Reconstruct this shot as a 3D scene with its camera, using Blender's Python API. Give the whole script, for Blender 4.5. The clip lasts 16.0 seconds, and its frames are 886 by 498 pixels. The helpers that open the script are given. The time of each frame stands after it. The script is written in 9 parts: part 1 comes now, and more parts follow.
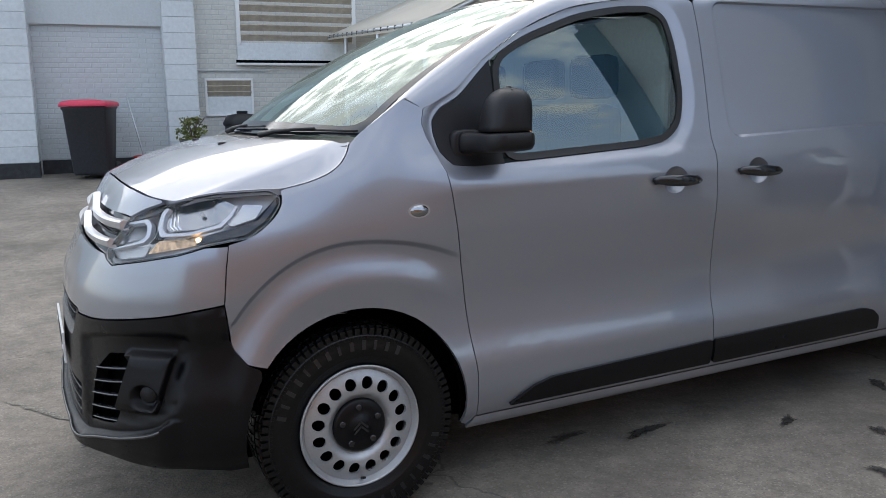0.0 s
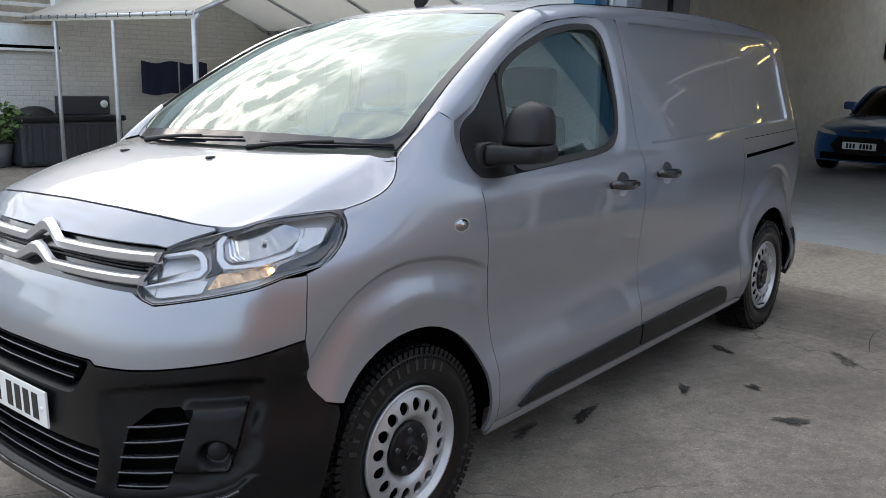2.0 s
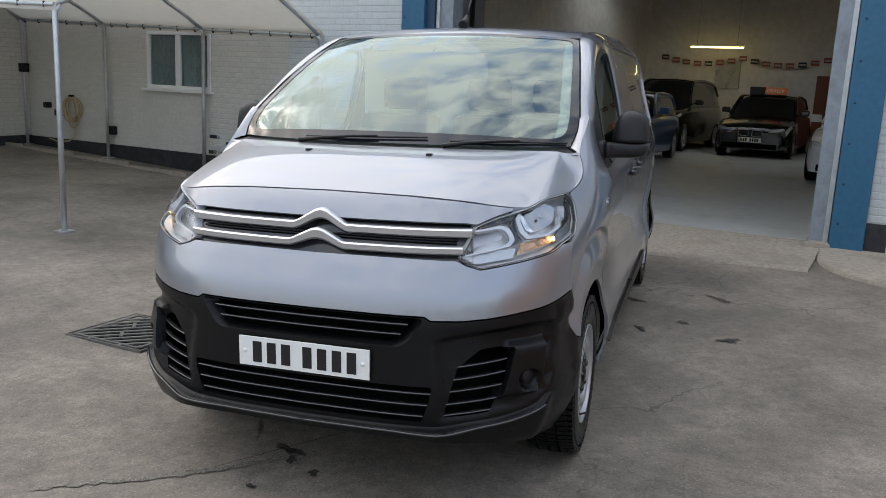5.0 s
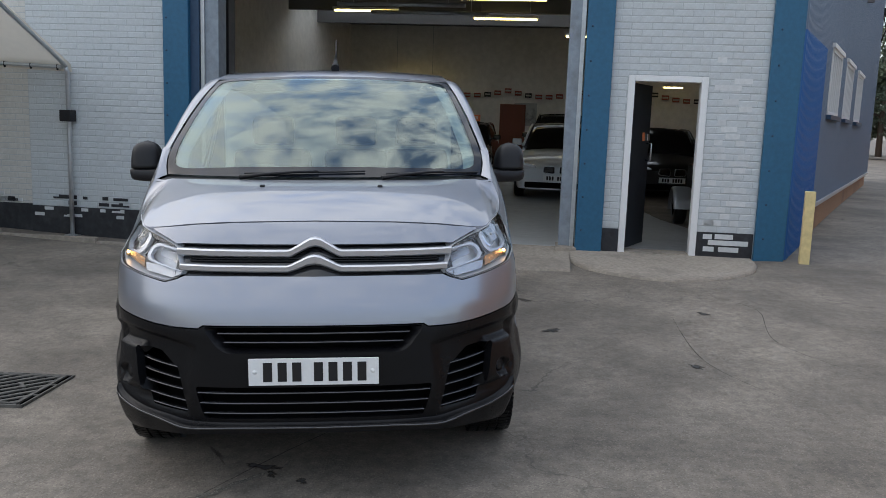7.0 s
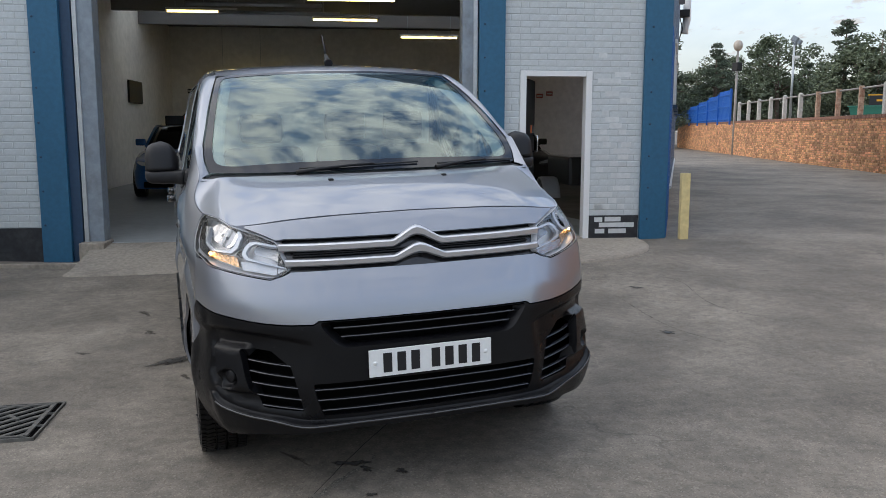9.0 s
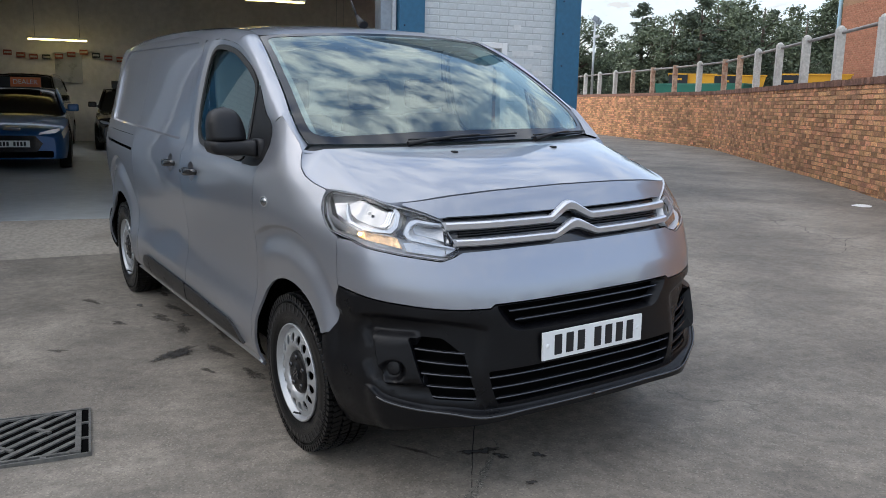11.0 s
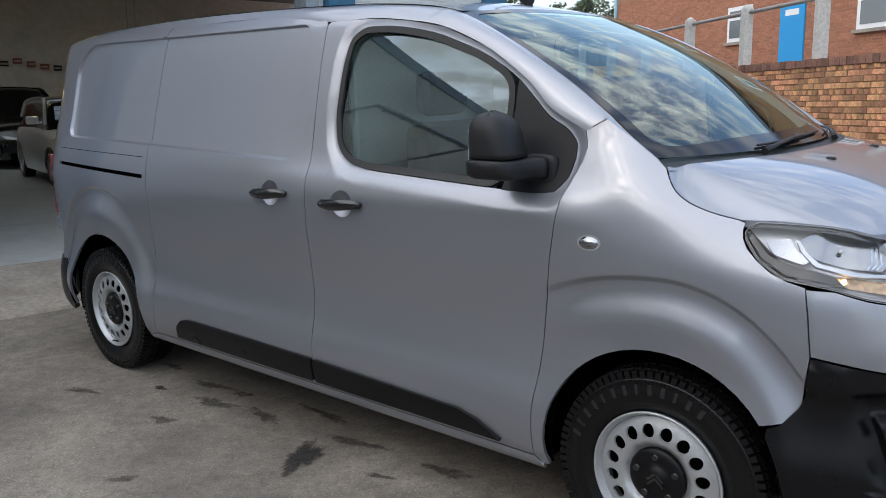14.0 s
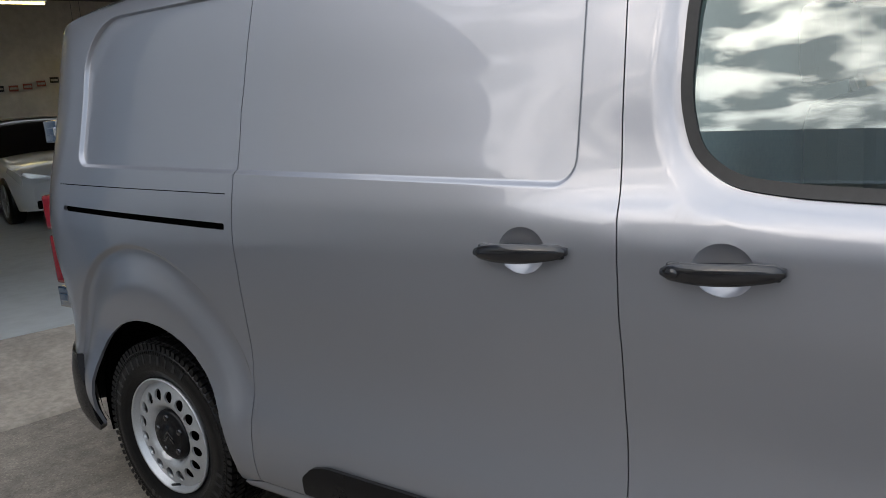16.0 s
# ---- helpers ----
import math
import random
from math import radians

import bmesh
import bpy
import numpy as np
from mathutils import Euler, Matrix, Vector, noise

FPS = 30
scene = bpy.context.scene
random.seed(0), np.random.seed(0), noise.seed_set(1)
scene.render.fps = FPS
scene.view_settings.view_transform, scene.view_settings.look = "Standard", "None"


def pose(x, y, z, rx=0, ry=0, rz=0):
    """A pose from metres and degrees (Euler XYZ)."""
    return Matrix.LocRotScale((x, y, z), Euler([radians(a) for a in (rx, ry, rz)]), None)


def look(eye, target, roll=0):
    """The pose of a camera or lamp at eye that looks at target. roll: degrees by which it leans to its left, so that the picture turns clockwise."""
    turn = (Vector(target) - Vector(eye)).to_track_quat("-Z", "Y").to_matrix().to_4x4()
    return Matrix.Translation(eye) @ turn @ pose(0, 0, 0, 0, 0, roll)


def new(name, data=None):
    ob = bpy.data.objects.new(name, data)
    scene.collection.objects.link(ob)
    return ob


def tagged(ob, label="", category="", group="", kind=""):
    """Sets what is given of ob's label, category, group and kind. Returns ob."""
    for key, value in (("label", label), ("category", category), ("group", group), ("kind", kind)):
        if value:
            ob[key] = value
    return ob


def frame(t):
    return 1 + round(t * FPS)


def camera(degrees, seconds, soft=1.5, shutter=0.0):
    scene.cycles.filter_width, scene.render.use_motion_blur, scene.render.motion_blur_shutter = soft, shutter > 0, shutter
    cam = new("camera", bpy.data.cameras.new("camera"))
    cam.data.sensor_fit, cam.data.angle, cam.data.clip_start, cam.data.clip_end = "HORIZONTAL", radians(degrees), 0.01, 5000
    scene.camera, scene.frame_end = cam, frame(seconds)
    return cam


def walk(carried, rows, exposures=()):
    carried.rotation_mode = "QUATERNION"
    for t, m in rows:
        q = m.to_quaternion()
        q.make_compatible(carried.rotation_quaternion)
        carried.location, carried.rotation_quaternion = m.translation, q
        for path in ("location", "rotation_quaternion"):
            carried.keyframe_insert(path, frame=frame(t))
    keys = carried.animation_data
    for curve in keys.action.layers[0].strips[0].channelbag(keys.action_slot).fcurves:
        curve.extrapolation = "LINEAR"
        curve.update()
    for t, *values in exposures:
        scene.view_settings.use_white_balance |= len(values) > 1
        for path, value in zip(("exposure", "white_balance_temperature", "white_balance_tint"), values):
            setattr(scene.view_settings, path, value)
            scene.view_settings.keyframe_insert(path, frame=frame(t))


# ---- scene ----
cam = camera(56.5, 16.0, soft=0.6)
PATH = [
    (0, (-0.915, -3.346, 1.484), (-0.041, -1.59, 1.094), -0.2),
    (0.5, (-1.107, -3.122, 1.525), (-0.119, -1.429, 1.132), -1.5),
    (1, (-1.335, -2.931, 1.554), (-0.146, -1.374, 1.153), -0.8),
    (1.5, (-1.617, -2.78, 1.538), (-0.271, -1.356, 1.138), 0.3),
    (2, (-1.871, -2.555, 1.546), (-0.364, -1.304, 1.141), 1.3),
    (2.5, (-2.168, -2.367, 1.555), (-0.609, -1.183, 1.144), 1.6),
    (3, (-2.432, -2.172, 1.56), (-0.793, -1.105, 1.145), 1.2),
    (3.5, (-2.66, -1.894, 1.536), (-0.917, -1.005, 1.12), 1.0),
    (4, (-2.932, -1.678, 1.526), (-1.14, -0.9, 1.099), 0.9),
    (4.2, (-3.036, -1.605, 1.54), (-1.226, -0.87, 1.114), 1.3),
    (6.3, (-3.922, -0.613, 1.564), (-1.952, -0.485, 1.24), 2.4),
    (6.5, (-3.968, -0.484, 1.567), (-1.994, -0.476, 1.246), 2.1),
    (7, (-4.102, -0.223, 1.569), (-2.131, -0.384, 1.269), 2.0),
    (7.5, (-4.223, 0.054, 1.562), (-2.257, -0.184, 1.279), 2.0),
    (8, (-4.21, 0.417, 1.543), (-2.269, 0.016, 1.275), 2.3),
    (8.5, (-4.14, 0.723, 1.509), (-2.221, 0.228, 1.239), 1.9),
    (8.7, (-4.076, 0.835, 1.491), (-2.173, 0.284, 1.217), 1.1),
    (10.8, (-3.284, 2.096, 1.458), (-1.591, 1.09, 1.109), 0.8),
    (11, (-3.191, 2.22, 1.46), (-1.534, 1.156, 1.112), 1.2),
    (11.5, (-2.921, 2.497, 1.469), (-1.337, 1.325, 1.127), 1.4),
    (12, (-2.544, 2.675, 1.437), (-1.046, 1.395, 1.097), 1.5),
    (12.5, (-2.188, 2.865, 1.433), (-0.791, 1.474, 1.096), 1.6),
    (13, (-1.861, 3.028, 1.442), (-0.523, 1.583, 1.089), 0.8),
    (13.5, (-1.461, 3.077, 1.451), (-0.178, 1.583, 1.103), -0.7),
    (14, (-1.046, 3.122, 1.447), (0.231, 1.623, 1.1), -0.7),
    (14.5, (-0.59, 3.128, 1.466), (0.678, 1.622, 1.119), -0.9),
    (15, (-0.11, 2.939, 1.435), (1.165, 1.435, 1.103), -1.0),
    (15.5, (0.375, 2.762, 1.417), (1.603, 1.219, 1.082), -1.2),
    (16, (0.805, 2.485, 1.42), (1.998, 0.918, 1.071), -4.2),
]
walk(cam, [(t, look(eye, target, roll)) for t, eye, target, roll in PATH], [(0.0, .25, 6450, 10), (1.5, .40, 6500, 10), (2.5, .42, 6600, 10), (4.0, .33, 6780, 10), (7.0, -.12, 6420, 10), (8.5, -.09, 6480, 10), (11.0, .14, 6300, 10), (12.5, .21, 6210, 10), (14.0, .18, 6340, 10), (16.0, .18, 6560, 10)])

# ---------------------------------------------------------------- daylight
world = bpy.data.worlds.new("daylight")
scene.world = world
world.use_nodes = True
nt = world.node_tree
nt.nodes.clear()


def wn(kind, **values):
    n = nt.nodes.new(kind)
    for k, v in values.items():
        n.inputs[k].default_value = v
    return n


sky = nt.nodes.new("ShaderNodeTexSky")
sky.sky_type = "NISHITA"
sky.sun_disc = False
sky.sun_elevation = radians(33)
sky.sun_rotation = radians(17)
sky.air_density, sky.dust_density, sky.ozone_density = 1.0, 1.5, 1.2
coord = nt.nodes.new("ShaderNodeTexCoord")
sep = nt.nodes.new("ShaderNodeSeparateXYZ")
nt.links.new(coord.outputs["Generated"], sep.inputs[0])
up = nt.nodes.new("ShaderNodeMath"); up.operation = "MAXIMUM"; up.inputs[1].default_value = 0.0
nt.links.new(sep.outputs["Z"], up.inputs[0])
den = nt.nodes.new("ShaderNodeMath"); den.operation = "ADD"; den.inputs[1].default_value = 0.30
nt.links.new(up.outputs[0], den.inputs[0])
flat = nt.nodes.new("ShaderNodeVectorMath"); flat.operation = "DIVIDE"
comb = nt.nodes.new("ShaderNodeCombineXYZ")
for i in range(3):
    nt.links.new(den.outputs[0], comb.inputs[i])
nt.links.new(coord.outputs["Generated"], flat.inputs[0])
nt.links.new(comb.outputs[0], flat.inputs[1])
mapn = nt.nodes.new("ShaderNodeMapping")
mapn.inputs["Scale"].default_value = (1.25, 1.6, 0.0)
mapn.inputs["Rotation"].default_value = (0, 0, 0.5)
mapn.inputs["Location"].default_value = (0.35, 1.2, 0)
nt.links.new(flat.outputs[0], mapn.inputs["Vector"])
cl = nt.nodes.new("ShaderNodeTexNoise")
cl.inputs["Scale"].default_value = 6.2
cl.inputs["Detail"].default_value = 9
cl.inputs["Roughness"].default_value = 0.60
cl.inputs["Distortion"].default_value = 0.12
nt.links.new(mapn.outputs[0], cl.inputs["Vector"])
ramp = nt.nodes.new("ShaderNodeValToRGB")
ramp.color_ramp.elements[0].position, ramp.color_ramp.elements[0].color = 0.43, (.02, .02, .02, 1)
ramp.color_ramp.elements[1].position, ramp.color_ramp.elements[1].color = 0.63, (1, 1, 1, 1)
# clouds are thicker and brighter round the hidden sun
toward = nt.nodes.new("ShaderNodeVectorMath"); toward.operation = "DOT_PRODUCT"
toward.inputs[1].default_value = (0.24, 0.80, 0.55)
nt.links.new(coord.outputs["Generated"], toward.inputs[0])
thick = nt.nodes.new("ShaderNodeMath"); thick.operation = "MULTIPLY_ADD"
thick.inputs[1].default_value = 0.09
nt.links.new(toward.outputs["Value"], thick.inputs[0])
nt.links.new(cl.outputs["Fac"], thick.inputs[2])
nt.links.new(thick.outputs[0], ramp.inputs[0])
cl2 = nt.nodes.new("ShaderNodeTexNoise")
cl2.inputs["Scale"].default_value = 8.0
cl2.inputs["Detail"].default_value = 6
nt.links.new(mapn.outputs[0], cl2.inputs["Vector"])
shade = nt.nodes.new("ShaderNodeMix"); shade.data_type = "RGBA"
shade.inputs["A"].default_value = (16.0, 16.7, 17.4, 1)
shade.inputs["B"].default_value = (22.0, 21.9, 21.6, 1)
nt.links.new(cl2.outputs["Fac"], shade.inputs["Factor"])
hz = nt.nodes.new("ShaderNodeMapRange")
hz.inputs["From Min"].default_value, hz.inputs["From Max"].default_value = 0.0, 0.55
hz.inputs["To Min"].default_value, hz.inputs["To Max"].default_value = 0.85, 0.0
nt.links.new(up.outputs[0], hz.inputs["Value"])
cover = nt.nodes.new("ShaderNodeMath"); cover.operation = "MAXIMUM"
nt.links.new(ramp.outputs[0], cover.inputs[0])
nt.links.new(hz.outputs[0], cover.inputs[1])
mix = nt.nodes.new("ShaderNodeMix"); mix.data_type = "RGBA"
nt.links.new(cover.outputs[0], mix.inputs["Factor"])
blue = nt.nodes.new("ShaderNodeVectorMath"); blue.operation = "SCALE"
blue.inputs["Scale"].default_value = 2.3
nt.links.new(sky.outputs[0], blue.inputs[0])
nt.links.new(blue.outputs[0], mix.inputs["A"])
grad = nt.nodes.new("ShaderNodeMapRange")
grad.inputs["To Min"].default_value, grad.inputs["To Max"].default_value = 0.20, 0.90
nt.links.new(up.outputs[0], grad.inputs["Value"])
dim = nt.nodes.new("ShaderNodeVectorMath"); dim.operation = "SCALE"
nt.links.new(shade.outputs["Result"], dim.inputs[0])
near = nt.nodes.new("ShaderNodeMapRange")
near.inputs["From Min"].default_value = -1.0
near.inputs["To Min"].default_value, near.inputs["To Max"].default_value = 1.02, 0.76
nt.links.new(toward.outputs["Value"], near.inputs["Value"])
both = nt.nodes.new("ShaderNodeMath"); both.operation = "MULTIPLY"
nt.links.new(grad.outputs[0], both.inputs[0])
nt.links.new(near.outputs[0], both.inputs[1])
nt.links.new(both.outputs[0], dim.inputs["Scale"])
nt.links.new(dim.outputs[0], mix.inputs["B"])
bg = nt.nodes.new("ShaderNodeBackground")
bg.inputs["Strength"].default_value = 0.15
nt.links.new(mix.outputs["Result"], bg.inputs["Color"])
out = nt.nodes.new("ShaderNodeOutputWorld")
nt.links.new(bg.outputs[0], out.inputs["Surface"])

sun_data = bpy.data.lights.new("sun", "SUN")
sun_data.energy = 0.55
sun_data.angle = radians(85)
sun_data.color = (1.0, 0.95, 0.88)
sun = new("sun", sun_data)
sun.matrix_world = look((4.4, 14.5, 10), (0, 0, 0))

# ---------------------------------------------------------------- materials


def shader(name, color, rough=0.5, metal=0.0, coat=0.0, spec=0.5, grain=0.0, grain_scale=60.0, stain=0.0, stain_scale=2.0, stain_color=None, bump=0.0, bump_scale=80.0,
           rough_var=0.0, island=0.0, coords="Object", detail=6, speck=0.0, speck_scale=260.0, pits=0.0, pit_scale=38.0, hue=0.0):
    """A surface with grain and stains in its colour, uneven gloss and a fine relief, at true size."""
    m = bpy.data.materials.new(name)
    m.use_nodes = True
    t = m.node_tree
    b = t.nodes["Principled BSDF"]
    b.inputs["Base Color"].default_value = (*color, 1)
    b.inputs["Roughness"].default_value = rough
    b.inputs["Metallic"].default_value = metal
    b.inputs["Coat Weight"].default_value = coat
    b.inputs["Coat Roughness"].default_value = 0.02
    b.inputs["Specular IOR Level"].default_value = spec
    co = t.nodes.new("ShaderNodeTexCoord")
    col = None

    def noise_(scale, det=detail, ro=.6):
        n = t.nodes.new("ShaderNodeTexNoise")
        n.inputs["Scale"].default_value = scale
        n.inputs["Detail"].default_value = det
        n.inputs["Roughness"].default_value = ro
        t.links.new(co.outputs[coords], n.inputs["Vector"])
        return n

    def mixed(fac, a, c):
        x = t.nodes.new("ShaderNodeMix")
        x.data_type = "RGBA"
        t.links.new(fac, x.inputs["Factor"])
        if hasattr(a, "links"):
            t.links.new(a, x.inputs["A"])
        else:
            x.inputs["A"].default_value = a
        x.inputs["B"].default_value = c
        return x.outputs["Result"]

    def spread(src, lo, hi):
        r = t.nodes.new("ShaderNodeMapRange")
        r.inputs["From Min"].default_value, r.inputs["From Max"].default_value = lo, hi
        t.links.new(src, r.inputs["Value"])
        return r.outputs[0]

    base = (*color, 1)
    if grain:
        g = spread(noise_(grain_scale).outputs["Fac"], .35, .65)
        col = mixed(g, tuple(c * (1 - grain) for c in color) + (1,), tuple(min(c * (1 + grain), 1) for c in color) + (1,))
    if speck:
        vo = t.nodes.new("ShaderNodeTexVoronoi")
        vo.inputs["Scale"].default_value = speck_scale
        t.links.new(co.outputs[coords], vo.inputs["Vector"])
        pick = t.nodes.new("ShaderNodeSeparateColor")
        t.links.new(vo.outputs["Color"], pick.inputs[0])
        for chan, lo_, hi_, k in (("Red", .80, .97, 2.0), ("Green", .72, .95, .35)):
            q = t.nodes.new("ShaderNodeMath")
            q.operation = "MULTIPLY"
            q.inputs[1].default_value = speck
            t.links.new(spread(pick.outputs[chan], lo_, hi_), q.inputs[0])
            col = mixed(q.outputs[0], col if col is not None else base, tuple(c * k for c in color) + (1,))
    if pits:
        pt_ = spread(noise_(pit_scale, 3, .5).outputs["Fac"], .57, .66)
        qm = t.nodes.new("ShaderNodeMath")
        qm.operation = "MULTIPLY"
        qm.inputs[1].default_value = pits
        t.links.new(pt_, qm.inputs[0])
        col = mixed(qm.outputs[0], col if col is not None else base, tuple(c * .5 for c in color) + (1,))
    if stain:
        s = spread(noise_(stain_scale, 8, .65).outputs["Fac"], .5, .72)
        sc = stain_color or tuple(c * .45 for c in color)
        mm = t.nodes.new("ShaderNodeMath")
        mm.operation = "MULTIPLY"
        mm.inputs[1].default_value = stain
        t.links.new(s, mm.inputs[0])
        col = mixed(mm.outputs[0], col if col is not None else base, (*sc, 1))
    if island:
        geo = t.nodes.new("ShaderNodeNewGeometry")
        oi = t.nodes.new("ShaderNodeObjectInfo")
        ad = t.nodes.new("ShaderNodeMath")
        ad.operation = "ADD"
        t.links.new(geo.outputs["Random Per Island"], ad.inputs[0])
        t.links.new(oi.outputs["Random"], ad.inputs[1])
        fr = t.nodes.new("ShaderNodeMath")
        fr.operation = "FRACT"
        t.links.new(ad.outputs[0], fr.inputs[0])
        hs = t.nodes.new("ShaderNodeHueSaturation")
        v = t.nodes.new("ShaderNodeMapRange")
        v.inputs["To Min"].default_value, v.inputs["To Max"].default_value = 1 - island, 1 + island
        t.links.new(fr.outputs[0], v.inputs["Value"])
        t.links.new(v.outputs[0], hs.inputs["Value"])
        if hue:
            k7 = t.nodes.new("ShaderNodeMath")
            k7.operation = "MULTIPLY"
            k7.inputs[1].default_value = 7.31
            t.links.new(ad.outputs[0], k7.inputs[0])
            f7 = t.nodes.new("ShaderNodeMath")
            f7.operation = "FRACT"
            t.links.new(k7.outputs[0], f7.inputs[0])
            h7 = t.nodes.new("ShaderNodeMapRange")
            h7.inputs["To Min"].default_value, h7.inputs["To Max"].default_value = .5 - hue, .5 + hue
            t.links.new(f7.outputs[0], h7.inputs["Value"])
            t.links.new(h7.outputs[0], hs.inputs["Hue"])
        if col is not None:
            t.links.new(col, hs.inputs["Color"])
        else:
            hs.inputs["Color"].default_value = base
        col = hs.outputs[0]
    if col is not None:
        t.links.new(col, b.inputs["Base Color"])
    if rough_var:
        r = t.nodes.new("ShaderNodeMapRange")
        r.inputs["To Min"].default_value, r.inputs["To Max"].default_value = rough - rough_var, rough + rough_var
        t.links.new(noise_(7).outputs["Fac"], r.inputs["Value"])
        t.links.new(r.outputs[0], b.inputs["Roughness"])
    if bump:
        bp = t.nodes.new("ShaderNodeBump")
        bp.inputs["Strength"].default_value = min(bump, 1)
        bp.inputs["Distance"].default_value = .004
        t.links.new(noise_(bump_scale, 4).outputs["Fac"], bp.inputs["Height"])
        t.links.new(bp.outputs[0], b.inputs["Normal"])
    return m


def glass(name, tint, ior=1.55, rough=0.0, gloss=(.8, .8, .8)):
    """A thin pane: clear with a tint, with a mirror-like surface."""
    m = bpy.data.materials.new(name)
    m.use_nodes = True
    t = m.node_tree
    t.nodes.clear()
    o = t.nodes.new("ShaderNodeOutputMaterial")
    tr = t.nodes.new("ShaderNodeBsdfTransparent")
    tr.inputs[0].default_value = (*tint, 1)
    gl = t.nodes.new("ShaderNodeBsdfGlossy")
    gl.inputs["Roughness"].default_value = rough
    gl.inputs["Color"].default_value = (*gloss, 1)
    # mirror share by the angle, the same from either side of the pane
    f0 = ((ior - 1) / (ior + 1)) ** 2
    lw = t.nodes.new("ShaderNodeLayerWeight")
    lw.inputs["Blend"].default_value = 0.5
    p5 = t.nodes.new("ShaderNodeMath")
    p5.operation = "POWER"
    p5.inputs[1].default_value = 5
    t.links.new(lw.outputs["Facing"], p5.inputs[0])
    fr = t.nodes.new("ShaderNodeMath")
    fr.operation = "MULTIPLY_ADD"
    fr.inputs[1].default_value, fr.inputs[2].default_value = 1 - f0, f0
    t.links.new(p5.outputs[0], fr.inputs[0])
    mx = t.nodes.new("ShaderNodeMixShader")
    t.links.new(fr.outputs[0], mx.inputs[0])
    t.links.new(tr.outputs[0], mx.inputs[1])
    t.links.new(gl.outputs[0], mx.inputs[2])
    t.links.new(mx.outputs[0], o.inputs["Surface"])
    return m


def glow(name, color, strength):
    m = bpy.data.materials.new(name)
    m.use_nodes = True
    b = m.node_tree.nodes["Principled BSDF"]
    b.inputs["Base Color"].default_value = (*color, 1)
    b.inputs["Emission Color"].default_value = (*color, 1)
    b.inputs["Emission Strength"].default_value = strength
    return m


PAINT = shader("metallic_grey_paint", (.306, .319, .355), .34, .69, 1.0, grain=.05, grain_scale=900, rough_var=.02)
BLACK_PLASTIC = shader("black_plastic", (.013, .013, .0145), .44, spec=.32, grain=.15, grain_scale=300, bump=.12, bump_scale=900)
FIN = shader("satin_black_fin", (.016, .016, .018), .24, spec=1.0)
LAMP_BODY = shader("lamp_body", (.66, .67, .69), .35, .35)
BUMPER = shader("textured_black_plastic", (.0046, .0046, .0056), .29, spec=.25, grain=.2, grain_scale=200, bump=.2, bump_scale=700, rough_var=.05)
BLACK_GLOSS = shader("gloss_black", (.012, .012, .014), .16, coat=.4)
# near-black without gloss: black hidden parts, and shade painted into gaps and openings
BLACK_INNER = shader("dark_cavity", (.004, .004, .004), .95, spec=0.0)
FRIT = shader("black_enamel_band", (.010, .012, .017), .10, spec=.5)
RUBBER = shader("black_rubber", (.014, .014, .014), .55, grain=.2)
TYRE = shader("tyre_rubber", (.0050, .0050, .0054), .30, spec=.28, grain=.25, grain_scale=60, bump=.2, bump_scale=200)
TYRE_MARK = shader("tyre_marks", (.017, .017, .018), .28, grain=.2)
RIM = shader("silver_wheel_paint", (.44, .45, .46), .40, .55, .3, grain=.06, grain_scale=200, stain=.15, stain_scale=14)
CHROME = shader("chrome", (.75, .76, .78), .10, 1.0)
SATIN_CHROME = shader("satin_chrome", (.66, .67, .70), .30, .8)
REFLECTOR = shader("lamp_reflector", (.36, .37, .385), .15, 1.0, bump=.18, bump_scale=22)
REFLECTOR_DIM = shader("ribbed_reflector", (.48, .49, .51), .16, 1.0, bump=.5, bump_scale=160)
AMBER = shader("amber_indicator", (.62, .42, .26), .16, .95, grain=.5, grain_scale=90, bump=1.0, bump_scale=75)
GUIDE = shader("light_guide", (.56, .59, .64), .25, .4)
MIRROR = shader("mirror", (.9, .9, .9), .01, 1.0)
PLATE = shader("plate_white", (.82, .82, .80), .35, grain=.02)
PLATE_INK = shader("plate_ink", (.012, .012, .014), .4)
TAIL_RED = shader("red_lens", (.20, .008, .012), .1, coat=.6)
DASH = shader("dashboard_plastic", (.05, .052, .055), .6, grain=.1, grain_scale=200)
TRIM_GREY = shader("grey_cab_trim", (.24, .255, .25), .7, grain=.05)
SEAT = shader("seat_cloth", (.035, .036, .04), .9, grain=.3, grain_scale=250)
BULKHEAD = shader("bulkhead_grey", (.50, .52, .51), .6, grain=.05)
GLASS_SIDE = glass("side_glass", (.56, .645, .63), 2.35, gloss=(.72, .84, .86))
GLASS_SCREEN = glass("screen_glass", (.66, .80, .79), 2.4, gloss=(.88, 1.0, .95))
CLEAR_LENS = glass("clear_lens", (.95, .95, .95), 1.5)
GLASS_DARK = glass("car_glass", (.10, .11, .12), 1.5)
GLASS_HOUSE = shader("netted_window_glass", (.16, .18, .19), .08, spec=.8)
GLASS_PANE = glass("window_pane", (.7, .75, .75), 1.5)

ASPHALT = shader("worn_asphalt", (.208, .181, .148), .78, grain=.18, grain_scale=14, stain=.65, stain_scale=.55, stain_color=(.104, .092, .076), speck=.36, speck_scale=140, pits=.34, pit_scale=24, bump=.9, bump_scale=70, rough_var=.12, detail=9)


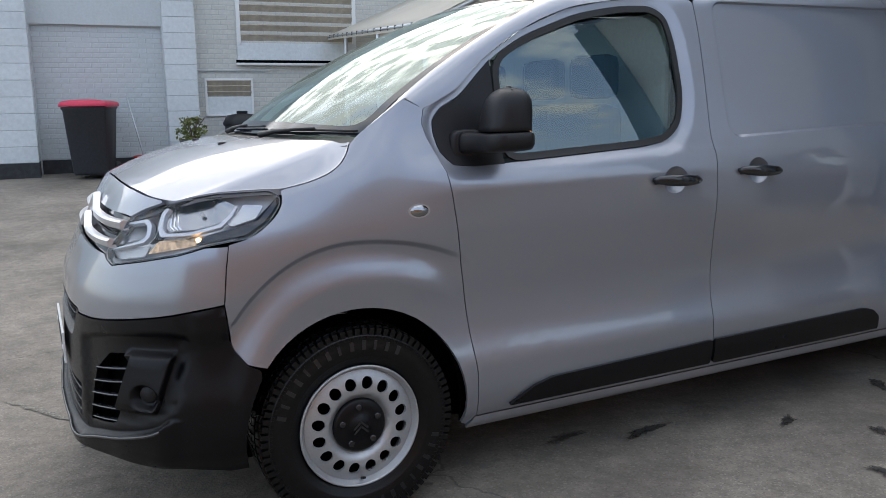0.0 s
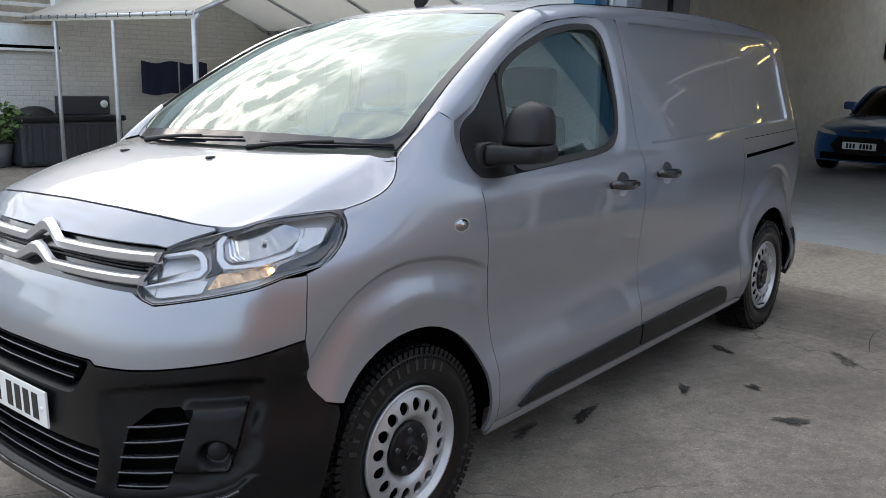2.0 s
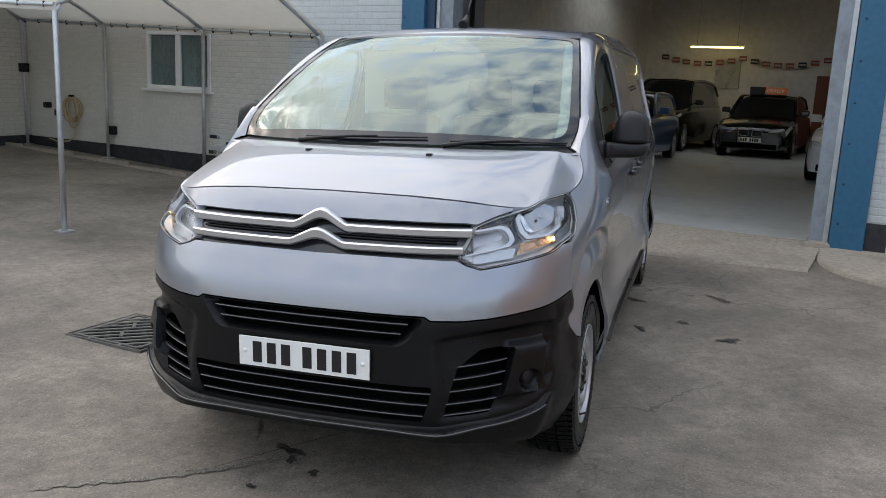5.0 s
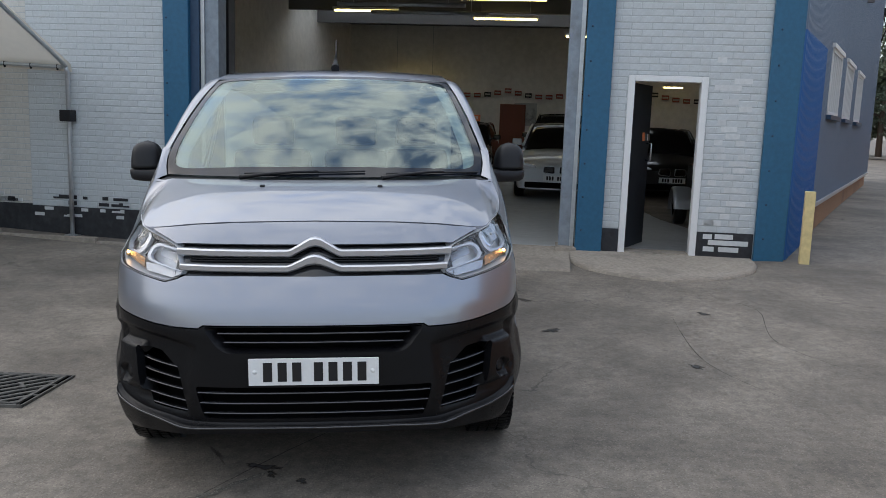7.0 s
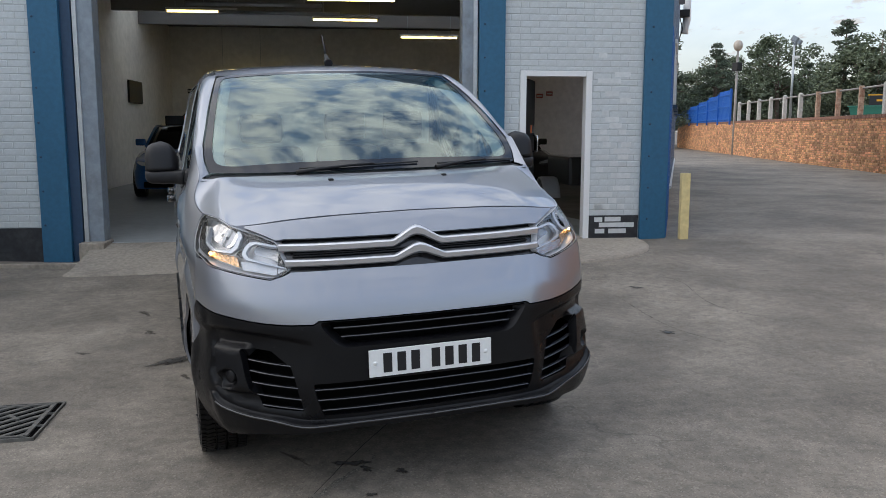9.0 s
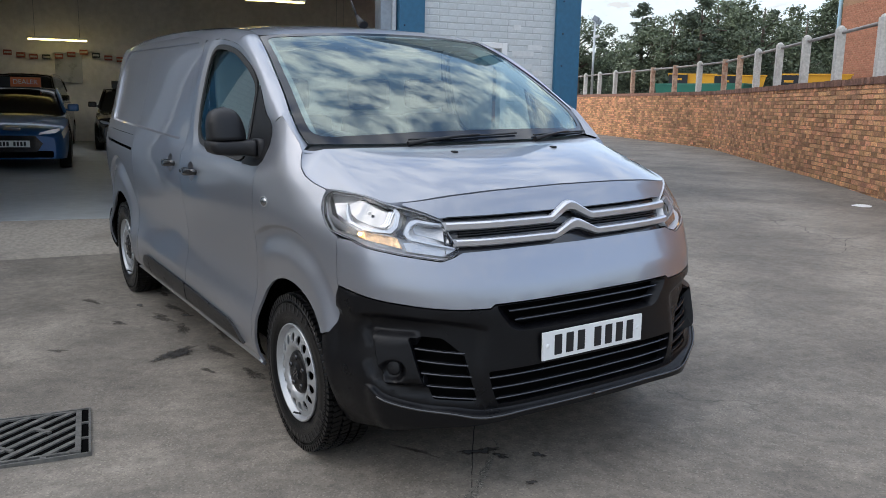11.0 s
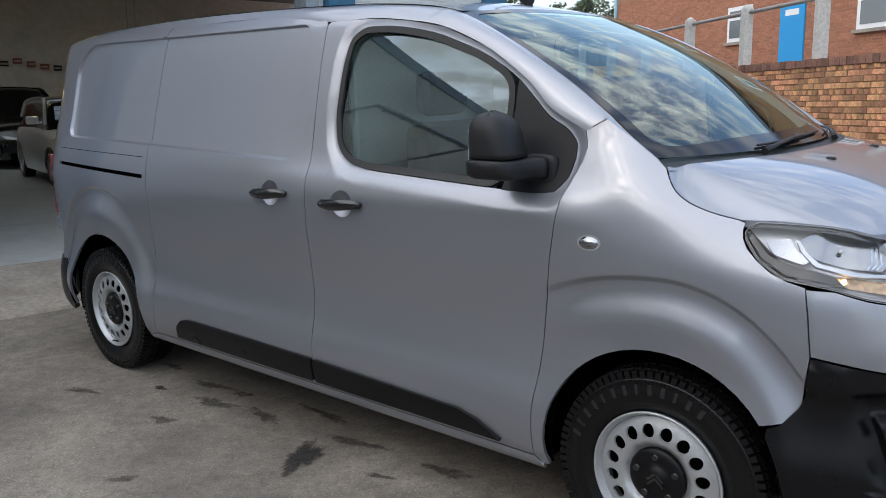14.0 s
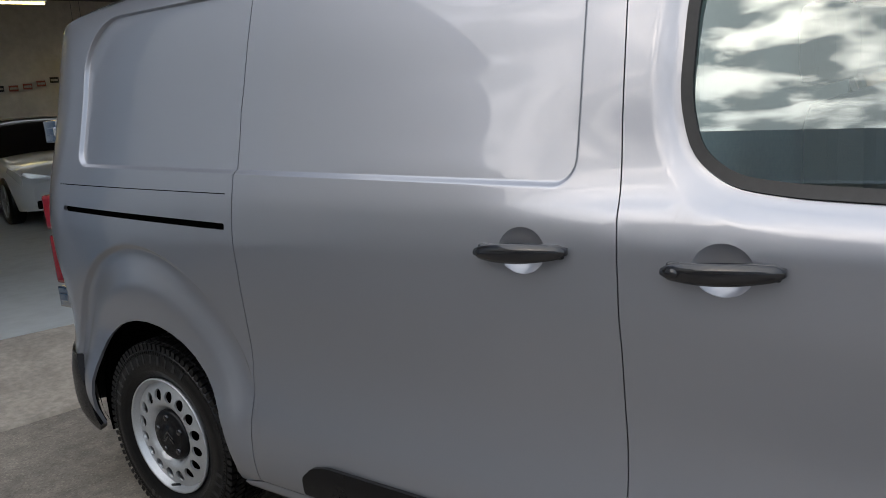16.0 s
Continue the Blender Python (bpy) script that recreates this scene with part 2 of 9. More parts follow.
def weathered(m, crack_scale, crack_width, depth):
    """Lays hairline cracks and broad worn patches over a ground material."""
    t = m.node_tree
    b = t.nodes["Principled BSDF"]
    src = b.inputs["Base Color"].links[0].from_socket
    co = t.nodes.new("ShaderNodeTexCoord")
    warp = t.nodes.new("ShaderNodeTexNoise")
    warp.inputs["Scale"].default_value = 2.2
    warp.inputs["Detail"].default_value = 8
    t.links.new(co.outputs["Object"], warp.inputs["Vector"])
    push = t.nodes.new("ShaderNodeVectorMath")
    push.operation = "MULTIPLY_ADD"
    push.inputs[1].default_value = (.7, .7, .7)
    t.links.new(warp.outputs["Color"], push.inputs[0])
    t.links.new(co.outputs["Object"], push.inputs[2])
    vo = t.nodes.new("ShaderNodeTexVoronoi")
    vo.feature = "DISTANCE_TO_EDGE"
    vo.inputs["Scale"].default_value = crack_scale
    t.links.new(push.outputs[0], vo.inputs["Vector"])
    line = t.nodes.new("ShaderNodeMapRange")
    line.inputs["From Min"].default_value, line.inputs["From Max"].default_value = crack_width * .35, crack_width
    line.inputs["To Min"].default_value, line.inputs["To Max"].default_value = 1.0, 0.0
    t.links.new(vo.outputs["Distance"], line.inputs["Value"])
    where = t.nodes.new("ShaderNodeTexNoise")
    where.inputs["Scale"].default_value = .45
    t.links.new(co.outputs["Object"], where.inputs["Vector"])
    some = t.nodes.new("ShaderNodeMapRange")
    some.inputs["From Min"].default_value, some.inputs["From Max"].default_value = .50, .66
    some.inputs["To Max"].default_value = depth
    t.links.new(where.outputs["Fac"], some.inputs["Value"])
    both_ = t.nodes.new("ShaderNodeMath")
    both_.operation = "MULTIPLY"
    t.links.new(line.outputs[0], both_.inputs[0])
    t.links.new(some.outputs[0], both_.inputs[1])
    broad = t.nodes.new("ShaderNodeTexNoise")
    broad.inputs["Scale"].default_value = .9
    broad.inputs["Detail"].default_value = 7
    broad.inputs["Roughness"].default_value = .68
    t.links.new(co.outputs["Object"], broad.inputs["Vector"])
    tone = t.nodes.new("ShaderNodeMapRange")
    tone.inputs["From Min"].default_value, tone.inputs["From Max"].default_value = .34, .66
    tone.inputs["To Min"].default_value, tone.inputs["To Max"].default_value = .64, 1.32
    t.links.new(broad.outputs["Fac"], tone.inputs["Value"])
    mul = t.nodes.new("ShaderNodeVectorMath")
    mul.operation = "SCALE"
    t.links.new(src, mul.inputs[0])
    t.links.new(tone.outputs[0], mul.inputs["Scale"])
    mx = t.nodes.new("ShaderNodeMix")
    mx.data_type = "RGBA"
    t.links.new(both_.outputs[0], mx.inputs["Factor"])
    t.links.new(mul.outputs[0], mx.inputs["A"])
    mx.inputs["B"].default_value = (.030, .027, .024, 1)
    t.links.new(mx.outputs["Result"], b.inputs["Base Color"])


weathered(ASPHALT, .50, .0055, .55)
PALE_ASPHALT = shader("pale_worn_asphalt", (.185, .168, .14), .8, grain=.25, grain_scale=20, speck=.9, speck_scale=170, bump=.9, bump_scale=90)
CONCRETE = shader("concrete", (.33, .29, .24), .85, grain=.18, grain_scale=25, stain=.75, stain_scale=1.5, stain_color=(.16, .14, .12), bump=.5, bump_scale=60, detail=9)
FLOOR_PAINT = shader("grey_floor_paint", (.40, .42, .42), .42, grain=.06, grain_scale=6, stain=.45, stain_scale=1.2, stain_color=(.2, .2, .2), rough_var=.12)
WHITE_BRICK = shader("white_painted_brick", (.56, .595, .60), .62, grain=.05, grain_scale=30, stain=.22, stain_scale=1.6, stain_color=(.40, .41, .38), bump=.5, bump_scale=45, island=.022)
WHITE_MORTAR = shader("white_painted_joint", (.47, .50, .505), .7, grain=.08, stain=.3, stain_scale=2)
WHITE_PEEL = shader("flaked_white_paint", (.62, .64, .635), .6, grain=.06, grain_scale=20, bump=.5, bump_scale=50, island=.06)
CREAM_BRICK = shader("cream_painted_brick", (.60, .59, .545), .65, grain=.06, grain_scale=22, stain=.30, stain_scale=1.3, stain_color=(.40, .40, .37), bump=.45, bump_scale=40, island=.03)
BLACK_BAND = shader("black_painted_band", (.022, .024, .028), .6, grain=.3, grain_scale=12, stain=.3, stain_scale=3, stain_color=(.10, .10, .10), bump=.4, bump_scale=50)
BLUE_STEEL = shader("teal_blue_steel", (.022, .12, .22), .45, grain=.08, grain_scale=20, stain=.15, stain_scale=1.5, rough_var=.06)
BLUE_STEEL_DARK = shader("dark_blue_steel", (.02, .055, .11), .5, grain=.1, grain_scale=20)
STEEL_GREY = shader("grey_steel_frame", (.26, .30, .34), .5, .2, grain=.12, grain_scale=12, stain=.4, stain_scale=4, stain_color=(.14, .12, .10))
CLAD_BLUE = shader("blue_cladding", (.020, .125, .36), .45, .1, grain=.06, stain=.2, stain_scale=1.2)
CLAD_GREY = shader("slate_blue_cladding", (.17, .22, .29), .5, .1, grain=.06, stain=.25, stain_scale=1.1, stain_color=(.10, .12, .15))
RED_BRICK = shader("weathered_red_brick", (.62, .325, .168), .88, grain=.32, grain_scale=38, stain=.62, stain_scale=1.3, stain_color=(.13, .075, .055), bump=1.0, bump_scale=45, island=.44, hue=.011)
RED_MORTAR = shader("old_mortar", (.34, .205, .12), .95, grain=.2, grain_scale=30, stain=.5, stain_scale=1, stain_color=(.09, .07, .06))
COPING = shader("sooty_coping_brick", (.25, .13, .09), .9, grain=.3, grain_scale=30, stain=.5, stain_scale=2, bump=.8, bump_scale=60, island=.3)
RUST = shader("rusted_post", (.46, .33, .24), .85, grain=.3, grain_scale=14, stain=1.0, stain_scale=3.4, stain_color=(.30, .085, .028), bump=.6)
POST = shader("pale_concrete_post", (.55, .54, .50), .85, grain=.15, grain_scale=22, stain=.4, stain_scale=5, stain_color=(.28, .25, .21), bump=.6)
RAIL = shader("grey_rail", (.33, .31, .29), .6, .3, grain=.2, grain_scale=10, stain=.5, stain_scale=5, stain_color=(.22, .12, .07))
GALV = shader("galvanised_tube", (.55, .57, .58), .42, .75, grain=.12, grain_scale=12, stain=.25, stain_scale=6)
CANVAS = shader("cream_canvas", (.70, .66, .58), .8, grain=.04, grain_scale=8, stain=.3, stain_scale=1.2, stain_color=(.48, .44, .37), bump=.3, bump_scale=6)
t_ = CANVAS.node_tree
lit_, out_ = t_.nodes.new("ShaderNodeBsdfTranslucent"), t_.nodes["Material Output"]
lit_.inputs["Color"].default_value = (.78, .74, .66, 1)
thin_ = t_.nodes.new("ShaderNodeMixShader")
thin_.inputs[0].default_value = .45
t_.links.new(t_.nodes["Principled BSDF"].outputs[0], thin_.inputs[1])
t_.links.new(lit_.outputs[0], thin_.inputs[2])
t_.links.new(thin_.outputs[0], out_.inputs["Surface"])
SHEET = shader("dirty_translucent_sheet", (.66, .65, .60), .6, grain=.1, grain_scale=6, stain=.4, stain_scale=2)
t_ = SHEET.node_tree
lit_, thin_ = t_.nodes.new("ShaderNodeBsdfTranslucent"), t_.nodes.new("ShaderNodeMixShader")
lit_.inputs["Color"].default_value = (.84, .84, .82, 1)
thin_.inputs[0].default_value = .9
t_.links.new(t_.nodes["Principled BSDF"].outputs[0], thin_.inputs[1])
t_.links.new(lit_.outputs[0], thin_.inputs[2])
t_.links.new(thin_.outputs[0], t_.nodes["Material Output"].inputs["Surface"])
UPVC = shader("white_upvc", (.80, .81, .80), .35, grain=.02)
BLOCK = shader("white_painted_block", (.66, .70, .71), .65, grain=.06, grain_scale=18, stain=.25, stain_scale=1.6, stain_color=(.46, .46, .44), bump=.6, bump_scale=30, island=.04)
SLAT_WOOD = shader("faded_louvre_wood", (.42, .37, .30), .8, grain=.15, grain_scale=9, stain=.4, stain_scale=3)
DOOR_BLACK = shader("dark_navy_door", (.012, .016, .022), .5, grain=.15, stain=.2)
YELLOW_POST = shader("yellow_bollard_paint", (.74, .61, .30), .55, grain=.1, grain_scale=12, stain=.5, stain_scale=7, stain_color=(.45, .33, .14))
IRON = shader("cast_iron", (.11, .105, .095), .7, .1, grain=.3, grain_scale=30, bump=.6, bump_scale=120)
BIN_GREY = shader("dark_grey_bin_plastic", (.035, .038, .045), .5, grain=.15, grain_scale=30, stain=.2)
BIN_RED = shader("red_bin_lid", (.62, .04, .09), .45, grain=.06, stain=.2, stain_scale=5)
LEAF = shader("shrub_leaf", (.075, .13, .03), .6, grain=.3, island=.35)
LEAF_B = shader("yellow_green_leaf", (.14, .16, .035), .6, grain=.3, island=.35)
PINE = shader("pine_needles", (.088, .115, .078), .8, grain=.35, grain_scale=3, island=.35)
BROAD = shader("broad_leaves", (.125, .155, .095), .75, grain=.35, grain_scale=3, island=.35)
BARK = shader("bark", (.12, .09, .07), .9, grain=.3)
POT = shader("grey_plant_pot", (.10, .105, .11), .6, grain=.1)
# far darker than WALL_IN, dimness put into the colour; random stains on top
WALL_DIMMED = shader("grimy_grey_inner_wall", (.17, .165, .165), .8, grain=.1, grain_scale=8, stain=.4, stain_scale=1.5, bump=.3, bump_scale=20)
WALL_IN = shader("off_white_interior_wall", (.84, .82, .78), .8, grain=.06, grain_scale=6, stain=.3, stain_scale=1.0, bump=.2, bump_scale=20)
ROOF_IN = shader("dark_roof_sheet", (.14, .14, .145), .7, grain=.1)
HOUSE_BRICK = shader("orange_brick", (.38, .165, .10), .85, grain=.15, grain_scale=20, stain=.2, stain_scale=2, island=.16)
BLUE_DOOR = shader("bright_blue_door", (.02, .30, .66), .45, grain=.05)
CAR_BLUE = shader("blue_car_paint", (.018, .105, .29), .32, .5, 1.0)
CAR_BLACK = shader("black_car_paint", (.008, .009, .011), .2, 0, 1.0)
CAR_WHITE = shader("white_car_paint", (.75, .76, .77), .3, 0, 1.0)
CAR_GREY = shader("dark_grey_car_paint", (.045, .048, .052), .3, .4, 1.0)
NAVY_CLOTH = shader("navy_towel", (.012, .018, .045), .95, grain=.3, grain_scale=120)
HOSE = shader("tan_hose", (.45, .34, .20), .5, grain=.1)
RED_PLASTIC = shader("red_bucket", (.55, .03, .025), .4)
BULB_GLOW = glow("lit_bulb", (1.0, .60, .24), 9.0)
TUBE_GLOW = glow("fluorescent_tube", (1.0, .78, .27), 6.0)
ORANGE_SIGN = shader("orange_sign", (.80, .22, .08), .5, grain=.05)
PAPER = shader("poster_paper", (.46, .48, .50), .5, grain=.1, grain_scale=4, stain=.9, stain_scale=3.2, stain_color=(.06, .07, .09))
FLAG_RED = shader("bunting_red", (.34, .085, .07), .8, grain=.1)
OIL = shader("oil_stain", (.036, .033, .030), .50, grain=.3, grain_scale=20, stain=.5, stain_scale=9, stain_color=(.06, .055, .05), bump=.5)
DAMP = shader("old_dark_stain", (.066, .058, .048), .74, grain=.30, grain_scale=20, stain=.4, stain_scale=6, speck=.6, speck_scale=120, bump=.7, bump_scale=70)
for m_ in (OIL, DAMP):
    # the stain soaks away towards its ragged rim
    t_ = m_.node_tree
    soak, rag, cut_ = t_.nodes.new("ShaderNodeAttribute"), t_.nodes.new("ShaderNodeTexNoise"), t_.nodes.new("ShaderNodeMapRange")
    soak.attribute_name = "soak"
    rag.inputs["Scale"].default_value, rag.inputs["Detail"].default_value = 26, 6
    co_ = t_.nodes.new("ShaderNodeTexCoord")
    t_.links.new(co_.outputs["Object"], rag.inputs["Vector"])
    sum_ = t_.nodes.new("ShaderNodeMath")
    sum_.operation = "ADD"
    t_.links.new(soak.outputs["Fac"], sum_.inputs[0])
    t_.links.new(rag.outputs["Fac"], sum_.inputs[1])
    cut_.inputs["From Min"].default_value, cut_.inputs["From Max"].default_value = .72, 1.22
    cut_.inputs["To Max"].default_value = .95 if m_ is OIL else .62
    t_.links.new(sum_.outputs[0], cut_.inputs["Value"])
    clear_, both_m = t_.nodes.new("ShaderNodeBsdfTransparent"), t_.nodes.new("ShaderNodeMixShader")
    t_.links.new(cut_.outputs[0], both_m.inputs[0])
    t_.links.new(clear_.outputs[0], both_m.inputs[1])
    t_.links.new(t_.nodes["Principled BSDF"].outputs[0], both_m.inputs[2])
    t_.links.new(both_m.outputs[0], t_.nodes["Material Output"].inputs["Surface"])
CRACK = shader("crack_shadow", (.030, .027, .024), .9, grain=.3, grain_scale=30)
BLUE_FENCE = shader("blue_palisade", (.02, .13, .50), .5, grain=.08)
CONTAINER_YELLOW = shader("yellow_skip", (.75, .40, .03), .55, grain=.08, stain=.2)
CONTAINER_GREEN = shader("green_skip", (.02, .16, .12), .55, grain=.08, stain=.2)
SLATE = shader("dark_slate_roof", (.07, .075, .085), .6, grain=.2, grain_scale=8, stain=.3, stain_scale=2)
REDWOOD = shader("red_brown_door", (.22, .07, .045), .6, grain=.2)

# ---------------------------------------------------------------- building helpers
from mathutils.geometry import delaunay_2d_cdt


def part(name, bm, material, parent=None, label="", smooth=False):
    """Links a bmesh as one mesh object under a thing or a part."""
    me = bpy.data.meshes.new(name)
    bm.to_mesh(me)
    bm.free()
    return put_mesh(name, me, material, parent, label, smooth)


def put_mesh(name, me, material, parent=None, label="", smooth=False):
    mats = material if isinstance(material, (list, tuple)) else [material]
    for m in mats:
        if m is not None:
            me.materials.append(m)
    if smooth:
        me.polygons.foreach_set("use_smooth", [True] * len(me.polygons))
    ob = new(name, me)
    if parent is not None:
        ob.parent = parent
    if label:
        tagged(ob, label=label)
    return ob


def thing(name, label, category, m=None, group="", kind=""):
    ob = new(name)
    ob.empty_display_size = 0.1
    if m is not None:
        ob.matrix_world = m
    return tagged(ob, label, category, group, kind)


def box(bm, x0, x1, y0, y1, z0, z1, bevel=0.0, m=None):
    """A box into bm, with its edges rounded by bevel."""
    r = bmesh.ops.create_cube(bm, size=1.0, matrix=Matrix.Translation(((x0 + x1) / 2, (y0 + y1) / 2, (z0 + z1) / 2))
                              @ Matrix.Diagonal((abs(x1 - x0), abs(y1 - y0), abs(z1 - z0), 1)))
    vs = r["verts"]
    if bevel > 0:
        es = list({e for v in vs for e in v.link_edges})
        r2 = bmesh.ops.bevel(bm, geom=es, offset=bevel, segments=2, profile=0.6, affect="EDGES")
        vs = [v for v in r2["verts"]]
        vs = list({v for f in r2["faces"] for v in f.verts} | set(vs))
    if m is not None:
        bmesh.ops.transform(bm, matrix=m, verts=vs)
    return vs


def boxed(name, x0, x1, y0, y1, z0, z1, material, parent=None, label="", bevel=0.0, m=None):
    bm = bmesh.new()
    box(bm, x0, x1, y0, y1, z0, z1, bevel, m)
    return part(name, bm, material, parent, label)


def tube(bm, pts, r, seg=10, caps=True, radii=None):
    """A round tube along a line of points."""
    pts = [Vector(p) for p in pts]
    rings = []
    up = Vector((0, 0, 1))
    for i, p in enumerate(pts):
        a = pts[max(i - 1, 0)]
        b = pts[min(i + 1, len(pts) - 1)]
        d = (b - a).normalized()
        side = d.cross(up) if i == 0 else side - d * side.dot(d)
        if side.length < 1e-3:
            side = d.cross(Vector((1, 0, 0)))
        side.normalize()
        top = side.cross(d).normalized()
        rr = radii[i] if radii else r
        rings.append([bm.verts.new(p + rr * (math.cos(2 * math.pi * k / seg) * side + math.sin(2 * math.pi * k / seg) * top)) for k in range(seg)])
    for i in range(len(rings) - 1):
        for k in range(seg):
            f = bm.faces.new((rings[i][k], rings[i][(k + 1) % seg], rings[i + 1][(k + 1) % seg], rings[i + 1][k]))
            f.smooth = True
    if caps:
        bm.faces.new(rings[0][::-1])
        bm.faces.new(rings[-1])


def lathe(bm, prof, seg=48, axis="y", smooth=True):
    """Turns a profile of (radius, along) round the axis."""
    rings = []
    for r, a in prof:
        ring = []
        for k in range(seg):
            c, s = math.cos(2 * math.pi * k / seg), math.sin(2 * math.pi * k / seg)
            co = {"y": (r * c, a, r * s), "z": (r * c, r * s, a), "x": (a, r * c, r * s)}[axis]
            ring.append(bm.verts.new(co))
        rings.append(ring)
    for i in range(len(rings) - 1):
        for k in range(seg):
            f = bm.faces.new((rings[i][k], rings[i + 1][k], rings[i + 1][(k + 1) % seg], rings[i][(k + 1) % seg]))
            f.smooth = smooth
    return rings


def loft(bm, rows, smooth=True, closed=False):
    """Quads between rows of points, each row of the same length."""
    vs = [[bm.verts.new(p) for p in row] for row in rows]
    for i in range(len(vs) - 1):
        n = len(vs[i])
        for k in range(n if closed else n - 1):
            f = bm.faces.new((vs[i][k], vs[i + 1][k], vs[i + 1][(k + 1) % n], vs[i][(k + 1) % n]))
            f.smooth = smooth
    return vs


def curve1(pts):
    """A smooth function through (x, y) pairs with no overshoot."""
    xs = [p[0] for p in pts]
    ys = [p[1] for p in pts]
    n = len(xs)
    d = [(ys[i + 1] - ys[i]) / (xs[i + 1] - xs[i]) for i in range(n - 1)]
    m = [d[0]] + [0 if d[i - 1] * d[i] <= 0 else 2 * d[i - 1] * d[i] / (d[i - 1] + d[i]) for i in range(1, n - 1)] + [d[-1]]

    def f(x):
        if x <= xs[0]:
            return ys[0] + m[0] * (x - xs[0])
        if x >= xs[-1]:
            return ys[-1] + m[-1] * (x - xs[-1])
        lo = 0
        while xs[lo + 1] < x:
            lo += 1
        h = xs[lo + 1] - xs[lo]
        t = (x - xs[lo]) / h
        return ((2 * t**3 - 3 * t**2 + 1) * ys[lo] + (t**3 - 2 * t**2 + t) * h * m[lo]
                + (-2 * t**3 + 3 * t**2) * ys[lo + 1] + (t**3 - t**2) * h * m[lo + 1])
    return f


def smooth01(t):
    t = min(max(t, 0.0), 1.0)
    return t * t * (3 - 2 * t)


def spline3(pts, n):
    """n points on a smooth line through 2D or 3D points."""
    pts = [Vector(p) for p in pts]
    out = []
    segs = len(pts) - 1
    for i in range(n):
        t = i * segs / (n - 1)
        k = min(int(t), segs - 1)
        t -= k
        p0, p1, p2, p3 = pts[max(k - 1, 0)], pts[k], pts[k + 1], pts[min(k + 2, segs)]
        out.append(0.5 * ((2 * p1) + (p2 - p0) * t + (2 * p0 - 5 * p1 + 4 * p2 - p3) * t * t + (3 * p1 - p0 - 3 * p2 + p3) * t**3))
    return out


def rounded(poly, r, n=5):
    """A polygon with its corners rounded; r may be one radius or one for each corner."""
    out = []
    m = len(poly)
    for i in range(m):
        a, b, c = Vector(poly[i - 1]), Vector(poly[i]), Vector(poly[(i + 1) % m])
        rr = r[i] if isinstance(r, (list, tuple)) else r
        rr = min(rr, (a - b).length * 0.45, (c - b).length * 0.45)
        if rr < 1e-4:
            out.append(tuple(b))
            continue
        p, q = b + (a - b).normalized() * rr, b + (c - b).normalized() * rr
        for k in range(n + 1):
            t = k / n
            out.append(tuple((1 - t) ** 2 * p + 2 * t * (1 - t) * b + t * t * q))
    return out


def dense(poly, step, closed=True):
    out = []
    m = len(poly)
    for i in range(m if closed else m - 1):
        a, b = poly[i], poly[(i + 1) % m]
        d = math.hypot(b[0] - a[0], b[1] - a[1])
        k = max(1, int(math.ceil(d / step)))
        for j in range(k):
            out.append((a[0] + (b[0] - a[0]) * j / k, a[1] + (b[1] - a[1]) * j / k))
    if not closed:
        out.append(tuple(poly[-1]))
    return out


def inside(pts, poly):
    """Which of the points lie in the polygon."""
    pts = np.asarray(pts, float).reshape(-1, 2)
    x, y = pts[:, 0], pts[:, 1]
    res = np.zeros(len(pts), bool)
    p = np.asarray([tuple(q) for q in poly], float)
    for (x0, y0), (x1, y1) in zip(p, np.roll(p, -1, 0)):
        cond = (y0 > y) != (y1 > y)
        with np.errstate(divide="ignore", invalid="ignore"):
            xi = (x1 - x0) * (y - y0) / (y1 - y0) + x0
        res ^= cond & (x < xi)
    return res


def far_from(pts, poly, d, closed=True):
    """Which of the points keep the distance d from the polygon's line."""
    pts = np.asarray(pts, float).reshape(-1, 2)
    ok = np.ones(len(pts), bool)
    p = np.asarray([tuple(q) for q in poly], float)
    nxt = np.roll(p, -1, 0) if closed else p[1:]
    for a, b in zip(p, nxt):
        ab = b - a
        t = np.clip(((pts - a) @ ab) / max(ab @ ab, 1e-12), 0, 1)
        ok &= np.hypot(*(pts - a - t[:, None] * ab).T) > d
    return ok


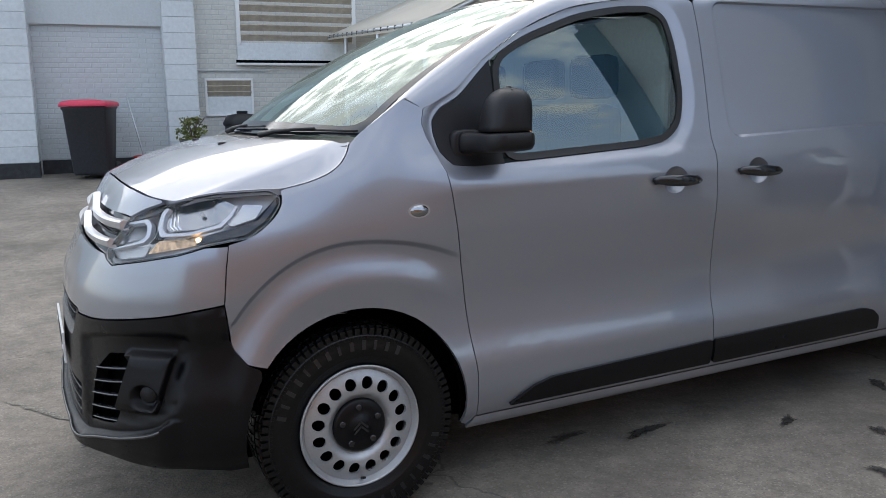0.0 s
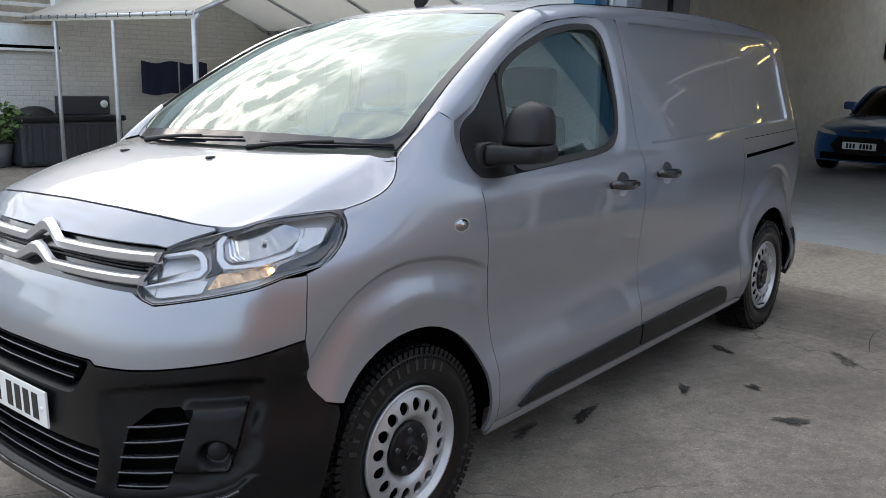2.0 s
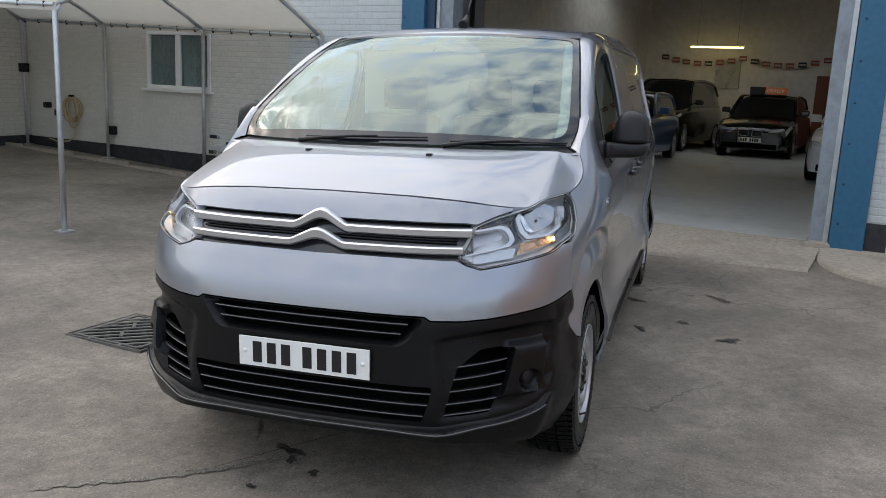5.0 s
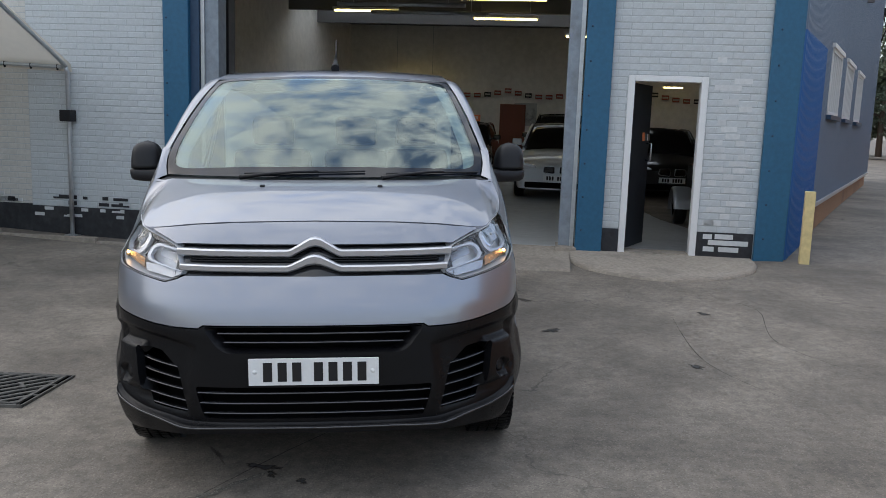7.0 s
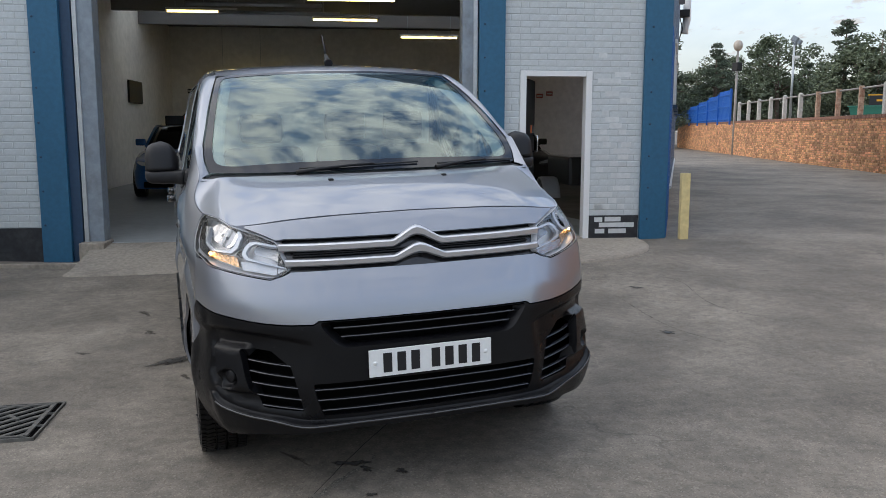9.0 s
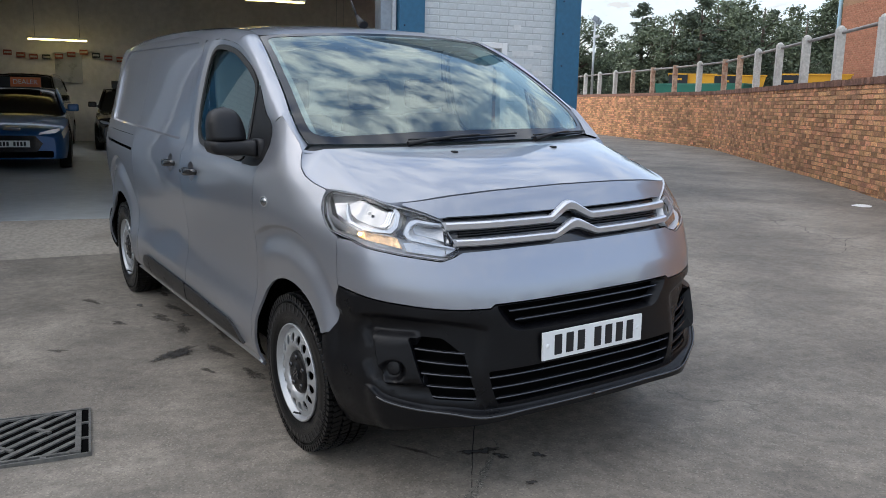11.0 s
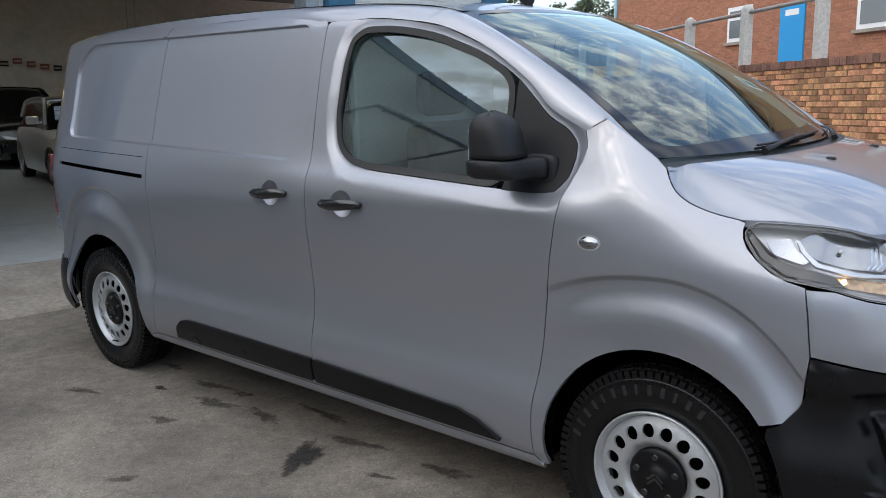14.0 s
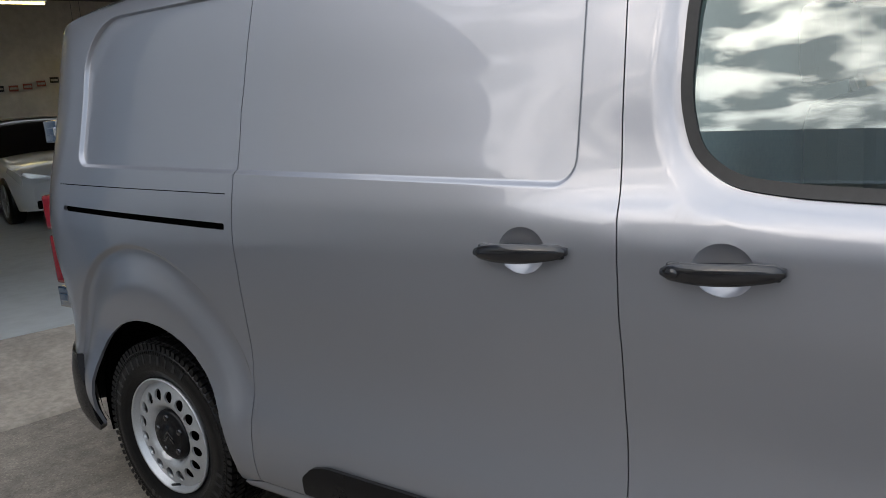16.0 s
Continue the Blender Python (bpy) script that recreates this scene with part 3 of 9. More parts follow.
def panel(name, outline, mapf, material, parent, holes=(), step=0.04, thick=0.012, lines=(), label="", flip=False, lift=0.0, edge=None):
    """A curved sheet: a flat outline with holes, laid onto the surface mapf(u, v), with turned-in edges.
    lines: extra rows of points, where the surface bends sharply. lift: how far it stands off the surface."""
    loops = [dense(outline, edge or step * 0.7)] + [dense(h, step * 0.5) for h in holes]
    pts, edges = [], []
    for lp in loops:
        n0 = len(pts)
        pts += [tuple(p) for p in lp]
        edges += [(n0 + i, n0 + (i + 1) % len(lp)) for i in range(len(lp))]
    allp = np.array(loops[0])
    (x0, y0), (x1, y1) = allp.min(0), allp.max(0)
    grid = [(x0 + (i + 0.5 * (j % 2)) * step, y0 + j * step * 0.87) for j in range(int((y1 - y0) / (step * 0.87)) + 2)
            for i in range(int((x1 - x0) / step) + 2)]

    def keep(cand, d):
        if not len(cand):
            return []
        cand = np.array(cand, float)
        ok = inside(cand, loops[0]) & far_from(cand, loops[0], d)
        for h in loops[1:]:
            ok &= ~inside(cand, h) & far_from(cand, h, d)
        return [tuple(p) for p in cand[ok]]

    extra, links = [], []
    for ln in lines:
        ln = [tuple(map(float, p)) for p in ln]
        arr = np.array(ln)
        ok = inside(arr, loops[0]) & far_from(arr, loops[0], .004)
        for h in loops[1:]:
            ok &= ~inside(arr, h) & far_from(arr, h, .004)
        last = None
        for q, good in zip(ln, ok):
            if good:
                extra.append(q)
                if last is not None:
                    links.append((len(extra) - 2, len(extra) - 1))
                last = q
            else:
                last = None
    grid = keep(grid, step * 0.4)
    if extra and grid:
        ga, ea = np.array(grid), np.array(extra)
        dmin = np.array([np.hypot(*(ea - g).T).min() for g in ga])
        grid = [tuple(g) for g, d in zip(ga, dmin) if d > step * 0.3]
    edges += [(len(pts) + a, len(pts) + b) for a, b in links]
    pts += extra + grid
    co, _, faces, *_ = delaunay_2d_cdt([Vector(p) for p in pts], edges, [], 0, 1e-6)
    c2 = np.array([tuple(c) for c in co])
    tri = np.array([f for f in faces if len(f) == 3])
    cen = c2[tri].mean(1)
    ok = inside(cen, loops[0])
    for h in loops[1:]:
        ok &= ~inside(cen, h)
    tri = tri[ok]
    e = 1e-3
    uv = [(float(c[0]), float(c[1])) for c in c2]
    P = [Vector(mapf(*c)) for c in uv]
    N = []
    for (u, v), p in zip(uv, P):
        n = (Vector(mapf(u + e, v)) - Vector(mapf(u - e, v))).cross(Vector(mapf(u, v + e)) - Vector(mapf(u, v - e)))
        n.normalize()
        N.append(-n if flip else n)
    if lift:
        P = [p + lift * n for p, n in zip(P, N)]
    verts = [tuple(p) for p in P]
    norms = [tuple(n) for n in N]
    fs = []
    count = {}
    for t in tri:
        a, b, c = t
        fn = (P[b] - P[a]).cross(P[c] - P[a])
        t = (a, b, c) if fn.dot(N[a] + N[b] + N[c]) > 0 else (a, c, b)
        fs.append(tuple(int(i) for i in t))
        for i, j in ((t[0], t[1]), (t[1], t[2]), (t[2], t[0])):
            count[(i, j)] = True
    rim = [(i, j) for i, j in count if (j, i) not in count]
    if thick:
        for i, j in rim:
            k = len(verts)
            d = (P[j] - P[i]).cross(N[i])
            d = d.normalized() if d.length > 0 else Vector((0, 0, 1))
            for q, w in ((i, 0), (j, 0), (j, 1), (i, 1)):
                verts.append(tuple(P[q] - (thick * w) * N[q]))
                norms.append(tuple(d))
            fs.append((k + 1, k, k + 3, k + 2))
    me = bpy.data.meshes.new(name)
    me.from_pydata(verts, [], fs)
    me.polygons.foreach_set("use_smooth", [True] * len(fs))
    me.normals_split_custom_set_from_vertices(norms)
    return put_mesh(name, me, material, parent, label)


def ring_band(name, outer, inner, mapf, material, parent, lift=0.0, label="", flip=False, step=0.04, thick=0.01):
    return panel(name, outer, mapf, material, parent, holes=[inner], step=step, thick=thick, lift=lift, label=label, flip=flip)


def inset(poly, d):
    """A polygon drawn in by d (its points in either order)."""
    p = [Vector(q) for q in poly]
    area = sum(a.x * b.y - b.x * a.y for a, b in zip(p, p[1:] + p[:1]))
    s = 1 if area > 0 else -1
    out = []
    m = len(p)
    for i in range(m):
        a, b, c = p[i - 1], p[i], p[(i + 1) % m]
        n1 = Vector((-(b - a).y, (b - a).x)).normalized() * s
        n2 = Vector((-(c - b).y, (c - b).x)).normalized() * s
        n = n1 + n2
        n = n / max(n.length_squared / 2, 0.5)
        out.append(tuple(b + d * n))
    return out

# ---------------------------------------------------------------- the yard
GY = curve1([(-60, .34), (-14, .27), (-9, .235), (-6, .165), (-1, .0275), (0, 0), (1.2, -.033), (1.9, -.050), (3.2, -.02), (6, .09), (10, .22), (20, .34), (60, .4)])


def ground_z(x, y):
    return .009 * min(max(x, -6), 5) + GY(y)


def graded(a, b, fine, lo, hi):
    """Steps from a to b, fine between lo and hi and coarse outside."""
    out = [a]
    while out[-1] < b:
        v = out[-1]
        d = fine if lo <= v <= hi else max(fine, min(abs(v - lo), abs(v - hi)) * .35)
        out.append(min(v + d, b))
    return out


bm = bmesh.new()
loft(bm, [[(x, y, ground_z(x, y) + .004 * noise.noise(Vector((x * .9, y * .9, 0)))) for y in graded(-400, 400, .4, -14, 12)] for x in graded(-400, 500, .4, -8, 16)])
bmesh.ops.recalc_face_normals(bm, faces=bm.faces)
ground = part("ground", bm, ASPHALT)
if ground.data.polygons[0].normal.z < 0:
    ground.data.flip_normals()
tagged(ground, "worn grey asphalt yard with oil stains and cracks", "ground", kind="structure")

FAC = Matrix.Translation((4.93, -3.84, 0)) @ Matrix.Rotation(radians(-11.86), 4, "Z")   # x into the building, y along its front
SIDE = Matrix.Translation((4.73, -4.78, 0)) @ Matrix.Rotation(radians(-34.3), 4, "Z")   # x along the side wall, y towards the yard's road side is -y
BW = Matrix.Translation((7.65, 9.55, 0)) @ Matrix.Rotation(radians(176.5), 4, "Z")      # x along the back wall away from the corner, y away from the yard is -y


def structure(name, label, category, m=None):
    return thing(name, label, category, m, kind="structure")


def brick_mesh(name, w, h, d, chamfer=.004):
    """One brick: front towards -x, w along y, h up, standing d out of the wall's face at x = 0."""
    c = chamfer
    me = bpy.data.meshes.new(name)
    y, z = w / 2, h / 2
    v = [(0, -y, -z), (0, y, -z), (0, y, z), (0, -y, z), (-d, -y + c, -z + c), (-d, y - c, -z + c), (-d, y - c, z - c), (-d, -y + c, z - c)]
    me.from_pydata(v, [], [(4, 7, 6, 5), (0, 4, 5, 1), (1, 5, 6, 2), (2, 6, 7, 3), (3, 7, 4, 0)])
    return me


def bricks(parent, regions, mat, bw=.215, bh=.065, joint=.010, d=.007, z_off=0.0, singles=0, single_at=None, name="brick", mats=None, skip=None, bond="stretcher", jitter=.0025, head=None, ragged=0.0):
    """Bricks on the face x = 0 of the parent, over regions (y0, y1, z0, z1); those nearest to single_at are objects of their own."""
    rnd = random.Random(len(regions) * 7 + int(bw * 1000))
    head = joint if head is None else head
    cells = []
    for y0, y1, z0, z1 in regions:
        k = int(math.floor((z0 - z_off) / (bh + joint)))
        z = z_off + k * (bh + joint)
        while z < z1:
            za, zb = max(z, z0), min(z + bh, z1)
            if zb - za > .015:
                if bond == "stretcher" or k % 4:
                    lw, sh = bw, (k % 2) * (bw + head) / 2
                else:
                    lw, sh = (bw - head) / 2, (bw + head) / 4
                sh += rnd.uniform(-1, 1) * ragged * 6
                j = math.floor((y0 - sh) / (lw + head))
                y = sh + j * (lw + head)
                while y < y1:
                    ya, yb = max(y, y0), min(y + lw, y1)
                    if yb - ya > .02 and not (skip and skip((ya + yb) / 2, (za + zb) / 2)):
                        cells.append((ya, yb, za, zb))
                    y += lw + head
            z += bh + joint
            k += 1
    own = set()
    if singles and single_at:
        order = sorted(range(len(cells)), key=lambda i: math.hypot((cells[i][0] + cells[i][1]) / 2 - single_at[0], ((cells[i][2] + cells[i][3]) / 2 - single_at[1]) * 1.3))
        own = set(order[:singles])
    cache = {}
    V, Fc = [], []
    for i, (ya, yb, za, zb) in enumerate(cells):
        dd = d + rnd.uniform(-1, 1) * jitter
        if i in own:
            key = (round(yb - ya, 2), round(zb - za, 3))
            if key not in cache:
                cache[key] = brick_mesh(name, yb - ya, zb - za, d)
                cache[key].materials.append(mat)
            ob = new(name, cache[key])
            ob.parent = parent
            ob.matrix_local = Matrix.Translation((d - dd, (ya + yb) / 2, (za + zb) / 2))
            continue
        n = len(V)
        c = .004
        if ragged:
            ya, yb, za, zb = ya + rnd.uniform(-.5, 1) * ragged, yb - rnd.uniform(-.5, 1) * ragged, za + rnd.uniform(-.6, .6) * ragged, zb - rnd.uniform(-.4, .8) * ragged
        V += [(0, ya, za), (0, yb, za), (0, yb, zb), (0, ya, zb), (-dd, ya + c, za + c), (-dd, yb - c, za + c), (-dd, yb - c, zb - c), (-dd, ya + c, zb - c)]
        Fc += [(n + 4, n + 7, n + 6, n + 5), (n, n + 4, n + 5, n + 1), (n + 1, n + 5, n + 6, n + 2), (n + 2, n + 6, n + 7, n + 3), (n + 3, n + 7, n + 4, n)]
    if V:
        me = bpy.data.meshes.new(name + "work")
        me.from_pydata(V, [], Fc)
        ob = put_mesh("brickwork", me, mat, parent)
        tagged(ob, kind="stuff")


def slab(name, parent, x0, x1, y0, y1, z0, z1, mat, label="", bevel=0.0):
    return boxed(name, x0, x1, y0, y1, z0, z1, mat, parent, label, bevel)


# ---- front of the garage: wall pieces round the doors
TOP = 5.2
front = structure("wall_front", "white-painted brick garage front with a black base band", "wall", FAC)
D0, D1, DT = .075, .795, 2.115          # the side door's opening
slab("wall_pier", front, 0, .22, -.66, D0 - .075, -.1, TOP, WHITE_MORTAR)
slab("wall_pier", front, 0, .22, D1 + .075, 1.10, -.1, TOP, WHITE_MORTAR)
slab("wall_head", front, 0, .22, D0 - .075, D1 + .075, DT + .07, TOP, WHITE_MORTAR)
slab("wall_left", front, 0, .22, 6.30, 8.11, -.1, TOP, WHITE_MORTAR)
slab("wall_lintel", front, .02, .24, 1.10, 6.30, 4.35, TOP, CLAD_GREY)
shade_wall = structure("wall_canopy", "cream-painted brick wall under the canopy, flaking above a black band", "wall", FAC)
W0, W1, WZ0, WZ1 = 9.54, 10.82, 1.30, 2.13
slab("wall_piece", shade_wall, .03, .25, 8.11, W0, -.1, TOP, CREAM_BRICK)
slab("wall_piece", shade_wall, .03, .25, W1, 14.2, -.1, TOP, CREAM_BRICK)
slab("wall_piece", shade_wall, .03, .25, W0, W1, -.1, WZ0, CREAM_BRICK)
slab("wall_piece", shade_wall, .03, .25, W0, W1, WZ1, TOP, CREAM_BRICK)

# black base band
for y0, y1, zt in ((-.62, D0 - .076, .46), (D1 + .076, 1.06, .45), (6.33, 8.11, .385)):
    bnd = slab("base_band", front, -.0105, -.0005, y0, y1, -.1, zt, BLACK_BAND)
slab("base_band", shade_wall, .018, .0295, 8.12, 14.2, -.1, .40, BLACK_BAND)

# posts of blue steel with bolts
for y0, y1, x0, ret in ((1.06, 1.36, -.055, 0), (6.01, 6.325, -.055, 1), (-.955, -.63, -.055, 0)):
    post = structure("steel_post", "teal-blue painted steel column casing with bolts", "column", FAC)
    slab("casing", post, x0, .10, y0, y1, -.05, TOP, BLUE_STEEL, bevel=.006)
    # the return's blue is about half as bright as the casing's
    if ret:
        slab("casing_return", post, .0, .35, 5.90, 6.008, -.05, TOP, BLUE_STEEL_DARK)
    for k in range(11):
        bm = bmesh.new()
        lathe(bm, [(0, x0 - .012), (.010, x0 - .011), (.013, x0 + .001)], 8, "x")
        bmesh.ops.transform(bm, matrix=Matrix.Translation((0, y1 - .045 if y0 > 5 else y0 + .24, .42 + .38 * k)), verts=bm.verts)
        part("bolt", bm, BLUE_STEEL_DARK, post)
# grey door frames of the big opening
for y0, y1 in ((1.37, 1.55), (5.68, 5.895)):
    jamb = structure("door_jamb", "worn grey steel jamb of the roller door", "door frame", FAC)
    slab("channel", jamb, .06, .30, y0, y1, .19, 4.4, STEEL_GREY, bevel=.01)
    slab("guide", jamb, .03, .062, y1 - .05 if y0 > 3 else y0 + .005, y1 - .005 if y0 > 3 else y0 + .05, .19, 4.4, GALV)
    slab("foot_block", jamb, -.10, .32, y0 - .03, y1 + .03, -.05, .215, CONCRETE, bevel=.015)

# side door: frame, leaf standing open inwards, handle
door_1 = structure("door_1", "dark door standing open in a white frame", "door", FAC)
for y0, y1, z0, z1 in ((D0 - .074, D0, .10, DT + .066), (D1, D1 + .074, .10, DT + .066), (D0, D1, DT, DT + .066)):
    slab("door_frame", door_1, -.022, .12, y0, y1, z0, z1, UPVC, bevel=.006)
slab("threshold", door_1, -.03, .25, D0, D1, -.05, .195, CONCRETE)
leaf = slab("door_leaf", door_1, 0, .045, -.70, 0, .21, DT - .01, DOOR_BLACK)
leaf.matrix_local = Matrix.Translation((.13, D1 - .01, 0)) @ Matrix.Rotation(radians(67), 4, "Z")
bm = bmesh.new()
tube(bm, [(-.0, -.60, 1.22), (-.06, -.60, 1.22), (-.06, -.60, 1.42), (0, -.60, 1.42)], .011, 8)
part("pull_handle", bm, CHROME, leaf)
boxed("door_notice", -.006, .0, -.50, -.42, 1.45, 1.55, ORANGE_SIGN, leaf)
boxed("door_lock", -.02, .0, -.66, -.58, 1.45, 1.53, CHROME, leaf, bevel=.005)

# low kerb strip before the left wall
kerb = structure("kerb", "narrow concrete kerb strip along the wall", "kerb", FAC)
for k in range(7):
    y0 = 5.75 + k * 1.25
    zk = ground_z(*(FAC @ Vector((-.4, y0 + .6, 0))).xy) + .045
    slab("kerb_stone", kerb, -.50, -.42, y0, y0 + 1.24, zk - .2, zk, CONCRETE, bevel=.008)

# concrete ramp into the garage and apron before the side door
ramp_ob = structure("ramp", "stained concrete ramp before the roller door", "ramp", FAC)
bm = bmesh.new()
rows = []
for i in range(9):
    x = -1.06 + i * .17
    row = []
    for j in range(17):
        y = 1.42 + j * (5.80 - 1.42) / 16
        w = FAC @ Vector((x, y, 0))
        t = smooth01(i / 8)
        row.append((x + .05 * noise.noise(Vector((j * .6, 3, 0))) * (i == 0), y, (ground_z(w.x, w.y) + .018) * (1 - t) + .178 * t))
    rows.append(row)
rows.insert(0, [(p[0] - .01, p[1], p[2] - .15) for p in rows[0]])
loft(bm, rows)
for kk in (0, -1):
    loft(bm, [[r[kk], (r[kk][0], r[kk][1], -.2)] for r in rows])
bmesh.ops.recalc_face_normals(bm, faces=bm.faces)
part("ramp_slab", bm, CONCRETE, ramp_ob)
bm = bmesh.new()
ring = []
for k in range(25):
    a = math.pi * k / 24
    x, y = -1.42 * math.sin(a) ** .8 * (1 + .02 * math.sin(5 * a)) , .42 + 1.02 * math.cos(a)
    ring.append((x, y))
rows = []
for f_ in (0, .25, .5, .75, 1.0, 1.001):
    row = []
    for x, y in ring:
        px, py = x * f_, .42 + (y - .42) * (f_ if f_ < 1 else 1) if x < 0 else y
        px, py = x * min(f_, 1), y
        w = FAC @ Vector((px, py, 0))
        row.append((px, py, (ground_z(w.x, w.y) + .022) * min(f_, 1) + .185 * (1 - min(f_, 1)) - (.12 if f_ > 1 else 0)))
    rows.append(row)
loft(bm, rows)
bmesh.ops.recalc_face_normals(bm, faces=bm.faces)
apron = part("apron", bm, CONCRETE)
apron.matrix_world = FAC
tagged(apron, "round concrete apron before the side door", "apron", kind="structure")

# inside of the garage: floor, walls, ceiling
PLAN_IN = [(.22, -.80), (.22, 8.4), (17.0, 8.4), (17.0, -7.35)]


def plan_slab(name, plan, z0, z1, mat, label, category):
    bm = bmesh.new()
    lo_ = [bm.verts.new((x, y, z0)) for x, y in plan]
    hi_ = [bm.verts.new((x, y, z1)) for x, y in plan]
    bm.faces.new(lo_)
    bm.faces.new(hi_)
    for k in range(len(plan)):
        bm.faces.new((lo_[k], lo_[(k + 1) % len(plan)], hi_[(k + 1) % len(plan)], hi_[k]))
    bmesh.ops.recalc_face_normals(bm, faces=bm.faces)
    ob = part(name, bm, mat)
    ob.matrix_world = FAC
    return tagged(ob, label, category, kind="structure")


plan_slab("floor", PLAN_IN, -.05, .178, FLOOR_PAINT, "grey painted garage floor with tyre marks", "floor")
for nm, x0, x1, y0, y1, lab in (("wall_inner_left", .24, 17, 8.2, 8.4, "off-white inner side wall"), ("wall_inner_back", 16.8, 17.0, -7.3, 8.2, "off-white inner back wall")):
    w = slab(nm, None, x0, x1, y0, y1, .17, 4.6, WALL_IN)
    w.matrix_world = FAC
    tagged(w, lab, "wall", kind="structure")
RL0, RL1, RLA, RLB = 10.3, 13.3, -1.0, 8.1           # strip of roof lights across the garage
edge_in = lambda x: -.80 - (x - .22) * 6.55 / 16.78
bm = bmesh.new()
for plan in ([(.22, -.80), (.22, 8.4), (RL0, 8.4), (RL0, edge_in(RL0))], [(RL1, edge_in(RL1)), (RL1, 8.4), (17.0, 8.4), (17.0, -7.35)],
             [(RL0, RLB), (RL0, 8.4), (RL1, 8.4), (RL1, RLB)], [(RL0, edge_in(RL0)), (RL0, RLA), (RL1, RLA), (RL1, edge_in(RL1))]):
    lo_ = [bm.verts.new((x, y, 4.6)) for x, y in plan]
    hi_ = [bm.verts.new((x, y, 4.75)) for x, y in plan]
    bm.faces.new(lo_)
    bm.faces.new(hi_)
    for k in range(4):
        bm.faces.new((lo_[k], lo_[(k + 1) % 4], hi_[(k + 1) % 4], hi_[k]))
bmesh.ops.recalc_face_normals(bm, faces=bm.faces)
ceil = part("ceiling", bm, ROOF_IN)
ceil.matrix_world = FAC
tagged(ceil, "dark corrugated garage roof lining", "ceiling", kind="structure")
for nm, plan in (("roof_slab", [(.0, -.9), (.0, 14.4), (RL0, 14.4), (RL0, -.9 - RL0 * .384)]), ("roof_slab", [(RL1, -.9 - RL1 * .384), (RL1, 14.4), (17.2, 14.4), (17.2, -7.5)])):
    plan_slab(nm, plan, TOP, TOP + .2, CLAD_GREY, "flat grey garage roof edge", "roof")
roof_light = structure("roof_light", "row of dirty translucent roof-light sheets", "skylight", FAC)
for k in range(7):
    y0 = RLA + k * (RLB - RLA) / 7
    slab("light_sheet", roof_light, RL0 - .03, RL1 + .03, y0 + .03, y0 + (RLB - RLA) / 7 - .03, 4.752, 4.762, SHEET)
    slab("glazing_bar", roof_light, RL0, RL1, y0 - .03, y0 + .03, 4.70, 4.77, STEEL_GREY)

# ---- side wall with ribbed cladding
side = structure("wall_side", "ribbed metal cladding in blue and slate on a brick plinth", "wall", SIDE)
slab("plinth", side, .0, 15.4, .03, .25, -.1, .66, RED_MORTAR)
WIN = [(2.95, 4.55), (5.45, 7.05), (8.15, 9.75)]
WB, WT = 1.88, 2.80
def ribbed(name, x0, x1, z0, z1, mat, y=0.0):
    """Cladding with square ribs 0.1 m apart."""
    bm = bmesh.new()
    n = max(2, int((x1 - x0) / .1))
    line = []
    for k in range(n):
        a = x0 + (x1 - x0) * k / n
        s = (x1 - x0) / n
        line += [(a, y), (a + s * .55, y), (a + s * .65, y - .022), (a + s * .90, y - .022)]
    line.append((x1, y))
    loft(bm, [[(x, yy, z0) for x, yy in line], [(x, yy, z1) for x, yy in line]], smooth=False)
    bmesh.ops.recalc_face_normals(bm, faces=bm.faces)
    return part(name, bm, mat, side)
ribbed("clad_sheet", .0, 2.3, .10, 2.72, CLAD_BLUE)
ribbed("clad_sheet", .0, 15.4, 2.86, TOP, CLAD_GREY)
ribbed("clad_sheet", 2.3, 15.4, .66, WB - .02, CLAD_GREY)
edges_ = [2.3] + [v for a, b in WIN for v in (a, b)] + [15.4]
for a, b in zip(edges_[::2], edges_[1::2]):
    ribbed("clad_sheet", a, b, WB - .02, 2.86, CLAD_GREY)
ribbed("clad_sheet", .0, 2.3, 2.72, 2.86, CLAD_GREY)
slab("inner_face", side, .1, 15.4, .04, .16, .6, TOP, WALL_IN)
slab("base_trim", side, 2.3, 15.4, -.05, .0, .62, .67, GALV)
for a, b in WIN:
    win = structure("window_side", "metal-framed barred window with white bars", "window", SIDE)
    for x0, x1, z0, z1 in ((a, a + .05, WB, WT), (b - .05, b, WB, WT), (a, b, WT - .05, WT), (a, b, WB, WB + .05)):
        slab("window_frame", win, x0, x1, -.035, .03, z0, z1, UPVC)
    slab("window_sill", win, a - .06, b + .06, -.09, .0, WB - .06, WB, BLUE_STEEL_DARK)
    slab("drip_head", win, a - .06, b + .06, -.06, .0, WT, WT + .06, UPVC)
    for k in range(6):
        x = a + .12 + k * (b - a - .24) / 5
        slab("window_bar", win, x - .02, x + .02, -.03, -.005, WB + .04, WT - .04, UPVC)
    slab("pane", win, a + .04, b - .04, .0, .006, WB + .04, WT - .04, GLASS_DARK)
# bricks of the plinth, downpipe and bracket
pipe = thing("downpipe", "pale round downpipe with a black bracket high on the corner", "pipe", SIDE)
bm = bmesh.new()
tube(bm, [(15.35, -.16, 4.3), (15.35, -.18, 4.5), (15.30, -.22, 4.65), (15.30, -.22, 6.5)], .11, 12)
part("pipe_tube", bm, UPVC, pipe)
bm = bmesh.new()
box(bm, 15.0, 15.35, -.30, .02, 4.75, 4.95, .02)
tube(bm, [(15.1, -.02, 4.75), (15.0, -.12, 4.4), (15.05, -.02, 4.1)], .015, 6)
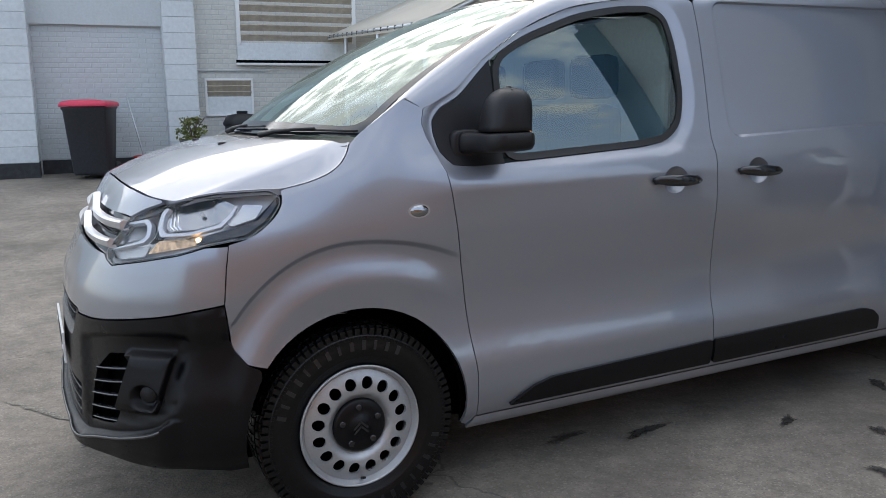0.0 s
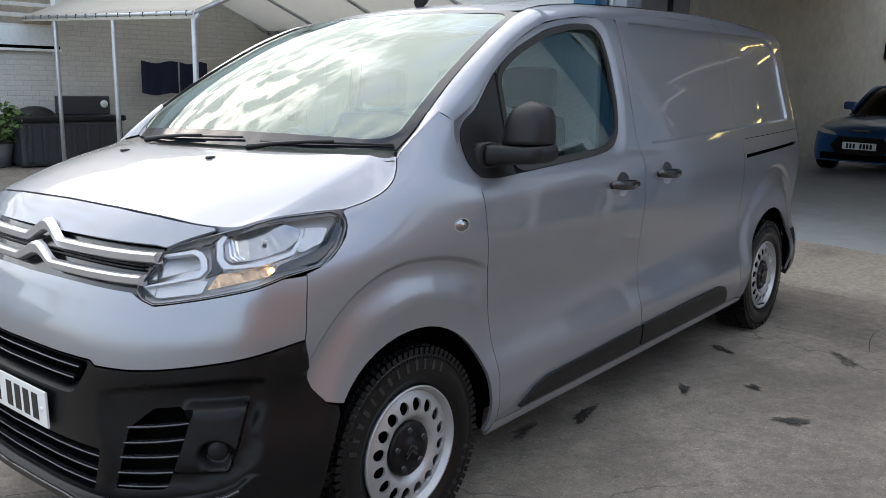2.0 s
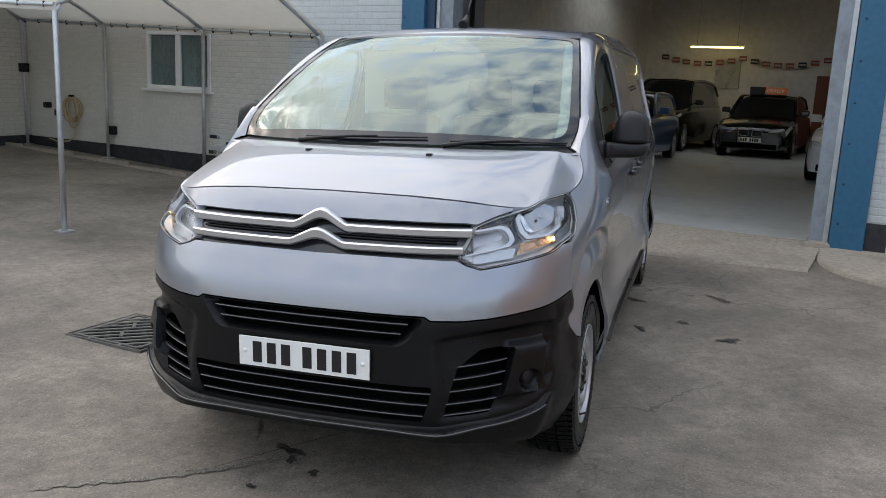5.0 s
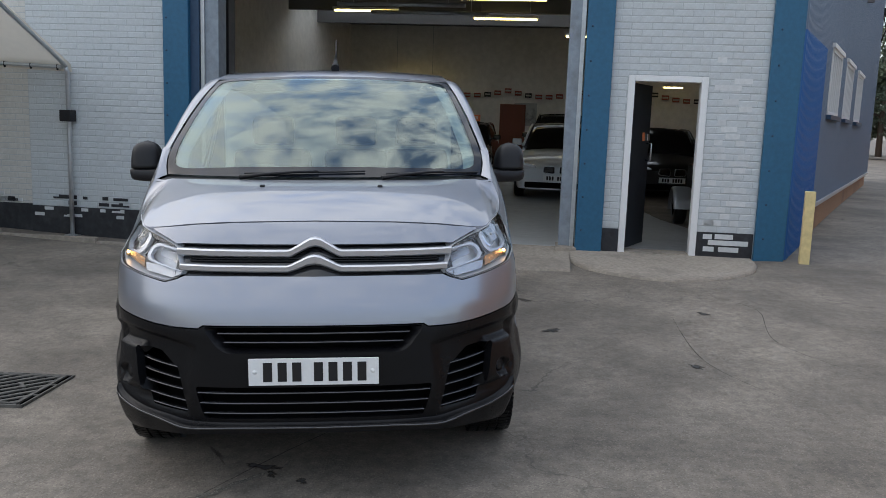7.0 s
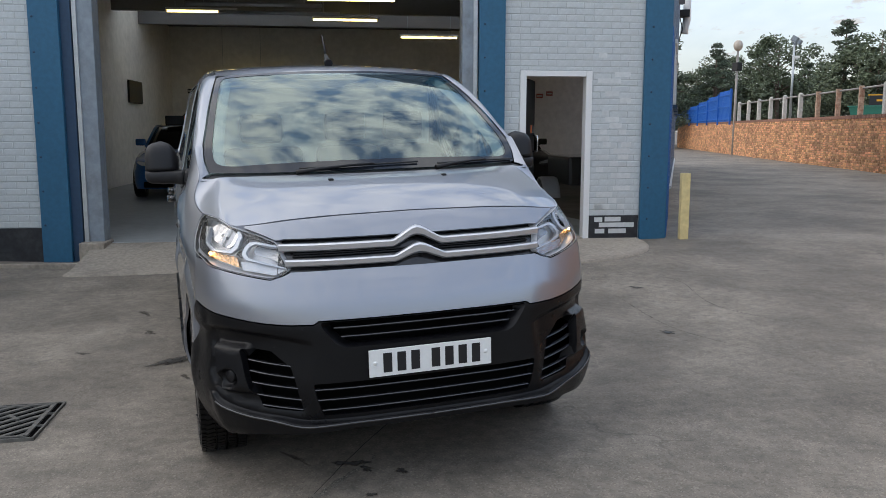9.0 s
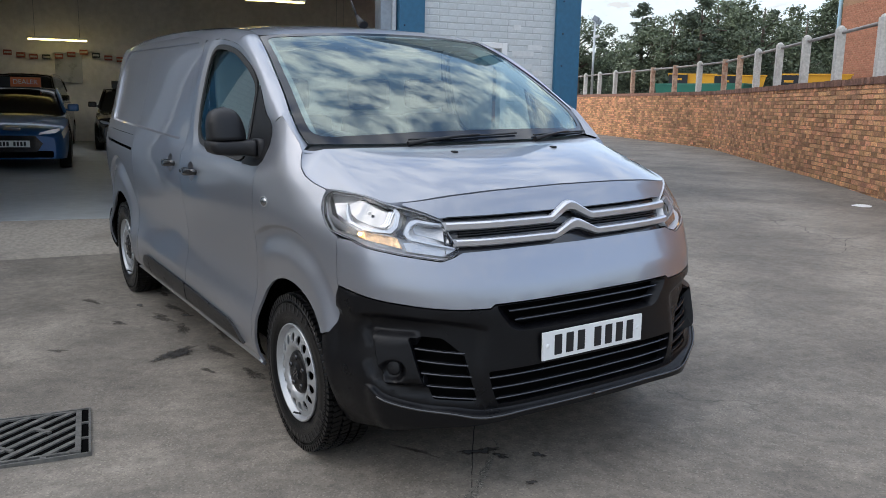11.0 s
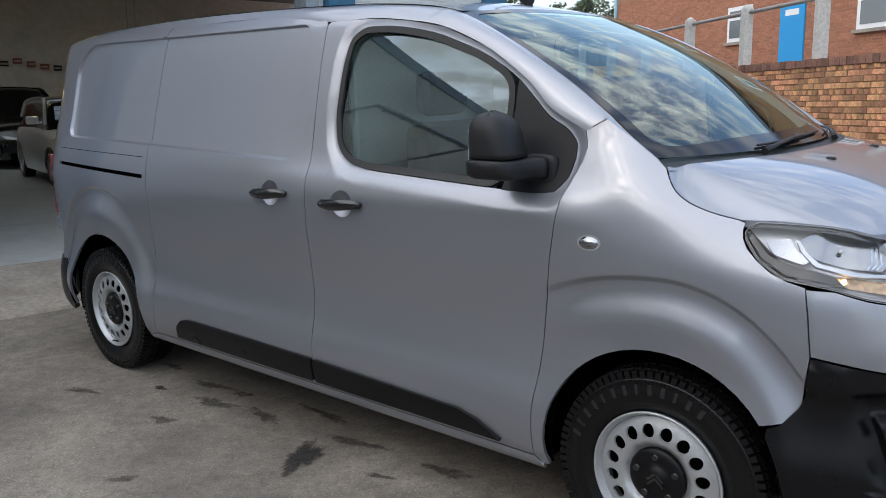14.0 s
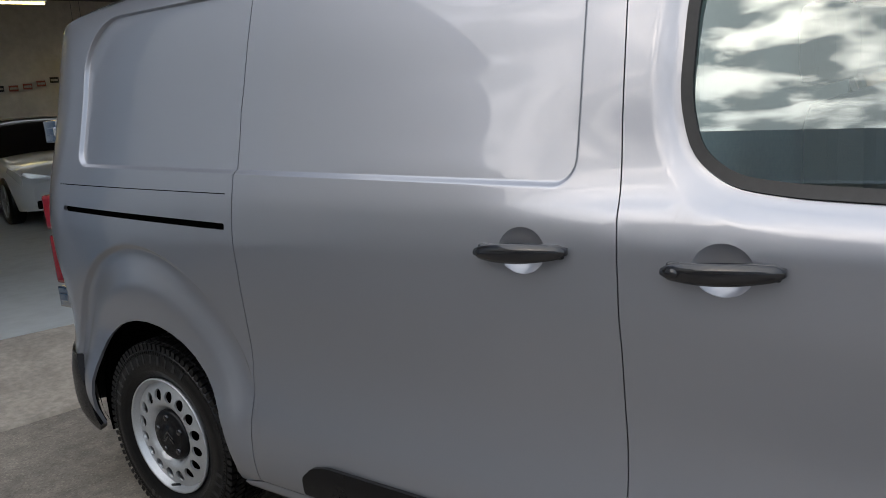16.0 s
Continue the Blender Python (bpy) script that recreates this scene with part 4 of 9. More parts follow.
part("pipe_bracket", bm, BLACK_PLASTIC, pipe)

# bollard
bol = thing("bollard", "chipped pale yellow square steel bollard", "bollard", Matrix.Translation((4.55, -4.93, ground_z(4.55, -4.93))) @ Matrix.Rotation(radians(-20), 4, "Z"))
slab("bollard_post", bol, -.052, .052, -.052, .052, -.05, .80, YELLOW_POST, bevel=.008)

# ---- back wall with pilasters, louvre and vent
back = structure("wall_back", "white-painted brick wall with block pilasters", "wall", BW)
slab("wall_core", back, -.3, 5.8, -.25, .0, -.1, 4.6, CREAM_BRICK)
slab("wall_core", back, 5.8, 6.2, -.25, .0, -.1, 4.6, WHITE_BRICK)
slab("wall_core", back, 6.66, 8.45, -.30, -.06, -.1, 4.6, WHITE_BRICK)
slab("wall_core", back, 6.2, 6.66, -.25, .0, -.1, 4.6, WHITE_BRICK)
slab("wall_core", back, 8.45, 9.2, -.25, .0, -.1, 4.6, WHITE_BRICK)
slab("wall_core", back, 9.2, 16, -2.5, -2.2, -.1, 3.0, WHITE_BRICK)
slab("wall_head", back, 6.66, 8.45, -.06, .0, 2.36, 4.6, WHITE_BRICK)
slab("base_band", back, -.3, 6.2, .0, .010, -.1, .41, BLACK_BAND)
slab("base_band", back, 6.66, 8.44, -.06, -.05, -.1, .42, BLACK_BAND)


def pilaster(x0, x1, d):
    p = structure("pilaster", "white-painted concrete block pilaster", "pilaster", BW)
    slab("pilaster_core", p, x0 + .01, x1 - .01, -.1, d - .008, -.1, 4.6, WHITE_MORTAR)
    slab("pilaster_foot", p, x0, x1, -.1, d + .004, -.1, .42, BLACK_BAND)
    z, k = .42, 0
    while z < 4.4:
        slab("block", p, x0, x1, -.09, d, z + .004, z + .226, BLOCK, bevel=.006)
        z += .230


pilaster(6.20, 6.66, .22)
pilaster(8.46, 9.20, .35)
louv = structure("louvre", "faded timber louvre in a white frame", "louvre", BW)
LX0, LX1 = 3.70, 5.50
for x0, x1, z0, z1 in ((LX0 - .06, LX0, 2.10, 3.55), (LX1, LX1 + .06, 2.10, 3.55), (LX0, LX1, 3.49, 3.55)):
    slab("louvre_frame", louv, x0, x1, -.02, .05, z0, z1, UPVC)
slab("louvre_sill", louv, LX0 - .06, LX1 + .06, -.02, .05, 1.88, 2.14, BLOCK)
slab("louvre_ledge", louv, LX0 - .1, LX1 + .08, .0, .08, 1.80, 1.835, UPVC)
# black strip on the wall stands in for shade between sill and ledge
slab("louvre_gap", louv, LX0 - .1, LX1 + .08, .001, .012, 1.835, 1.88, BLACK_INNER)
for k in range(9):
    z = 2.16 + k * .15
    s_ = boxed("louvre_slat", LX0, LX1, -.10, .012, -.06, .06, SLAT_WOOD, louv)
    s_.data.transform(Matrix.Identity(4))
    s_.matrix_local = Matrix.Translation((0, .02, z + .05)) @ Matrix.Rotation(radians(-28), 4, "X") @ Matrix.Diagonal((1, .25, 1, 1))
ventw = structure("vent", "small louvred vent panel in a white frame", "vent", BW)
VX0, VX1 = 5.34, 6.08
for x0, x1, z0, z1 in ((VX0, VX0 + .035, 1.02, 1.60), (VX1 - .035, VX1, 1.02, 1.60), (VX0, VX1, 1.565, 1.60), (VX0, VX1, 1.02, 1.05)):
    slab("vent_frame", ventw, x0, x1, -.02, .035, z0, z1, UPVC)
slab("vent_panel", ventw, VX0 + .03, VX1 - .03, -.02, .012, 1.05, 1.32, BLOCK)
for k in range(3):
    s_ = boxed("vent_slat", VX0 + .03, VX1 - .03, -.012, .012, -.045, .045, SLAT_WOOD, ventw)
    s_.matrix_local = Matrix.Translation((0, .012, 1.36 + k * .085)) @ Matrix.Rotation(radians(-28), 4, "X")
slab("wall_ledge", back, 5.1, 6.19, .0, .03, 1.705, 1.725, WHITE_MORTAR)

# upvc window with a folding grille behind
win = structure("window_1", "white upvc window with a white folding grille behind the panes", "window", FAC)
fr = .055
for y0, y1, z0, z1 in ((W0, W0 + fr, WZ0, WZ1), (W1 - fr, W1, WZ0, WZ1), (W0 + fr, W1 - fr, WZ1 - fr, WZ1), (W0 + fr, W1 - fr, WZ0, WZ0 + fr), ((W0 + W1) / 2 - .05, (W0 + W1) / 2 + .05, WZ0 + fr, WZ1 - fr)):
    slab("window_frame", win, .005, .07, y0, y1, z0, z1, UPVC, bevel=.008)
slab("window_sill", win, -.06, .06, W0 - .06, W1 + .06, WZ0 - .035, WZ0 - .001, UPVC, bevel=.006)
for y0, y1 in ((W0 + fr, (W0 + W1) / 2 - .05), ((W0 + W1) / 2 + .05, W1 - fr)):
    slab("pane", win, .035, .041, y0, y1, WZ0 + fr, WZ1 - fr, GLASS_PANE).visible_shadow = False
    bm = bmesh.new()
    for k in range(4):
        ya, yb = y0 + .04 + k * .12, y0 + .04 + (k + 1) * .12
        if yb > y1 - .02:
            break
        tube(bm, [(.060, ya, WZ0 + .06), (.060, ya, WZ1 - .06)], .009, 6)
        for q in range(3):
            za = WZ0 + .1 + q * .22
            tube(bm, [(.060, ya, za), (.060, yb, za + .22)], .007, 6)
            tube(bm, [(.060, yb, za), (.060, ya, za + .22)], .007, 6)
    part("folding_grille", bm, UPVC, win)
slab("window_blind", win, .078, .085, W0 + .01, W1 - .01, WZ0 + .01, WZ1 - .01, BLOCK, "pale blind behind the folding grille")

# ---- canopy: galvanised frame and cream canvas
can = thing("canopy", "cream canvas canopy on a galvanised tube frame", "canopy", Matrix.Translation((6.44, 3.55, 0)) @ Matrix.Rotation(radians(-11.86), 4, "Z"))
CL = 6.15                                      # length along y
cwid = lambda y: 3.8 + .053 * y                # width towards -x
eave = lambda y: 2.09 + .03 * y
ridge = lambda y: eave(y) + .89
ROWS_Y = (.0, 2.05, 4.1, 6.1)
for y in ROWS_Y:
    ez, rz, cw = eave(y), ridge(y), cwid(y)
    for x in (-.03, -cw):
        g_ = can.matrix_world @ Vector((x, y, 0))
        bm = bmesh.new()
        tube(bm, [(x, y, ground_z(g_.x, g_.y) - .02), (x, y, 1.1), (x, y, ez - .06), (x - .04 * (1 if x > -1 else -1), y, ez)], .027, 10)
        p_ = part("canopy_leg", bm, GALV, can)
        boxed("foot_plate", x - .07, x + .07, y - .07, y + .07, ground_z(g_.x, g_.y), ground_z(g_.x, g_.y) + .012, GALV, p_)
    bm = bmesh.new()
    tube(bm, [(-.05, y, ez), (-.35, y, ez + .16), (-cw / 2, y, rz), (-cw + .35, y, ez + .16), (-cw, y, ez)], .025, 10)
    part("rafter", bm, GALV, can)
for side in (0, 1, 2):
    def rail_at(y):
        return (-.04, y, eave(y)) if side == 0 else (-cwid(y), y, eave(y)) if side == 1 else (-cwid(y) / 2, y, ridge(y) - .02)
    bm = bmesh.new()
    tube(bm, [rail_at(0), rail_at(CL)], .022, 8)
    part("eave_rail", bm, GALV, can)
    for k in range(18):
        bm = bmesh.new()
        x, yy, z = rail_at(.12 + k * .345)
        bmesh.ops.create_uvsphere(bm, u_segments=8, v_segments=6, radius=.014, matrix=Matrix.Translation((x, yy, z - .032)))
        box(bm, x - .024, x + .024, yy - .003, yy + .003, z - .024, z + .024)
        part("ball_tie", bm, BLACK_PLASTIC, can)
for (x, y) in ((-.03, 0.0), (-cwid(6.1), 6.1), (-.03, 6.1)):
    boxed("junction_box", x - .09, x + .05, y - .07, y + .07, 1.44, 1.58, BLACK_PLASTIC, can, bevel=.01)
bm = bmesh.new()
rows = []
for i in range(25):
    y = -.03 + CL * 1.01 * i / 24
    row = []
    for j in range(33):
        t = j / 32
        x = -cwid(y) * t
        z = ridge(y) + .035 - .89 * abs(2 * t - 1)
        sag = -.035 * abs(math.sin(math.pi * (y / 2.04))) * (1 - abs(2 * t - 1) ** 3)
        row.append((x, y, z + sag + .012 * noise.noise(Vector((x * 1.4, y * 1.4, 2)))))
    row = [(.02, y, eave(y) - .05)] + row + [(-cwid(y) - .02, y, eave(y) - .05)]
    rows.append(row)
loft(bm, rows)
part("canvas", bm, CANVAS, can)

# ---- retaining wall beside the road
RW = [(-3.2, -3.78), (13.0, -17.35), (16.4, -19.0), (25, -22.9), (46, -33)]
wall_r = []
for i, ((x0, y0), (x1, y1)) in enumerate(zip(RW, RW[1:])):
    L = math.hypot(x1 - x0, y1 - y0)
    # local: y along the wall, x away from the yard
    m = Matrix.Translation((x0, y0, 0)) @ Matrix.Rotation(math.atan2(y1 - y0, x1 - x0) - math.pi / 2, 4, "Z")
    w = structure("retaining_wall", "weathered red brick retaining wall with sooty coping", "wall", m)
    # the yard lies on the -x or +x side
    slab("wall_core", w, .0, .35, -.02, L + .02, -.2, 1.86, RED_MORTAR)
    wall_r.append((w, m, L))

# ---------------------------------------------------------------- the van
VAN = thing("panel_van", "silver-grey panel van with unpainted black bumpers and steel wheels", "van", pose(0, 0, 0, -1.575, -0.515, 0))

BASE = curve1([(.18, .875), (.25, .895), (.32, .930), (.40, .942), (.475, .941), (.52, .934), (.57, .921), (.62, .912), (.70, .907), (.85, .920), (1.0, .936), (1.10, .936),
               (1.17, .922), (1.22, .894), (1.28, .872), (1.5, .822), (1.7, .772), (1.78, .745), (1.84, .69), (1.88, .60)])
BASE_CARGO = curve1([(.85, .920), (.95, .930), (1.05, .932), (1.15, .920), (1.25, .894), (1.35, .863), (1.5, .822)])
BASE_WING = curve1([(1.0, .936), (1.05, .9335), (1.10, .928), (1.16, .917), (1.22, .901), (1.29, .878), (1.36, .855), (1.43, .836), (1.5, .822)])
TAPER = curve1([(.2, .065), (.45, .035), (.6, .019), (.81, .025), (.92, .045), (1.0, .070), (1.12, .112), (1.42, .13), (1.8, .13)])
HOODZ = curve1([(-.5, 1.125), (-.24, 1.14), (-.15, 1.155), (-.07, 1.18), (-.02, 1.21), (.01, 1.245), (.03, 1.28), (.06, 1.30), (.14, 1.36), (.225, 1.42), (.5, 1.7)])
SHOULDER = curve1([(-.5, 1.125), (-.24, 1.15), (-.10, 1.195), (.03, 1.272), (.14, 1.355), (.225, 1.42), (.5, 1.7)])
WHEELS = (0.0, 3.275)
AXLE = 0.345


PRESS_C, PRESS_H, PRESS_R, PRESS_BIG = (2.634, 1.521), (.988, .259), .055, .19


def press_lean(x, z):
    """How far the pressed panel's lower edge climbs towards the rear."""
    return .025 * (x - 2.66) * min(max((1.79 - z) / .53, 0.0), 1.2)


def press(x, z):
    """Signed distance to the outline of the pressed cargo panel."""
    z -= press_lean(x, z)
    r = PRESS_BIG if x > PRESS_C[0] and z > PRESS_C[1] else PRESS_R
    dx, dz = abs(x - PRESS_C[0]) - PRESS_H[0] + r, abs(z - PRESS_C[1]) - PRESS_H[1] + r
    return math.hypot(max(dx, 0), max(dz, 0)) + min(max(dx, dz), 0) - r


def W(x, z, details=True):
    """Half the van's width at a place on its side."""
    w = BASE(z)
    if x < .38 and 1.0 < z < 1.5:
        w += (BASE_WING(z) - w) * smooth01((.38 - x) / .26)
    if x > 1.44 and .85 < z < 1.5:
        w += (BASE_CARGO(z) - w) * smooth01((x - 1.44) / .50)
    if x < .35:
        w -= TAPER(z) * ((.35 - x) / .77) ** 2
    if x < .3:
        zh = SHOULDER(x)
        s = min(max((z - (zh - .17)) / .17, 0), 1.2)
        w -= .034 * s * s * smooth01((.3 - x) / .34)
    if x > 3.1:
        w -= .045 * ((x - 3.1) / .95) ** 2
    if x > 3.74:
        w -= 1.5 * (x - 3.74) ** 2
    if details:
        for c in WHEELS:
            dx = x - c
            if abs(dx) < .9:
                kx, kz = (.80 if dx > 0 else 1.17, 1.0) if c == 0 else (1.07, .912)
                r = math.hypot(dx * kx, (z - .37) * (kz if z > .37 else .6))
                fade = smooth01((z - .30) / .15) * (smooth01((.43 - x) / .20) if c == 0 else smooth01((x - 2.70) / .18))
                w += fade * (-.018 * smooth01((.604 - r) / .022) + .032 * smooth01((.572 - r) / .115))
        if x > 1.5 and z > 1.15:
            w -= .016 * smooth01((-press(x, z) + .005) / .011)
    return w


S1 = 1.108
XF = curve1([(.18, -.77), (.25, -.815), (.31, -.852), (.42, -.862), (.55, -.857), (.70, -.850), (.80, -.833), (.90, -.787), (1.0, -.728),
             (1.06, -.692), (1.12, -.655), (1.16, -.622), (1.20, -.565)])
FK = curve1([(0, 1), (.26, .985), (.40, .960), (.506, .920), (.60, .855), (.748, .70), (.85, .53), (.953, .33), (S1, 0)])
FQ = curve1([(0, 0), (.26, .278), (.506, .537), (.748, .780), (.953, .948), (S1, 1)])


def F(u, z):
    """The lower body from the middle of the front (u = 0) round the corners and along the sides."""
    s = -1 if u < 0 else 1
    u = abs(u)
    if u >= S1:
        x = u - S1 - .42
        return (x, s * W(x, z), z)
    w = W(-.42, z)
    return (-.42 + (XF(z) + .42) * FK(u), s * w * FQ(u), z)


def Fy(u, z):
    """As F, with -u on the van's left side (its -y side)."""
    return F(u, z)


def side_map(s):
    return lambda x, z: (x, s * W(x, z), z)


def arch(cx, r, a0, a1, n=22, cz=.36):
    return [(cx + r * math.cos(radians(a0 + (a1 - a0) * i / n)), cz + r * math.sin(radians(a0 + (a1 - a0) * i / n))) for i in range(n + 1)]


GAP = 0.0016
FRONT_GAP = [(.43, .295), (.43, .46), (.392, .78), (.352, 1.06), (.335, 1.17)]
SAIL_EDGE = [(.318, 1.215), (.285, 1.29), (.275, 1.335), (.288, 1.382)]
DOOR_TOP = [(.42, 1.447), (.53, 1.54), (.71, 1.65), (.92, 1.732), (1.1, 1.765), (1.3, 1.785), (1.531, 1.785)]
B_GAP = [(1.546, 1.772), (1.549, 1.6), (1.545, 1.36), (1.531, 1.12), (1.532, .9), (1.536, .75), (1.531, .45), (1.528, .295)]
C_GAP = [(2.742, 1.775), (2.752, 1.6), (2.760, 1.43), (2.747, 1.2), (2.740, .95), (2.757, .62), (2.772, .45), (2.773, .295)]

wing_outline = ([(-.42, .806), (-.405, .92), (-.392, .988), (-.345, .999), (-.30, 1.018), (-.262, 1.045), (-.232, 1.072), (-.216, 1.098), (-.211, 1.12), (-.2125, 1.138)] + [(float(x), HOODZ(float(x)) - .001) for x in np.linspace(-.195, .028, 18)] + [(.06, 1.305), (.14, 1.362), (.222, 1.418)]
                + SAIL_EDGE[::-1] + FRONT_GAP[::-1] + [(.395, .262)] + arch(0, .384, -13, 143) + [(-.365, .610), (-.402, .66)])
door_outline = FRONT_GAP + SAIL_EDGE + DOOR_TOP + B_GAP
slide_outline = B_GAP[::-1] + [(1.556, 1.790), (1.60, 1.799), (1.80, 1.818), (2.0, 1.832), (2.65, 1.834), (2.722, 1.833), (2.738, 1.822)] + C_GAP
quarter_outline = (C_GAP + [(2.86, .27)] + arch(3.275, .40, 193, -8)[::1] + [(3.72, .46), (3.80, .56), (4.03, .56), (4.035, 1.0), (4.01, 1.4), (3.945, 1.725), (3.88, 1.785), (3.70, 1.812), (3.4, 1.827), (2.9, 1.833), (2.738, 1.834)])
window_hole = [(.315, 1.30), (.318, 1.345), (.355, 1.385), (.43, 1.42), (.57, 1.548), (.72, 1.632), (.97, 1.718), (1.18, 1.752), (1.33, 1.755), (1.40, 1.715), (1.425, 1.60),
               (1.432, 1.40), (1.40, 1.29), (1.32, 1.232), (1.2, 1.215), (.83, 1.198), (.45, 1.182), (.37, 1.19), (.33, 1.235)]
window_hole = rounded(window_hole, .075, 4)


def to_window(x, z):
    """How far a place on the door lies from the window's outline."""
    best = 9.0
    for (ax, az), (bx, bz) in zip(window_hole, window_hole[1:] + window_hole[:1]):
        ux, uz = bx - ax, bz - az
        t = min(max(((x - ax) * ux + (z - az) * uz) / (ux * ux + uz * uz + 1e-12), 0), 1)
        best = min(best, math.hypot(x - ax - t * ux, z - az - t * uz))
    return best


def door_map(s):
    """The door's skin, which dips towards the window all round it."""
    def f(x, z):
        w = W(x, z)
        if z > 1.09:
            w -= .013 * max(0.0, 1 - to_window(x, z) / .060) ** 1.3
        return (x, s * w, z)
    return f


press_lines = []
for off in (-.0085, -.006, -.003, -.0005, .002, .005, .009):
    row = []
    for sx, sz, a0, r in ((1, -1, -90, PRESS_R), (1, 1, 0, PRESS_BIG), (-1, 1, 90, PRESS_R), (-1, -1, 180, PRESS_R)):
        for k in range(13):
            a = radians(a0 + 7.5 * k)
            x = PRESS_C[0] + sx * (PRESS_H[0] - r) + (r + off) * math.cos(a)
            zf = PRESS_C[1] + sz * (PRESS_H[1] - r) + (r + off) * math.sin(a)
            z = zf
            for _ in range(8):
                z = zf + press_lean(x, z)
            row.append((x, z))
    press_lines.append(dense(row, .03))
flare_lines = {}
for c in WHEELS:
    rows = []
    for r in (.612, .604, .596, .588, .580, .572, .55, .52, .49, .465, .452, .43):
        row = []
        for i in range(61):
            a = radians(-5 + 190 * i / 60)
            kx, kz = (.80 if math.cos(a) > 0 else 1.17, 1.0) if c == 0 else (1.07, .912)
            row.append((c + r * math.cos(a) / kx, .37 + r * math.sin(a) / kz))
        rows.append(row)
    flare_lines[c] = rows



def cup_outline(hx, hz, grow=0.0):
    return [(hx + (.060 + grow) * math.cos(a), hz + (.052 + grow) * math.sin(a)) for a in np.linspace(0, 2 * math.pi, 33)[:-1]]


for s, side in ((-1, "nearside"), (1, "offside")):
    sm = side_map(s)
    fl = s < 0
    fl = not fl
    inner = lambda x, z, s=s: (x, s * (W(x, z, False) - .035), z)
    wing = panel("front_wing", inset(wing_outline, GAP), sm, PAINT, VAN, lines=flare_lines[0.0], step=.035, flip=fl)
    glass_hole = inset(window_hole, .022)
    door = panel("front_door", inset(door_outline, GAP), door_map(s), PAINT, VAN, holes=[window_hole, cup_outline(1.316, 1.085)], step=.04, lines=flare_lines[0.0] + [inset(window_hole, -d) for d in (.02, .045, .062)], flip=fl)
    slide = panel("sliding_door", inset(slide_outline, GAP), sm, PAINT, VAN, holes=[cup_outline(1.760, 1.097)], step=.045, lines=press_lines + flare_lines[3.275], flip=fl, edge=.008)
    slot = rounded([(2.780, 1.098), (3.70, 1.128), (3.70, 1.146), (2.780, 1.118)], .006, 2)
    quarter = panel("rear_quarter", inset(quarter_outline, GAP), sm, PAINT, VAN, step=.045, lines=press_lines + flare_lines[3.275], flip=fl, edge=.008, holes=[slot, [(2.780, 1.2020), (3.74, 1.2200), (3.74, 1.2230), (2.780, 1.2050)]])
    # black inner shell, painted in for the shade that shows in the gaps
    shell_out = ([(-.40, .80), (-.36, 1.0), (-.26, 1.08), (-.2, 1.13), (-.05, 1.17), (.02, 1.25), (.24, 1.38), (.5, 1.5), (.92, 1.70), (1.3, 1.76), (3.6, 1.75), (3.9, 1.6), (3.98, .6), (3.72, .45)]
                 + arch(3.275, .43, -10, 190) + [(2.8, .28), (.46, .28)] + arch(0, .43, -10, 142))
    panel("inner_shell", shell_out, inner, BLACK_INNER, VAN, holes=[inset(window_hole, -.02)], step=.09, thick=.0, flip=fl)
    # window: seal, glass, black sail panel
    sail = [(.315, 1.30), (.318, 1.345), (.355, 1.385), (.43, 1.42), (.57, 1.548), (.572, 1.185), (.45, 1.182), (.37, 1.19), (.33, 1.235)]
    glass = rounded([(.572, 1.55), (.72, 1.632), (.97, 1.718), (1.18, 1.752), (1.33, 1.755), (1.40, 1.715), (1.425, 1.60), (1.432, 1.40), (1.40, 1.29), (1.32, 1.232), (1.2, 1.215), (.83, 1.198), (.572, 1.187)], .07, 4)
    inm = lambda x, z, s=s: (x, s * (W(x, z, False) - .010), z)
    panel("sail_panel", inset(sail, .002), inm, BLACK_PLASTIC, door, step=.04, flip=fl, label="matt black plastic sail panel")
    ring_band("window_seal", inset(glass, .002), inset(glass, .026), inm, RUBBER, door, flip=fl, lift=.004)
    gm = lambda x, z, s=s: (x, s * (.796 + .27 * (1.5 - z) + .009 * (1 - ((z - 1.48) / .28) ** 2)), z)
    panel("window_glass", inset(glass, .012), gm, GLASS_SIDE, door, step=.06, thick=.004, flip=fl)
    boxed("window_bar", .592, .606, -.006, .006, 1.20, 1.555, RUBBER, door, m=Matrix.Translation((0, s * .862, 0)) @ Matrix.Translation((.6, 0, 1.2)) @ Matrix.Rotation(s * .245, 4, "X") @ Matrix.Translation((-.6, 0, -1.2)))
    # handles
    for hx, dr in ((1.316, door), (1.760, slide)):
        hz = 1.085 if hx < 1.5 else 1.097
        panel("handle_cup", cup_outline(hx, hz, .0015), lambda x, z, s=s, hx=hx, hz=hz: (x, s * (W(x, z) - .034 * max(0.0, 1 - ((x - hx) / .0615) ** 2 - ((z - hz) / .0535) ** 2) ** .8), z), PAINT, dr, step=.008, thick=.0, flip=fl)
        bm = bmesh.new()
        rows = []
        for i in range(15):
            t = -1 + 2 * i / 14
            h = .0225 * (1 - .42 * t * t) * (1 if abs(t) < .98 else .6)
            y0 = W(hx, hz) + .010 + .022 * (1 - t * t)
            cx, cz = hx + .116 * t, hz - .006 * t * (1)
            rows.append([(cx, s * (y0 + a * .011), cz + b * h) for a, b in ((-1, -.8), (-.4, -1), (.5, -.95), (1, -.5), (1, .35), (.5, .9), (-.4, 1), (-1, .8))])
        vs = loft(bm, rows, closed=True)
        bm.faces.new(vs[0])
        bm.faces.new(vs[-1][::-1])
